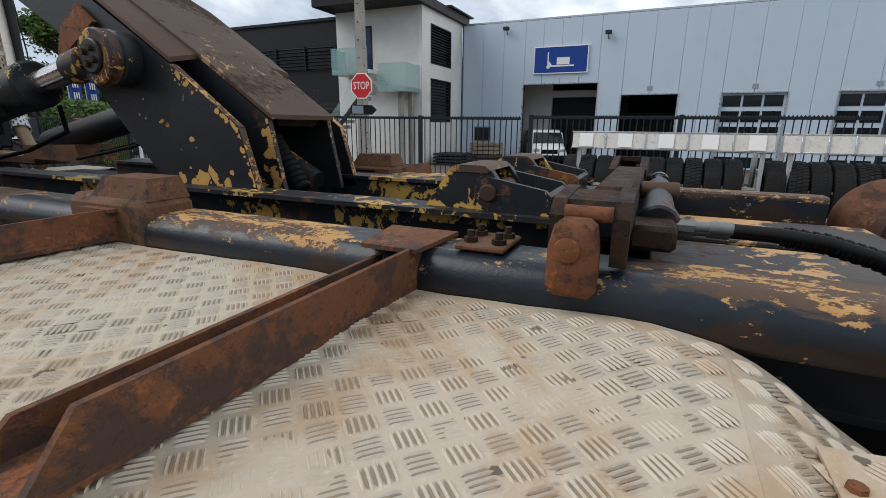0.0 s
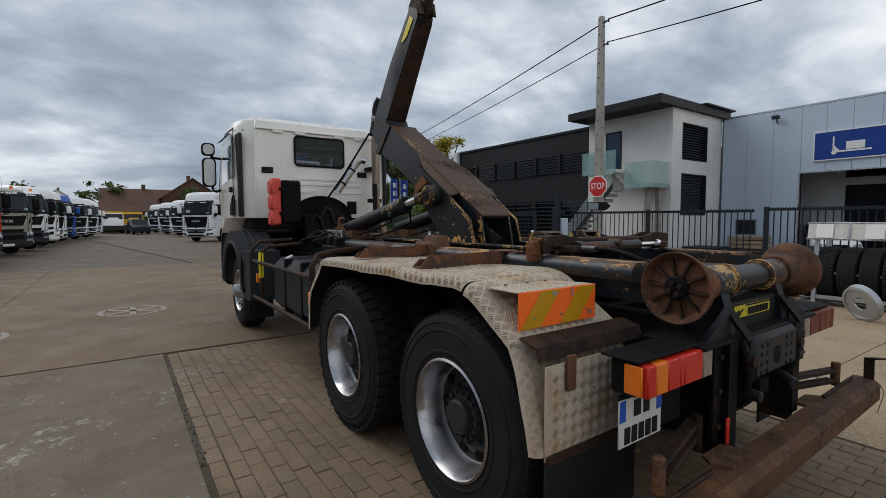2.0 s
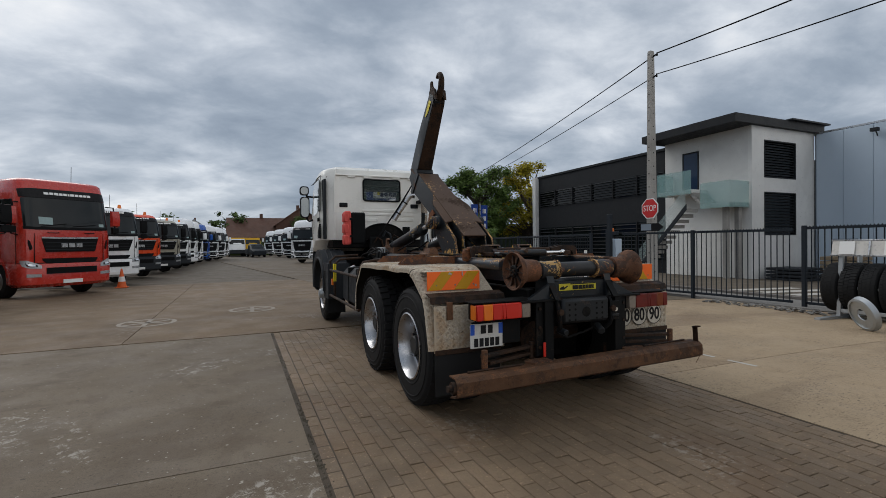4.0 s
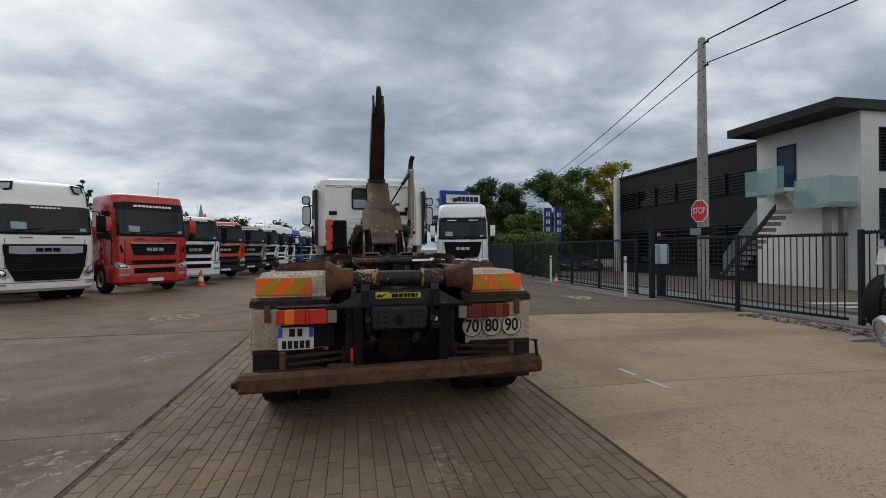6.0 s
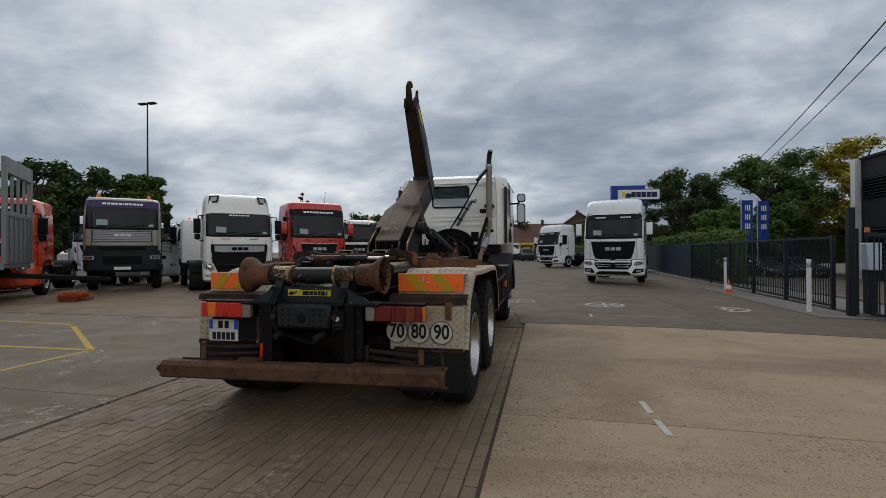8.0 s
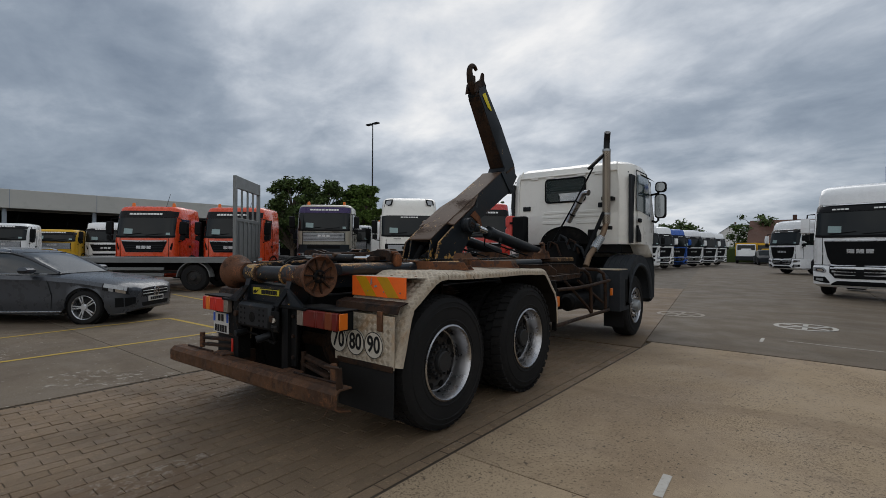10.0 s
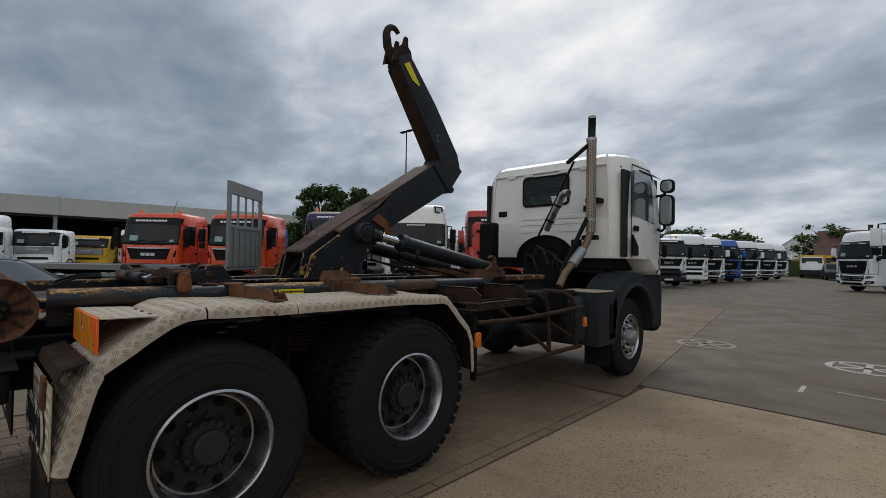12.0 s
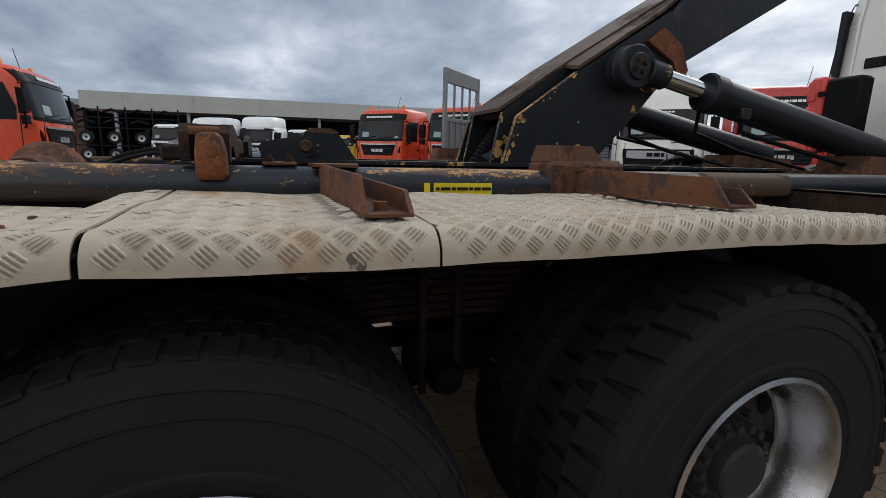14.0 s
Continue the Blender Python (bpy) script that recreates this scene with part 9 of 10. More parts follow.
tractor(pose(-5.3, 48, 0, 0, 0, 48), "white", "white truck with black grille", "b", 3.1, high=3.6)
wt = tractor(pose(-4.7, 52.5, 0, 0, 0, 50), "white", "white truck far along the row", "b", 3.1, high=3.6)
for x, y in ((-4.5, 57.5),):
    copy_thing(wt, pose(x, y, 0, 0, 0, 50))
back = tractor(pose(-13.9, 15.9, 0, 0, 0, 226), "white", "white tractor unit seen from behind with bare chassis", "a", 2.85, chassis=True, beacons=True)
part("wheel_plate", Mesh().hull([(x, y, z) for x in (-0.45, 0.45) for y, z in ((4.2, 1.0), (5.4, 1.0), (4.3, 1.12), (5.2, 1.12))]), MAT["frame_black"], back, "dark coupling plate")
for txt, z in (("90", 2.12), ("80", 1.88), ("60", 1.64)):
    letters(txt, 0.24, MAT["sign_black"], pose(-0.55, 2.215, z, 90, 0, 180), back, "figure", 0.002, 0.25, 0.004)
# right-hand trucks
tractor(pose(4.7, 17.3, 0, 0, 0, -12.7), "white", "large white tractor unit with deep black grille", "b", 3.1, high=3.66)
t2 = tractor(pose(2.0, 36.5, 0, 0, 0, -43), "white", "white tractor unit parked at an angle", "b", 3.1, high=3.6)
for x, y in ((2.4, 52), (1.9, 60), (1.3, 68)):
    copy_thing(t2, pose(x, y, 0, 0, 0, -43))
# trucks on the left side
tractor(pose(-13.45, 10.95, 0, 0, 0, 43), "grey_cab", "grey truck with purple visor band and square ribbed grille", "c", 3.14, beacons=True, band="purple", bumper="slate_plastic", raised=0.38)
tractor(pose(-14.95, 7.5, 0, 0, 0, 39), "orange", "orange-red tractor unit behind the flatbed", "a", 3.22, beacons=True)
tractor(pose(-17.4, 5.2, 0, 0, 0, 42.7), "orange", "orange-red tractor unit with silver grille line", "a", 3.22, beacons=True)
tractor(pose(-17.6, 13.8, 0, 0, 0, 35), "white", "white truck standing behind the grey one", "a", 2.9, high=3.2)
tractor(pose(-13.0, 16.6, 0, 0, 0, 36), "white", "white truck standing behind the row", "d", 2.9)
tractor(pose(-15.6, 14.2, 0, 0, 0, 40), "silver_cab", "silver-grey truck seen between the others", "c", 2.8)
tractor(pose(-18.2, 9.4, 0, 0, 0, 42), "blue", "blue truck seen between the orange ones", "a", 2.95)
tractor(pose(-12.2, -3.65, 0, 0, 0, 182), "orange", "orange-red truck with beacons near the sheds", "a", 3.1, beacons=True)
for x, y, col, st, tp, hi in ((-33.5, -5.5, "white", "a", 3.0, None), (-30.5, -2.8, "white", "a", 3.0, 3.4), (-30.8, 0.0, "white", "a", 3.0, 3.6), (-31.5, 2.9, "white", "c", 2.9, None), (-33.5, 5.6, "yellow", "c", 2.7, None), (-33.5, 8.4, "white", "a", 3.0, 3.3)):
    tractor(pose(x, y, 0, 0, 0, 62), col, "yellow truck cab by the shed" if col == "yellow" else "white truck parked by the long shed", st, tp, high=hi)

# flatbed trailer with front gate
fb = thing("flatbed_trailer", pose(-13.1, 7.2, 0, 0, 0, 132), "aluminium flatbed trailer with tall barred front gate", "trailer")
part("deck", Mesh().box((-1.25, 0, 1.02), (1.25, 8.5, 1.14), 0.01), MAT["galv_dark"], fb)
part("side_rail", Mesh().box((-1.27, 0, 0.98), (-1.25, 8.5, 1.16), 0.005).box((1.25, 0, 0.98), (1.27, 8.5, 1.16), 0.005), MAT["galv_dark"], fb)
part("chassis_rail", Mesh().box((-0.5, 0.3, 0.7), (-0.38, 8.2, 1.02), 0.01).box((0.38, 0.3, 0.7), (0.5, 8.2, 1.02), 0.01), MAT["frame_black"], fb)
part("gate_frame", Mesh().box((-1.27, -0.06, 1.14), (-1.15, 0.06, 4.05), 0.01).box((1.15, -0.06, 1.14), (1.27, 0.06, 4.05), 0.01).box((-1.15, -0.05, 3.62), (1.15, 0.05, 4.05), 0.01).box((-1.15, -0.05, 2.45), (1.15, 0.05, 2.58), 0.01), MAT["galv_dark"], fb)
for i in range(3):
    x = -0.575 + i * 0.575
    part("gate_bar", Mesh().box((x - 0.035, -0.03, 2.58), (x + 0.035, 0.03, 3.62), 0.006), MAT["galv_dark"], fb)
part("gate_panel", Mesh().box((-1.15, -0.02, 1.14), (1.15, 0.02, 2.45), 0.004), MAT["galv_dark"], fb)
for i in range(5):
    part("gate_post", Mesh().box((-0.92 + i * 0.44, -0.05, 1.14), (-0.85 + i * 0.44, -0.02, 2.45), 0.005), MAT["galv_dark"], fb)
for k in (-1, 1):
    small_wheel(fb, k * 1.2, 1.4, k, 0.46, rim="disc_dark")
    small_wheel(fb, k * 1.2, 6.6, k, 0.46, rim="disc_dark")
    part("mudguard", Mesh().prism([(1.4 + 0.58 * math.cos(a), 0.46 + 0.58 * math.sin(a)) for a in np.linspace(0.05, math.pi - 0.05, 11)] + [(1.4 + 0.55 * math.cos(a), 0.46 + 0.55 * math.sin(a)) for a in np.linspace(math.pi - 0.05, 0.05, 11)], "x", *sorted((k * 0.85, k * 1.24))), MAT["galv_dark"], fb)
    part("side_guard", Mesh().box((k * 1.2 - 0.02, 2.4, 0.5), (k * 1.2 + 0.02, 5.6, 0.62), 0.005).box((k * 1.2 - 0.02, 2.4, 0.72), (k * 1.2 + 0.02, 5.6, 0.82), 0.005), MAT["galv_dark"], fb)
part("drawbar", Mesh().bar((0, -2.2, 0.6), (0.35, 0.3, 0.8), 0.1, 0.12).bar((0, -2.2, 0.6), (-0.35, 0.3, 0.8), 0.1, 0.12), MAT["frame_black"], fb)
cl = thing("coiled_air_line", pose(-11.75, 7.75, 0), "heap of orange coiled air line on the ground", "hose")
s = Mesh()
r_ = random.Random(3)
for i in range(5):
    cx, cy, a0, r0 = r_.uniform(-0.35, 0.35), r_.uniform(-0.25, 0.25), r_.uniform(0, 3), r_.uniform(0.07, 0.10)
    ux, uy = math.cos(a0), math.sin(a0)
    pts = []
    for j in range(110):
        t_ = j / 109
        ang = j * 0.62
        along_ = (t_ - 0.5) * 0.55
        pts.append((cx + ux * along_ - uy * r0 * math.cos(ang), cy + uy * along_ + ux * r0 * math.cos(ang), 0.02 + r0 + 0.10 * (i % 2) + r0 * math.sin(ang)))
    s.tube(pts, 0.012, 5)
part("coil", s, MAT["coil"], cl)

# grey estate car
car = thing("parked_car", pose(-7.25, 1.98, 0, 0, 0, 130), "dark metallic grey estate car", "car")
AXLES = (0.82, 3.66)


def car_ring(y):
    """Half section of the body at y, from the floor over the flank to the middle of the bonnet line."""
    hw = float(np.interp(y, [0, 0.05, 0.14, 0.32, 0.6, 1.0, 3.8, 4.35, 4.58, 4.68], [0.50, 0.66, 0.77, 0.85, 0.89, 0.905, 0.905, 0.87, 0.78, 0.62]))
    z0 = float(np.interp(y, [0, 0.12, 0.4, 4.2, 4.68], [0.27, 0.21, 0.19, 0.2, 0.32]))
    zs = float(np.interp(y, [0, 0.3, 0.9, 1.6, 4.0, 4.68], [0.60, 0.68, 0.78, 0.84, 0.90, 0.86]))
    zt = float(np.interp(y, [0, 0.06, 0.2, 0.6, 1.2, 1.6, 4.2, 4.55, 4.68], [0.67, 0.735, 0.79, 0.86, 0.93, 0.965, 1.0, 0.98, 0.92]))
    arch = 0.0
    for a in AXLES:
        if abs(y - a) < 0.365:
            arch = 0.32 + math.sqrt(0.365 ** 2 - (y - a) ** 2)
    lo = max(z0, arch)
    return [(hw * 0.62, z0), (hw * 0.955, lo), (hw * 0.985, max(z0 + 0.12, lo + 0.006)), (hw, max(0.5, lo + 0.02)), (hw * 0.985, max(zs - 0.06, lo + 0.03)), (hw * 0.995, zs), (hw * 0.955, zs + 0.55 * (zt - zs)), (hw * 0.83, zt - 0.018), (hw * 0.45, zt), (0.0, zt + 0.004)]


def car_skin(ys, a, b, off, k, cut=0.0):
    """Sheet on the flank between ring points a and b, standing off a little."""
    rows = []
    for y in ys:
        r_ = car_ring(y)
        rows.append([(k * (r_[i][0] + off), y - off, r_[i][1]) for i in range(a, b + 1)])
    return Mesh().sheet(rows, (-k * (off + 0.012), 0.012, 0))


stations = sorted(set([0, 0.02, 0.05, 0.09, 0.14, 0.22, 0.32, 0.4] + [a + 0.365 * math.sin(u) for a in AXLES for u in np.linspace(-1.5708, 1.5708, 15)] + [1.3, 1.45, 1.6, 2.0, 2.6, 3.0, 3.2, 4.12, 4.25, 4.35, 4.45, 4.55, 4.62, 4.68]))
rings = []
for y in stations:
    h_ = car_ring(y)
    rings.append([(-x, y, z) for x, z in h_] + [(x, y, z) for x, z in reversed(h_[:-1])])
part("body", Mesh().loft(rings), MAT["car_grey"], car, "", 32)


def house_ring(y):
    h = float(np.interp(y, [1.42, 1.75, 2.1, 2.4, 2.9, 3.6, 4.1, 4.4, 4.6], [0.01, 0.19, 0.37, 0.455, 0.485, 0.465, 0.40, 0.27, 0.03]))
    wb = float(np.interp(y, [1.42, 1.8, 3.8, 4.6], [0.70, 0.80, 0.80, 0.70]))
    wt = float(np.interp(y, [1.42, 2.2, 3.6, 4.6], [0.66, 0.60, 0.60, 0.58]))
    z = 0.95
    return [(wb, z), (wb * 0.5 + wt * 0.5 + 0.03, z + 0.55 * h), (wt + 0.01, z + 0.90 * h), (wt - 0.07, z + 0.975 * h), (wt * 0.5, z + h), (0, z + h + 0.006)]


glass_house = []
for y in np.linspace(1.42, 4.6, 34):
    h_ = house_ring(y)
    glass_house.append([(-x, y, z) for x, z in h_] + [(x, y, z) for x, z in reversed(h_[:-1])])
part("window_glass", Mesh().loft(glass_house), MAT["car_glass"], car, "dark car windows", 50)
roof_rows = []
for y in np.linspace(2.26, 4.3, 22):
    h_ = house_ring(y)[2:]
    roof_rows.append([(-x - 0.004, y, z + 0.007) for x, z in h_] + [(x + 0.004, y, z + 0.007) for x, z in reversed(h_[:-1])])
part("roof", Mesh().sheet(roof_rows, (0, 0, -0.012)), MAT["car_grey"], car)
for k in (-1, 1):
    side = lambda y, i, o=0.006: (k * (house_ring(y)[i][0] + o), y, house_ring(y)[i][1])
    part("front_pillar", Mesh().tube([side(y, 2) for y in np.linspace(1.44, 2.4, 8)], 0.026, 8), MAT["car_grey"], car)
    part("rear_pillar", Mesh().tube([side(y, 2) for y in np.linspace(4.0, 4.58, 6)], 0.05, 8), MAT["car_grey"], car)
    for y, w_ in ((2.78, 0.035), (3.62, 0.04)):
        part("door_pillar", Mesh().tube([side(y, 0), side(y, 1), side(y + 0.02, 2)], w_, 6), MAT["black_plastic"], car)
    part("chrome_strip", Mesh().tube([side(y, 0, 0.012) for y in np.linspace(1.6, 4.3, 6)], 0.011, 6).tube([side(y, 2, 0.02) for y in np.linspace(1.75, 4.2, 12)], 0.010, 6), MAT["silver"], car)
    part("sill_strip", Mesh().tube([(k * 0.90, 1.22, 0.245), (k * 0.905, 2.2, 0.24), (k * 0.90, 3.26, 0.245)], 0.011, 6), MAT["silver"], car)
    part("roof_rail", Mesh().tube([(k * 0.56, 2.45, 1.41), (k * 0.57, 2.6, 1.45), (k * 0.57, 3.6, 1.455), (k * 0.56, 4.1, 1.37)], 0.013, 7), MAT["silver"], car)
    lamp = part("headlamp", car_skin([0.10, 0.16, 0.22, 0.3, 0.4, 0.5], 4, 6, 0.006, k), MAT["gloss_black"], car)
    part("lens", car_skin([0.13, 0.17, 0.22, 0.28], 4, 5, 0.010, k), MAT["chrome"], lamp)
    part("lens", car_skin([0.31, 0.35, 0.39], 4, 5, 0.010, k), MAT["headlamp"], lamp)
    part("lamp_edge", car_skin([0.12, 0.2, 0.3, 0.4, 0.48], 5, 6, 0.010, k), MAT["headlamp"], lamp)
    part("air_intake", car_skin([0.03, 0.07, 0.12, 0.2, 0.28], 2, 3, 0.006, k), MAT["black_plastic"], car)
    part("door_seam", Mesh().tube([(k * 0.895, 2.78, 0.3), (k * 0.909, 2.78, 0.55), (k * 0.905, 2.78, 0.86), (k * 0.85, 2.78, 0.97)], 0.005, 5).tube([(k * 0.895, 1.42, 0.3), (k * 0.909, 1.40, 0.55), (k * 0.90, 1.5, 0.84)], 0.005, 5), MAT["black_plastic"], car)
    part("door_handle", Mesh().tube([(k * 0.912, 2.55, 0.80), (k * 0.922, 2.6, 0.81), (k * 0.922, 2.7, 0.812), (k * 0.912, 2.74, 0.80)], 0.012, 7), MAT["car_grey"], car)
    part("door_mirror", Mesh().loft([[(k * (0.86 + a_), y, 1.03 + b_ * s_) for a_, b_ in ((0.0, -0.05), (0.05, -0.07), (0.2, -0.06), (0.24, 0.0), (0.2, 0.06), (0.03, 0.055))] for y, s_ in ((1.72, 0.3), (1.76, 0.85), (1.84, 1.0), (1.88, 0.95))]), MAT["car_grey"], car)
    for y in AXLES:
        # near-black cone for the shade inside the wheel arch
        part("wheel_well", Mesh().lathe([(0.355, -0.26), (0.355, -0.03), (0.0, -0.27), (0.0, -0.26)], pose(k * 0.885, y, 0.32, 0, 90 * k), 28), MAT["inside_shade"], car)
        wl_ = part("wheel", Mesh().lathe([(0, 0.0), (0.05, 0.0), (0.07, -0.02)], None, 16), MAT["silver"], car)
        wl_.matrix_basis = pose(k * 0.895, y, 0.322, 0, 90 * k, 0)
        part("tyre", Mesh().lathe([(0.225, -0.01), (0.26, 0.0), (0.30, -0.01), (0.322, -0.04), (0.322, -0.19), (0.30, -0.21), (0.225, -0.21)], None, 36, closed=True), MAT["rubber"], wl_)
        part("rim", Mesh().lathe([(0.232, -0.006), (0.226, 0.0), (0.214, -0.012), (0.21, -0.12), (0.226, -0.12)], None, 36, closed=True), MAT["silver"], wl_)
        part("brake_disc", Mesh().cyl((0, 0, -0.13), (0, 0, -0.11), 0.2, n=24), MAT["hub"], wl_)
        for i in range(5):
            a = 2 * math.pi * i / 5 + 0.3
            sp = Mesh()
            for da, db in ((-0.22, -0.13), (0.22, 0.13)):
                sp.bar((0.05 * math.cos(a + da), 0.05 * math.sin(a + da), -0.018), (0.216 * math.cos(a + db), 0.216 * math.sin(a + db), -0.014), 0.024, 0.02)
            part("spoke", sp, MAT["silver"], wl_)
gr = part("grille", Mesh().hull([(x, y, z) for x, y, z in ((-0.40, -0.006, 0.5), (0.40, -0.006, 0.5), (-0.46, 0.0, 0.64), (0.46, 0.0, 0.64), (-0.38, 0.05, 0.5), (0.38, 0.05, 0.5), (-0.44, 0.05, 0.66), (0.44, 0.05, 0.66))]), MAT["black_plastic"], car)
for z in (0.545, 0.605):
    part("grille_bar", Mesh().bar((-0.43, -0.012, z), (0.43, -0.012, z), 0.012, 0.016), MAT["silver"], gr)
part("badge", Mesh().lathe([(0.095, -0.008), (0.095, 0.008), (0.075, 0.008), (0.075, -0.008)], pose(0, -0.026, 0.575, 90), 24, closed=True).cyl((0, -0.022, 0.575), (0, -0.032, 0.575), 0.03, n=18), MAT["chrome"], gr)
part("lower_intake", Mesh().hull([(x, y, z) for x, y, z in ((-0.42, -0.005, 0.30), (0.42, -0.005, 0.30), (-0.46, -0.005, 0.38), (0.46, -0.005, 0.38), (-0.42, 0.05, 0.30), (0.42, 0.05, 0.38))]), MAT["black_plastic"], car)
npc = part("number_plate", Mesh().box((-0.26, -0.022, 0.385), (0.26, -0.008, 0.49), 0.003), MAT["plate_white"], car)
bars([0.05, 0.05, 0.02, 0.05, 0.05, 0.05, 0.02, 0.05], 0.06, 0.012, MAT["sign_black"], pose(0.01, -0.0235, 0.437), npc, depth=0.003)

def far_car_ring(y, hw, z0, zt):
    return [(-hw * 0.86, y, z0), (-hw, y, z0 + 0.16), (-hw, y, z0 + (zt - z0) * 0.62), (-hw, y, z0 + (zt - z0) * 0.88), (-hw * 0.7, y, zt), (hw * 0.7, y, zt), (hw, y, z0 + (zt - z0) * 0.88), (hw, y, z0 + (zt - z0) * 0.62), (hw, y, z0 + 0.16), (hw * 0.86, y, z0)]


# white van at the loading door
van = thing("delivery_van", pose(25.0, 6.4, ZB, 0, 0, -70), "white delivery van with black grille outside the warehouse", "van")
part("body", Mesh().loft([[(-w_, y, z0), (-w_ * 1.02, y, z0 + (zt - z0) * 0.45), (-w_ * 0.92, y, zt - 0.12), (-w_ * 0.75, y, zt), (w_ * 0.75, y, zt), (w_ * 0.92, y, zt - 0.12), (w_ * 1.02, y, z0 + (zt - z0) * 0.45), (w_, y, z0)] for y, w_, z0, zt in ((0, 0.8, 0.35, 0.9), (0.1, 0.94, 0.25, 1.02), (0.75, 0.96, 0.25, 1.14), (1.5, 0.97, 0.25, 1.82), (2.0, 0.97, 0.25, 1.9), (5.0, 0.97, 0.25, 1.9), (5.1, 0.92, 0.3, 1.8))]), MAT["white"], van)
part("windscreen", Mesh().hull([(x, y, z) for x, y, z in ((-0.86, 0.74, 1.16), (0.86, 0.74, 1.16), (-0.78, 1.34, 1.74), (0.78, 1.34, 1.74), (-0.86, 0.85, 1.16), (0.86, 0.85, 1.16), (-0.78, 1.5, 1.75), (0.78, 1.5, 1.75))]), MAT["glass"], van)
part("bumper", Mesh().box((-0.93, -0.04, 0.25), (0.93, 0.3, 0.55), 0.06), MAT["black_plastic"], van)
part("grille", Mesh().box((-0.45, -0.02, 0.6), (0.45, 0.1, 0.85), 0.03), MAT["black_plastic"], van)
for k in (-1, 1):
    part("headlamp", Mesh().box((k * 0.7 - 0.18, -0.01, 0.68), (k * 0.7 + 0.18, 0.2, 0.9), 0.05), MAT["headlamp"], van)
    part("side_window", Mesh().hull([(k * x, y, z) for x, y, z in ((1.0, 1.1, 1.14), (1.0, 2.1, 1.14), (0.94, 1.6, 1.68), (0.94, 2.1, 1.70), (0.97, 1.15, 1.14), (0.89, 2.05, 1.70))]), MAT["glass"], van)
    part("door_mirror", Mesh().box((k * 1.08 - 0.1, 1.0, 1.15), (k * 1.08 + 0.1, 1.15, 1.38), 0.03), MAT["black_plastic"], van)
    for y in (0.95, 4.1):
        small_wheel(van, k * 0.97, y, k, 0.34, 0.22)

# tyre racks by the fence
def tyre_rack(y0, n_t, label, white):
    rk = thing("tyre_rack", pose(8.35, y0, gz(8.35)), label, "rack", "tyre racks")
    L = n_t * 0.322
    for x in (0.0, 0.75):
        part("rail", Mesh().bar((x, -0.1, 0.16), (x, -L + 0.1, 0.16), 0.05, 0.07), MAT["galv"], rk)
        part("rail", Mesh().bar((x, -0.1, 0.62), (x, -L + 0.1, 0.62), 0.04, 0.05), MAT["galv"], rk)
    for y in (-0.06, -L + 0.06):
        for x in (0.0, 0.75):
            part("post", Mesh().bar((x, y, 0), (x + (0.12 if x == 0 else 0), y, 1.53), 0.07, 0.07), MAT["galv"], rk)
        part("foot", Mesh().box((-0.75, y - 0.05, 0), (1.0, y + 0.05, 0.06), 0.005), MAT["galv"], rk)
    lad = thing("aluminium_ladder" if white else "aluminium_barrier", pose(8.35, y0, gz(8.35) - 0.10), "white and silver ladder board lying on the rack", "ladder", "boards on the racks")
    part("stile", Mesh().bar((0.08, 0.1, 1.66), (0.08, -L - 0.1, 1.66), 0.03, 0.03).bar((0.02, 0.1, 1.36), (0.02, -L - 0.1, 1.36), 0.03, 0.03), MAT["silver"], lad)
    part("panel", Mesh().hull([(x, y, z) for x, z in ((0.07, 1.645), (0.085, 1.645), (0.02, 1.375), (0.035, 1.375)) for y in (0.08, -L - 0.08)]), MAT["worn_board"], lad)
    for i in range(9):
        y = -L * (i + 0.5) / 9
        if white and i % 2 == 0:
            part("poster", Mesh().hull([(x - 0.012, y + d, z) for x, z in ((0.07, 1.64), (0.066, 1.64), (0.016, 1.385), (0.012, 1.385)) for d in (-0.13, 0.13)]), MAT["sign_white"], lad)
        else:
            part("rung", Mesh().bar((0.062, y, 1.65), (0.005, y, 1.37), 0.03, 0.02), MAT["silver"], lad)
    for i in range(n_t):
        ty = thing("truck_tyre", pose(8.35 + 0.40, y0 - 0.05 - i * 0.318, gz(8.35) + 0.60, 90, 0, 0), "black used truck tyre standing in the rack", "tyre", "tyres in the racks")
        lug = i % 3 == 1
        part("casing", tyre_body(0.5, 0.30, 36), MAT["rubber"], ty)
        tagged(part("tread", tread_blocks(0.5, 0.30, 48 if lug else 60, 0.012 if lug else 0.005), MAT["rubber"], ty), kind="stuff")


tyre_rack(2.45, 10, "galvanised rack filled with truck tyres", True)
tyre_rack(-1.05, 10, "galvanised rack filled with truck tyres and a barrier board", False)
rm = thing("spare_rim", pose(7.0, 1.35, gz(7.0) + 0.29, 72, 0, 60), "loose grey steel truck rim leaning on the rack", "rim")
part("rim_ring", rim_mesh(0.06), MAT["galv"], rm)
part("rim_disc", Mesh().lathe([(0.10, -0.05), (0.16, -0.04), (0.2, -0.055), (0.245, -0.05), (0.245, -0.07), (0.10, -0.07)], None, 32, closed=True), MAT["galv"], rm)
for i in range(10):
    a = 2 * math.pi * (i + 0.5) / 10
    # near-black plug that paints the shade of a hand hole
    part("hand_hole", Mesh().cyl((0.205 * math.cos(a), 0.205 * math.sin(a), -0.06), (0.205 * math.cos(a), 0.205 * math.sin(a), -0.046), 0.02, n=12), MAT["inside_shade"], rm)
# broken stones at the foot of the fence
rs = random.Random(21)
proto = []
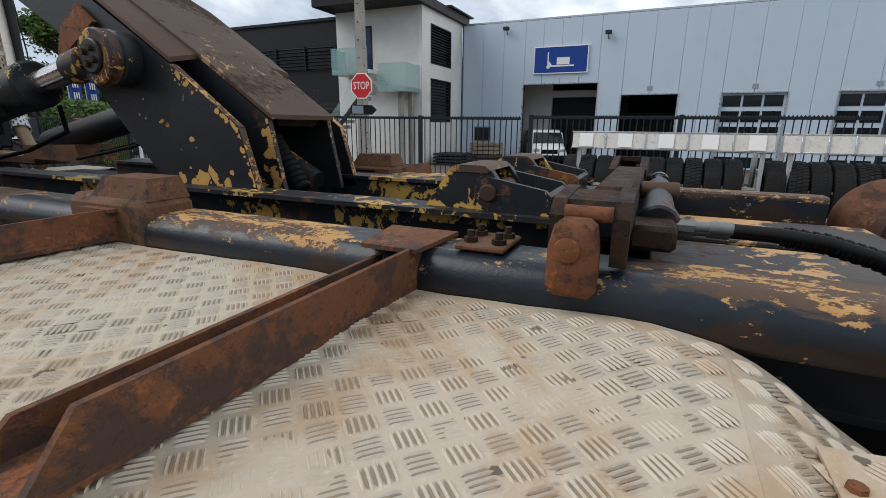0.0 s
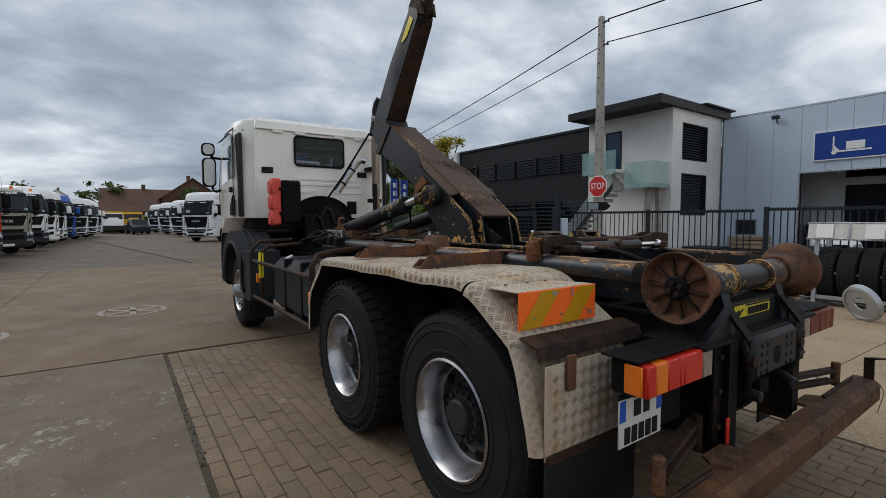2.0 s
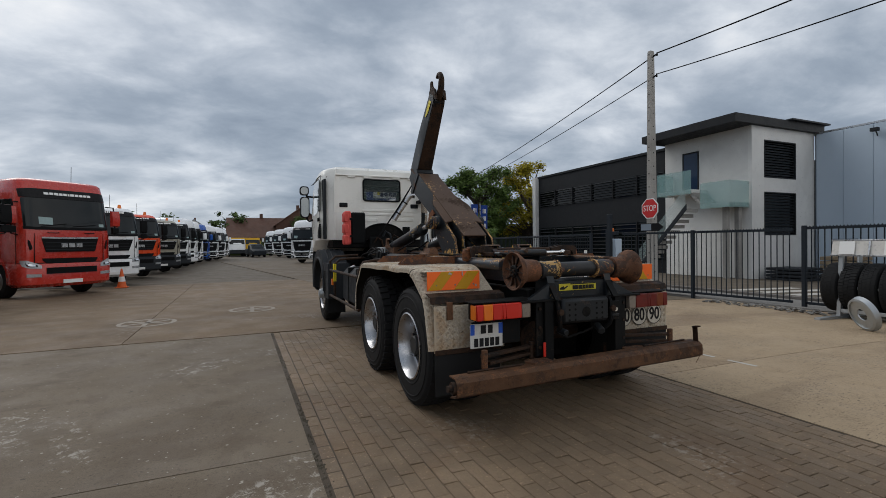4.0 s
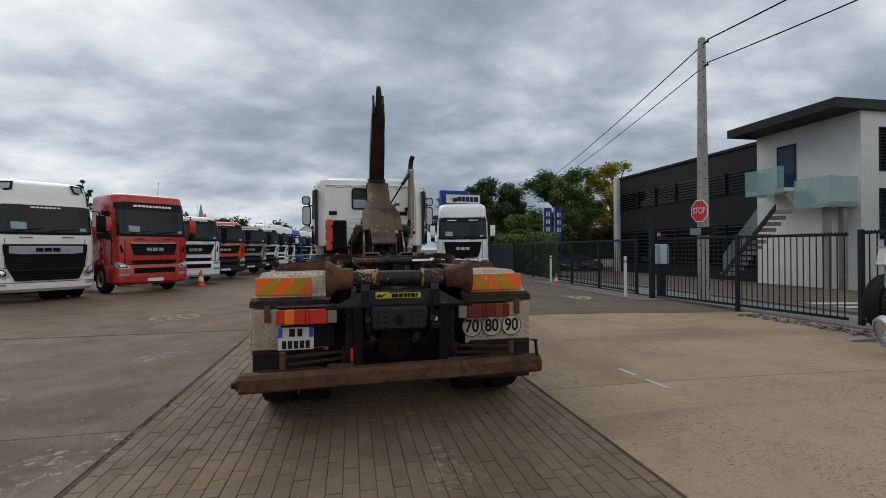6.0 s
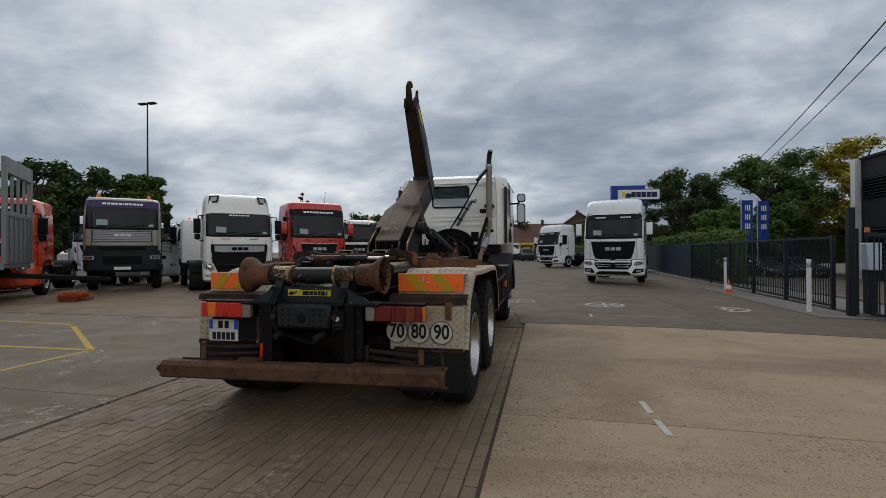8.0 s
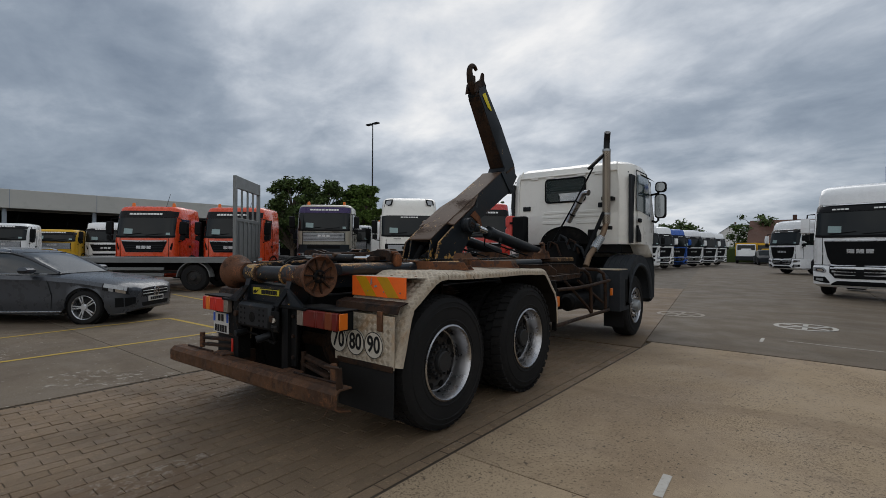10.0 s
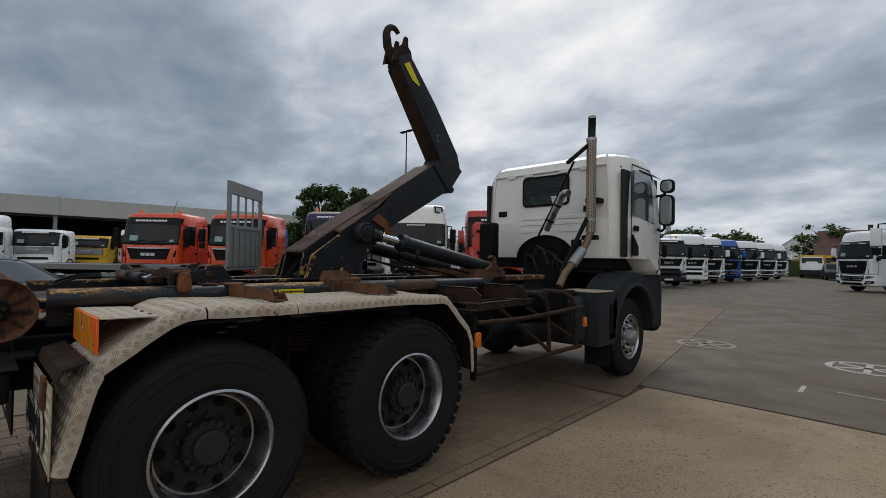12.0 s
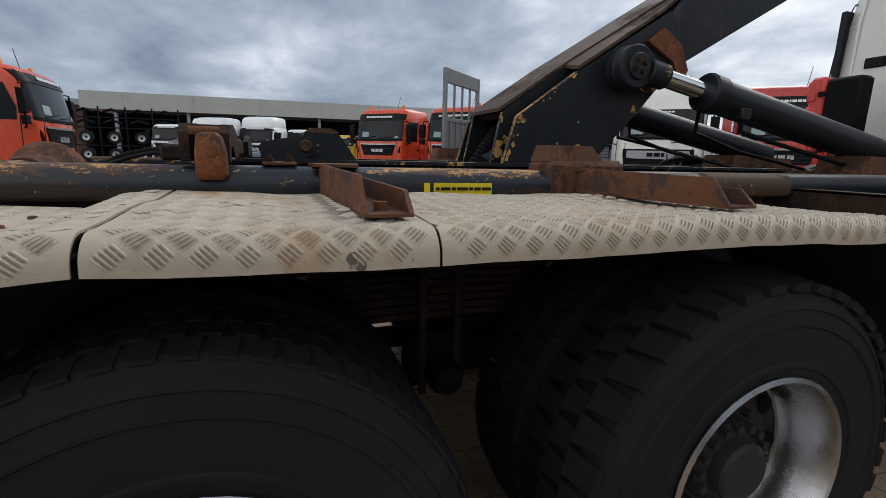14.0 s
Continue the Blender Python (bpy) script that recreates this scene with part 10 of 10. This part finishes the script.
for i in range(5):
    proto.append(to_mesh("stone", Mesh().hull([(rs.uniform(-1, 1), rs.uniform(-0.7, 0.7), rs.uniform(0, 0.75)) for _ in range(11)]), MAT["gravel"], 0))
heap = thing("rubble_heap", pose(8.62, 3.5, gz(8.62)), "strip of grey broken stones at the fence foot", "rubble")
for i in range(130):
    ob = new("stone", proto[i % 5])
    ob.parent = heap
    q = rs.uniform(0.03, 0.085)
    x, y = rs.gauss(0, 0.14), rs.uniform(-1.1, 1.9)
    ob.matrix_basis = pose(x, y, rs.uniform(0.0, 0.03), rs.uniform(-12, 12), rs.uniform(-12, 12), rs.uniform(0, 360)) @ Matrix.Diagonal((q, q, q, 1))


# ---------- trees, hedges, distance ----------
def leaf_cloud(rng, blobs, count, size):
    """Many small folded leaves scattered through a set of ellipsoid clumps, denser towards their shells."""
    verts, faces = [], []
    total = sum(r ** 2 for _, r, _ in blobs)
    for (cx, cy, cz), r, sq in blobs:
        for _ in range(int(count * r * r / total)):
            d = Vector((rng.gauss(0, 1), rng.gauss(0, 1), rng.gauss(0, 1))).normalized()
            q = r * min(1.35, abs(rng.gauss(0, 0.75)) + 0.1)
            p = Vector((cx + d.x * q, cy + d.y * q, cz + d.z * q * sq))
            a = Vector((rng.gauss(0, 1), rng.gauss(0, 1), rng.gauss(0, 0.6))).normalized()
            b = a.orthogonal().normalized()
            s_ = size * rng.uniform(0.6, 1.4)
            o = len(verts)
            n_ = a.cross(b) * s_ * 0.3
            verts += [tuple(p - a * s_), tuple(p - b * s_ * 0.5 + n_), tuple(p + a * s_), tuple(p + b * s_ * 0.5 + n_)]
            faces += [(o, o + 1, o + 2), (o, o + 2, o + 3)]
    s = Mesh()
    s.v, s.f = verts, faces
    return s


def tree(x, y, h, w, mat, seed, label, leaves=14000, trunk=0.25, base=0.3, size=0.15):
    rng = random.Random(seed)
    t = thing("tree", pose(x, y, gz(min(x, 29))), label, "tree", "trees behind the yard")
    tr = Mesh()
    tr.tube([(0, 0, -0.2), (0.05, 0.02, h * 0.2), (0.1, -0.05, h * 0.45), (0.05, 0.1, h * 0.75)], h * 0.028 * trunk / 0.25, 10, h * 0.008)
    blobs = []
    for i in range(rng.randint(44, 54)):
        a = rng.uniform(0, 6.28)
        hz = rng.uniform(base, 0.93)
        rad = w * math.sqrt(max(0.03, 1 - ((hz - 0.58) / 0.46) ** 2)) * rng.uniform(0.35, 0.95)
        c = (rad * math.cos(a), rad * math.sin(a), h * hz)
        blobs.append((c, w * rng.uniform(0.12, 0.23), 0.7))
        z0 = h * max(0.18, hz - 0.3)
        tr.tube([(0.05, 0, z0), (c[0] * 0.45, c[1] * 0.45, z0 + (c[2] - z0) * 0.55), c], h * 0.010, 6, h * 0.003)
    part("trunk", tr, MAT["bark"], t)
    part("crown", leaf_cloud(rng, blobs, leaves, size), MAT[mat], t, smooth=0, fix=False)
    return t


tree(19.3, 37.5, 9.6, 3.9, "leaf", 1, "broad green tree with a spreading crown", 15000)
tree(14.2, 43, 9.0, 3.4, "leaf_dark", 2, "dark green leafy tree", 15000)
tree(17, 47, 8.8, 3.6, "leaf_dark", 3, "dark green leafy tree behind the hedge", 15000)
tree(11.6, 50, 8.0, 3.0, "leaf_dark", 4, "dark green leafy tree behind the sign", 15000)
tree(25.0, 37.5, 10.8, 4.4, "leaf_yellow", 5, "yellow-green tree beside the office", 15000)
tree(29, 38, 9.8, 2.8, "leaf_yellow", 6, "yellow-green tree behind the office", 15000)
tree(23.0, 44, 7.0, 3.0, "leaf", 7, "green tree behind the parking", 15000)
tree(16.8, 35.0, 4.6, 2.3, "leaf", 8, "low round green bush by the flags", 10000, base=0.12)
tree(13.6, 33.5, 4.8, 2.0, "leaf", 21, "green shrub tree above the hedge", 10000, base=0.12)
for i, (x, y, h, w) in enumerate(((-31.5, 21.3, 7.7, 2.6), (-29.6, 23.4, 7.9, 2.5), (-33, 23.5, 6.8, 2.6), (-27.3, 25.4, 7.6, 1.9), (-25.9, 24.6, 7.3, 1.6))):
    tree(x, y, h, w, "leaf_dark" if i < 3 else "leaf", 30 + i, "leafy tree behind the parked trucks", 15000)
tree(-22.2, 40, 7.9, 0.6, "leaf_dark", 40, "slim poplar behind the trucks", 5000, base=0.25, size=0.12)
for i, (x, y) in enumerate(((-14, 82), (-22, 86), (-30, 78), (-44, 80), (10, 92), (-4, 100), (-58, 66), (-70, 55))):
    tree(x, y, 6.5 + (i % 3), 4.5, "leaf_dark", 50 + i, "distant tree on the skyline", 3000, size=0.3)


def hedge(x0, x1, y0, y1, z0, z1, seed, label, count):
    rng = random.Random(seed)
    s = Mesh()
    core = Mesh().box((x0 + 0.15, y0 + 0.1, z0), (x1 - 0.15, y1 - 0.1, z1 - 0.15), 0.1)
    h = thing("hedge", Matrix(), label, "hedge", "hedges")
    part("core", core, MAT["leaf_dark"], h)
    verts, faces = [], []
    for _ in range(count):
        p = Vector((rng.uniform(x0, x1), rng.uniform(y0, y1), rng.uniform(z0, z1)))
        side_ = rng.random()
        if side_ < 0.45:
            p.x = x0 + rng.uniform(-0.05, 0.12)
        elif side_ < 0.8:
            p.z = z1 + rng.uniform(-0.15, 0.12) + 0.08 * math.sin(p.y * 1.7)
        a = Vector((rng.gauss(0, 1), rng.gauss(0, 1), rng.gauss(0, 1))).normalized()
        b = a.orthogonal().normalized()
        o = len(verts)
        q = rng.uniform(0.06, 0.13)
        verts += [tuple(p - a * q), tuple(p - b * q * 0.5), tuple(p + a * q), tuple(p + b * q * 0.5)]
        faces += [(o, o + 1, o + 2), (o, o + 2, o + 3)]
    s.v, s.f = verts, faces
    part("leaves", s, MAT["leaf"], h, smooth=0, fix=False)


hedge(10.4, 11.2, 20.5, 48, -0.2, 2.25, 3, "long clipped green hedge above the fence", 16000)
hedge(11.5, 33, 42.2, 43.2, 0.2, 3.5, 9, "tall clipped green hedge behind the parking", 14000)
hedge(-12, 8.6, 76, 77.5, 0, 2.2, 4, "clipped green hedge at the far end of the yard", 6000)

# sign pylon and flags
py = thing("sign_pylon", pose(8.6, 33.9, gz(8.6), 0, 0, 8), "blue sign pylon with a white name board", "sign")
part("mast", Mesh().box((-1.75, 0.12, 0), (0.75, 0.42, 6.45), 0.02), MAT["sign_blue"], py)
part("board", Mesh().box((-1.3, -0.02, 5.35), (1.75, 0.10, 6.15), 0.02), MAT["sign_white"], py)
bars([0.33, 0.33, 0.35, 0.31, 0.42], 0.40, 0.035, MAT["navy_print"], pose(0.62, -0.022, 5.74), py)
part("board_rim", Mesh().box((-1.3, -0.03, 6.11), (1.75, -0.021, 6.15)).box((-1.3, -0.03, 5.35), (1.75, -0.021, 5.39)), MAT["sign_blue"], py)
part("emblem", Mesh().box((-0.98, -0.03, 5.62), (-0.74, -0.022, 5.95), 0.004), MAT["sticker_yellow"], py)
part("emblem", Mesh().prism([(-0.74, 5.5), (-0.40, 5.5), (-0.30, 5.62), (-0.34, 5.80), (-0.60, 5.86), (-0.74, 5.74)], "y", -0.03, -0.022), MAT["navy_print"], py)
for z in (4.6, 3.9):
    part("board", Mesh().box((-0.9, 0.05, z - 0.28), (0.7, 0.118, z + 0.28), 0.01), MAT["clad_grey"], py)
for i, (x, y) in enumerate(((14.5, 30.6), (15.6, 31.0))):
    fl = thing("banner_flag", pose(x, y, gz(x)), "tall blue banner with white lettering on a pole", "flag", "banner flags")
    part("pole", Mesh().cyl((0, 0, 0), (0, 0, 5.1), 0.04, 0.03, 10), MAT["silver"], fl)
    part("cloth", Mesh().sheet([[(0.05 + 0.62 * u, 0.05 * math.sin(6 * u + z), z) for u in (0, 0.25, 0.5, 0.75, 1)] for z in (2.3, 2.9, 3.5, 4.2, 4.95)], (0, 0.01, 0)), MAT["sign_blue"], fl)
    for z in (4.45, 3.85, 3.25):
        bars([0.06, 0.07, 0.06], 0.35, 0.05, MAT["sign_white"], pose(0.36, -0.062, z), fl)
lp = thing("yard_lamp", pose(-37.5, 36.2, 0), "tall slim yard lamp post with two heads", "lamp post")
part("mast", Mesh().cyl((0, 0, 0), (0, 0, 16.6), 0.12, 0.06, 12), MAT["grey_plastic"], lp)
part("lamp_head", Mesh().box((-1.0, -0.25, 16.5), (-0.1, 0.25, 16.65), 0.04), MAT["grey_plastic"], lp)
part("lamp_head", Mesh().box((0.1, -0.25, 16.5), (1.0, 0.25, 16.65), 0.04), MAT["grey_plastic"], lp)
part("tag", Mesh().box((-0.35, -0.2, 6.8), (0.35, -0.15, 7.6), 0.01), MAT["sign_white"], lp)

# long shed with overhanging fascia
shed = thing("long_shed", pose(-50, 0, 0, 0, 0, -4), "long low shed with a pale concrete fascia", "shed")
part("fascia", Mesh().box((-0.2, -15.5, 4.9), (0.2, 40, 6.5), 0.02), MAT["roof_panel"], shed)
for i in range(9):
    part("joint", Mesh().box((0.195, -12 + i * 6, 4.9), (0.206, -11.95 + i * 6, 6.5)), MAT["clad_grey2"], shed)
# shed walls in near-black, the shade under its roof put into the colour
part("wall", Mesh().box((-9, -15.5, 0), (-8.7, 40, 5.2), 0.01).box((-8.7, -15.5, 0), (-0.3, -15.2, 4.9), 0.01), MAT["inside_shade"], shed)
part("roof", Mesh().box((-12, -15.4, 5.25), (-0.2, 40, 5.4)), MAT["roof_panel"], shed)
for i in range(9):
    part("column", Mesh().box((-0.6, -13 + i * 6.2, 0), (-0.3, -12.7 + i * 6.2, 4.9), 0.01), MAT["clad_grey2"], shed)
part("back_block", Mesh().box((-30, -40, 0), (-6, -17, 5.6), 0.02), MAT["brick_wall"], shed)
part("back_roof", Mesh().box((-31, -41, 5.6), (-5.6, -16.8, 6.2), 0.02), MAT["clad_grey2"], shed)
rk = thing("parts_rack", pose(-43.5, -13.8, 0, 0, 0, -4), "tall steel rack of axles and loose wheels", "rack")
for y in range(5):
    part("upright", Mesh().box((-0.06, y * 1.9 - 0.05, 0), (0.06, y * 1.9 + 0.05, 4.6), 0.01), MAT["frame_black"], rk)
for z in (0.2, 1.5, 2.9, 3.7):
    part("beam", Mesh().box((-0.05, 0, z), (0.05, 7.6, z + 0.1), 0.01), MAT["frame_black"], rk)
for i in range(4):
    for z in (0.85, 2.2):
        w_ = thing("loose_wheel", pose(-43.3 - 0.07 * i, -12.9 + i * 1.9, z, 0, 90, -4), "loose truck wheel on the rack", "wheel", "wheels on the rack")
        part("casing", Mesh().lathe([(0.28, -0.01), (0.4, 0.0), (0.5, -0.05), (0.5, -0.25), (0.4, -0.3), (0.28, -0.28)], None, 28, closed=True), MAT["rubber"], w_)
        part("rim", Mesh().lathe([(0.28, -0.01), (0.2, -0.06), (0.1, -0.05), (0.1, -0.1), (0.28, -0.1)], None, 24, closed=True), MAT["galv"], w_)
    for z in (3.3, 4.15):
        part("axle_part", Mesh().tube([(0, 0.3 + i * 1.9, z), (0, 0.9 + i * 1.9, z + 0.25), (0, 1.6 + i * 1.9, z)], 0.1, 8), MAT["black_plastic"], rk)

# houses and work vehicles at the far end
def house(x, y, w, d, h, rz, wall, label, roof="brick_wall"):
    hs = thing("house", pose(x, y, 0, 0, 0, rz), label, "house", "distant houses")
    part("wall", Mesh().prism([(-w / 2, 0), (w / 2, 0), (w / 2, h), (0, h + w * 0.36), (-w / 2, h)], "y", 0, d), MAT[wall], hs, smooth=0)
    for k in (-1, 1):
        part("roof", Mesh().hull([(k * a, yy, z) for yy in (-0.3, d + 0.3) for a, z in ((0, h + w * 0.36 + 0.05), (w / 2 + 0.4, h - 0.25), (0, h + w * 0.36 + 0.2), (w / 2 + 0.4, h - 0.1))]), MAT[roof], hs)
    part("chimney", Mesh().box((-0.3, d * 0.4, h + w * 0.2), (0.3, d * 0.4 + 0.6, h + w * 0.36 + 1.0), 0.02), MAT["brick_wall"], hs)
    for x_ in (-w * 0.22, w * 0.22):
        wd = part("window", Mesh().box((x_ - 0.5, -0.03, h * 0.45), (x_ + 0.5, 0.02, h * 0.45 + 1.2), 0.01), MAT["glass"], hs)
        part("frame", Mesh().box((x_ - 0.58, -0.05, h * 0.45 - 0.08), (x_ + 0.58, -0.031, h * 0.45)), MAT["sign_white"], wd)


house(6.0, 98.5, 10.5, 10.8, 3.2, 90, "brick_wall", "long brick house with a brown tiled roof")
house(8.6, 93.0, 9.5, 14, 5.5, 0, "brick_wall", "brick house wing with a tall brown gable")
house(-18.9, 200, 14, 12, 6.9, 0, "render_white", "pale house with a steep grey gable roof", "clad_grey2")
house(-30, 98, 8, 10, 3.2, 20, "brick_wall", "brick house with brown roof")
for i, (x, y, c) in enumerate(((-3.0, 69, "yellow"), (-0.9, 70.5, "yellow"))):
    v = thing("work_truck", pose(x, y, 0, 0, 0, 5), "yellow tipper truck parked at the far hedge", "truck", "far work trucks")
    part("cab", Mesh().loft([cab_section(0.9, 1.1, 0.05, 1.7), cab_section(1.8, 1.1, 0.05, 1.7), cab_section(2.5, 1.02, 0.3, 1.65)]), MAT["white"] if i == 0 else MAT[c], v)
    part("windscreen", Mesh().hull([(x, y, z) for x in (-0.95, 0.95) for y, z in ((0.03, 1.75), (0.21, 2.38), (0.12, 1.75), (0.3, 2.38))]), MAT["glass"], v)
    part("tipper_body", Mesh().box((-1.2, 1.9, 1.0), (1.2, 6.0, 2.7), 0.04), MAT[c], v)
    part("bumper", Mesh().box((-1.15, -0.02, 0.4), (1.15, 0.9, 0.95), 0.05), MAT["grey_plastic"], v)
    for k in (-1, 1):
        small_wheel(v, k * 1.15, 1.2, k)
        small_wheel(v, k * 1.15, 4.6, k)
cr = thing("parked_car", pose(-0.3, 62, 0, 0, 0, 10), "small dark green pickup at the far end", "car")
part("body", Mesh().loft([far_car_ring(y, w_, 0.3, z1) for y, w_, z1 in ((0, 0.8, 0.8), (0.2, 0.9, 0.95), (1.2, 0.92, 1.1), (1.9, 0.85, 1.7), (2.9, 0.85, 1.75), (3.1, 0.92, 1.1), (4.9, 0.9, 1.1))]), MAT["fence"], cr)
part("windscreen", Mesh().hull([(x, y, z) for x in (-0.7, 0.7) for y, z in ((1.2, 1.13), (1.8, 1.62), (1.3, 1.13), (1.85, 1.55))]), MAT["glass"], cr)
for k in (-1, 1):
    small_wheel(cr, k * 0.9, 0.9, k, 0.35)
    small_wheel(cr, k * 0.9, 4.0, k, 0.35)
ch = thing("church_spire", pose(-47, 155, 0), "distant grey church spire", "church")
part("tower", Mesh().box((-1.2, -1.2, 0), (1.2, 1.2, 9), 0.05), MAT["brick_wall"], ch)
part("spire", Mesh().lathe([(1.4, 9), (0.05, 16.5)], None, 8), MAT["clad_grey2"], ch, smooth=0)
# cars on the office parking
for x, y, rz in ((16.6, 29.5, 8), (18.9, 30.5, 4)):
    c_ = copy_thing(car, pose(x, y, ZB, 0, 0, rz))
    tagged(c_, "dark car parked before the office")


# ---------- paver strip under the truck ----------
pav = thing("pavement_6", Matrix(), "strip of worn brown concrete pavers in running bond", "pavement", kind="structure")
BW, BL, JT = 0.105, 0.215, 0.0045
rng = random.Random(11)
x_left, x_right = -2.045, 1.40


def paver_verts(x0, x1, y0, y1, h):
    c = 0.003
    return ([(x0, y0, -0.09), (x1, y0, -0.09), (x1, y1, -0.09), (x0, y1, -0.09), (x0, y0, h - c), (x1, y0, h - c), (x1, y1, h - c), (x0, y1, h - c),
             (x0 + c, y0 + c, h), (x1 - c, y0 + c, h), (x1 - c, y1 - c, h), (x0 + c, y1 - c, h)],
            [(0, 1, 5, 4), (1, 2, 6, 5), (2, 3, 7, 6), (3, 0, 4, 7), (4, 5, 9, 8), (5, 6, 10, 9), (6, 7, 11, 10), (7, 4, 8, 11), (8, 9, 10, 11)])


vs_, fs_ = paver_verts(-BW / 2 + JT / 2, BW / 2 - JT / 2, -BL / 2 + JT / 2, BL / 2 - JT / 2, 0.0)
one = Mesh().add(vs_, fs_)
paver_me = to_mesh("paver", one, MAT["paver"], 0)
rest = Mesh()
made = 0
columns = int(round((x_right - x_left) / BW))
bw = (x_right - x_left) / columns
for col in range(columns):
    x = x_left + col * bw
    y = 5.33 + (BL / 2 if col % 2 else 0)
    while y > -11:
        y1, y0 = min(y, 5.33), y - BL
        h = rng.uniform(-0.003, 0.003)
        if made < 300 and y1 == y and -2.6 < y < -0.3 and -1.0 < x < 1.0:
            ob = new("paver", paver_me)
            ob.parent = pav
            ob.matrix_basis = pose(x + bw / 2, (y0 + y1) / 2, h, rng.uniform(-0.8, 0.8), rng.uniform(-0.8, 0.8), rng.uniform(-0.5, 0.5))
            made += 1
        else:
            v, f_ = paver_verts(x + JT / 2, x + bw - JT / 2, y0 + JT / 2, y1 - JT / 2, h)
            rest.add(v, f_)
        y -= BL
ob = part("paver_field", rest, MAT["paver_joined"], pav, smooth=0)
tagged(ob, kind="stuff")
bed = Mesh().sheet([[(x, y, -0.006) for x in (-2.195, -1.2, 0.0, 1.53)] for y in (-11, -5, 0, 5.34)], (0, 0, -0.02))
solid("pavement_7", bed, MAT["bed"], "sandy joint filling under the pavers", "pavement", kind="structure", smooth=0)
crumbs = Mesh()
for i in range(900):
    side_ = rng.random() < 0.62
    x = rng.gauss(-2.166, 0.014) if side_ else rng.gauss(1.508, 0.008)
    y = rng.uniform(-6, 5.3)
    r = rng.uniform(0.004, 0.016) if side_ else rng.uniform(0.002, 0.007)
    if math.sin(y * 2.3) + math.sin(y * 5.1 + 1) < -0.6:
        r *= 0.4
    crumbs.add([(x + r * a, y + r * b * 1.6, -0.006 + r * c) for a, b, c in ((1, 0, 0), (0, 1, 0), (-1, 0, 0), (0, -1, 0), (0.2, 0.1, rng.uniform(0.4, 0.9)))], [(0, 1, 4), (1, 2, 4), (2, 3, 4), (3, 0, 4)])
tagged(part("joint_debris", crumbs, MAT["debris"], pav, smooth=0, fix=False), "dark crumbs of soil and moss along the joint", kind="stuff")
edge = Mesh()
for xe, we in ((-2.148, 0.10), (1.405, 0.095)):
    y = 5.33
    while y > -11:
        v, f_ = paver_verts(xe + 0.004, xe + we - 0.004, y - 0.21 + 0.004, y - 0.004, rng.uniform(-0.006, 0.0))
        edge.add(v, f_)
        y -= 0.21
tagged(part("edge_course", edge, MAT["paver_joined"], pav, smooth=0), kind="stuff")
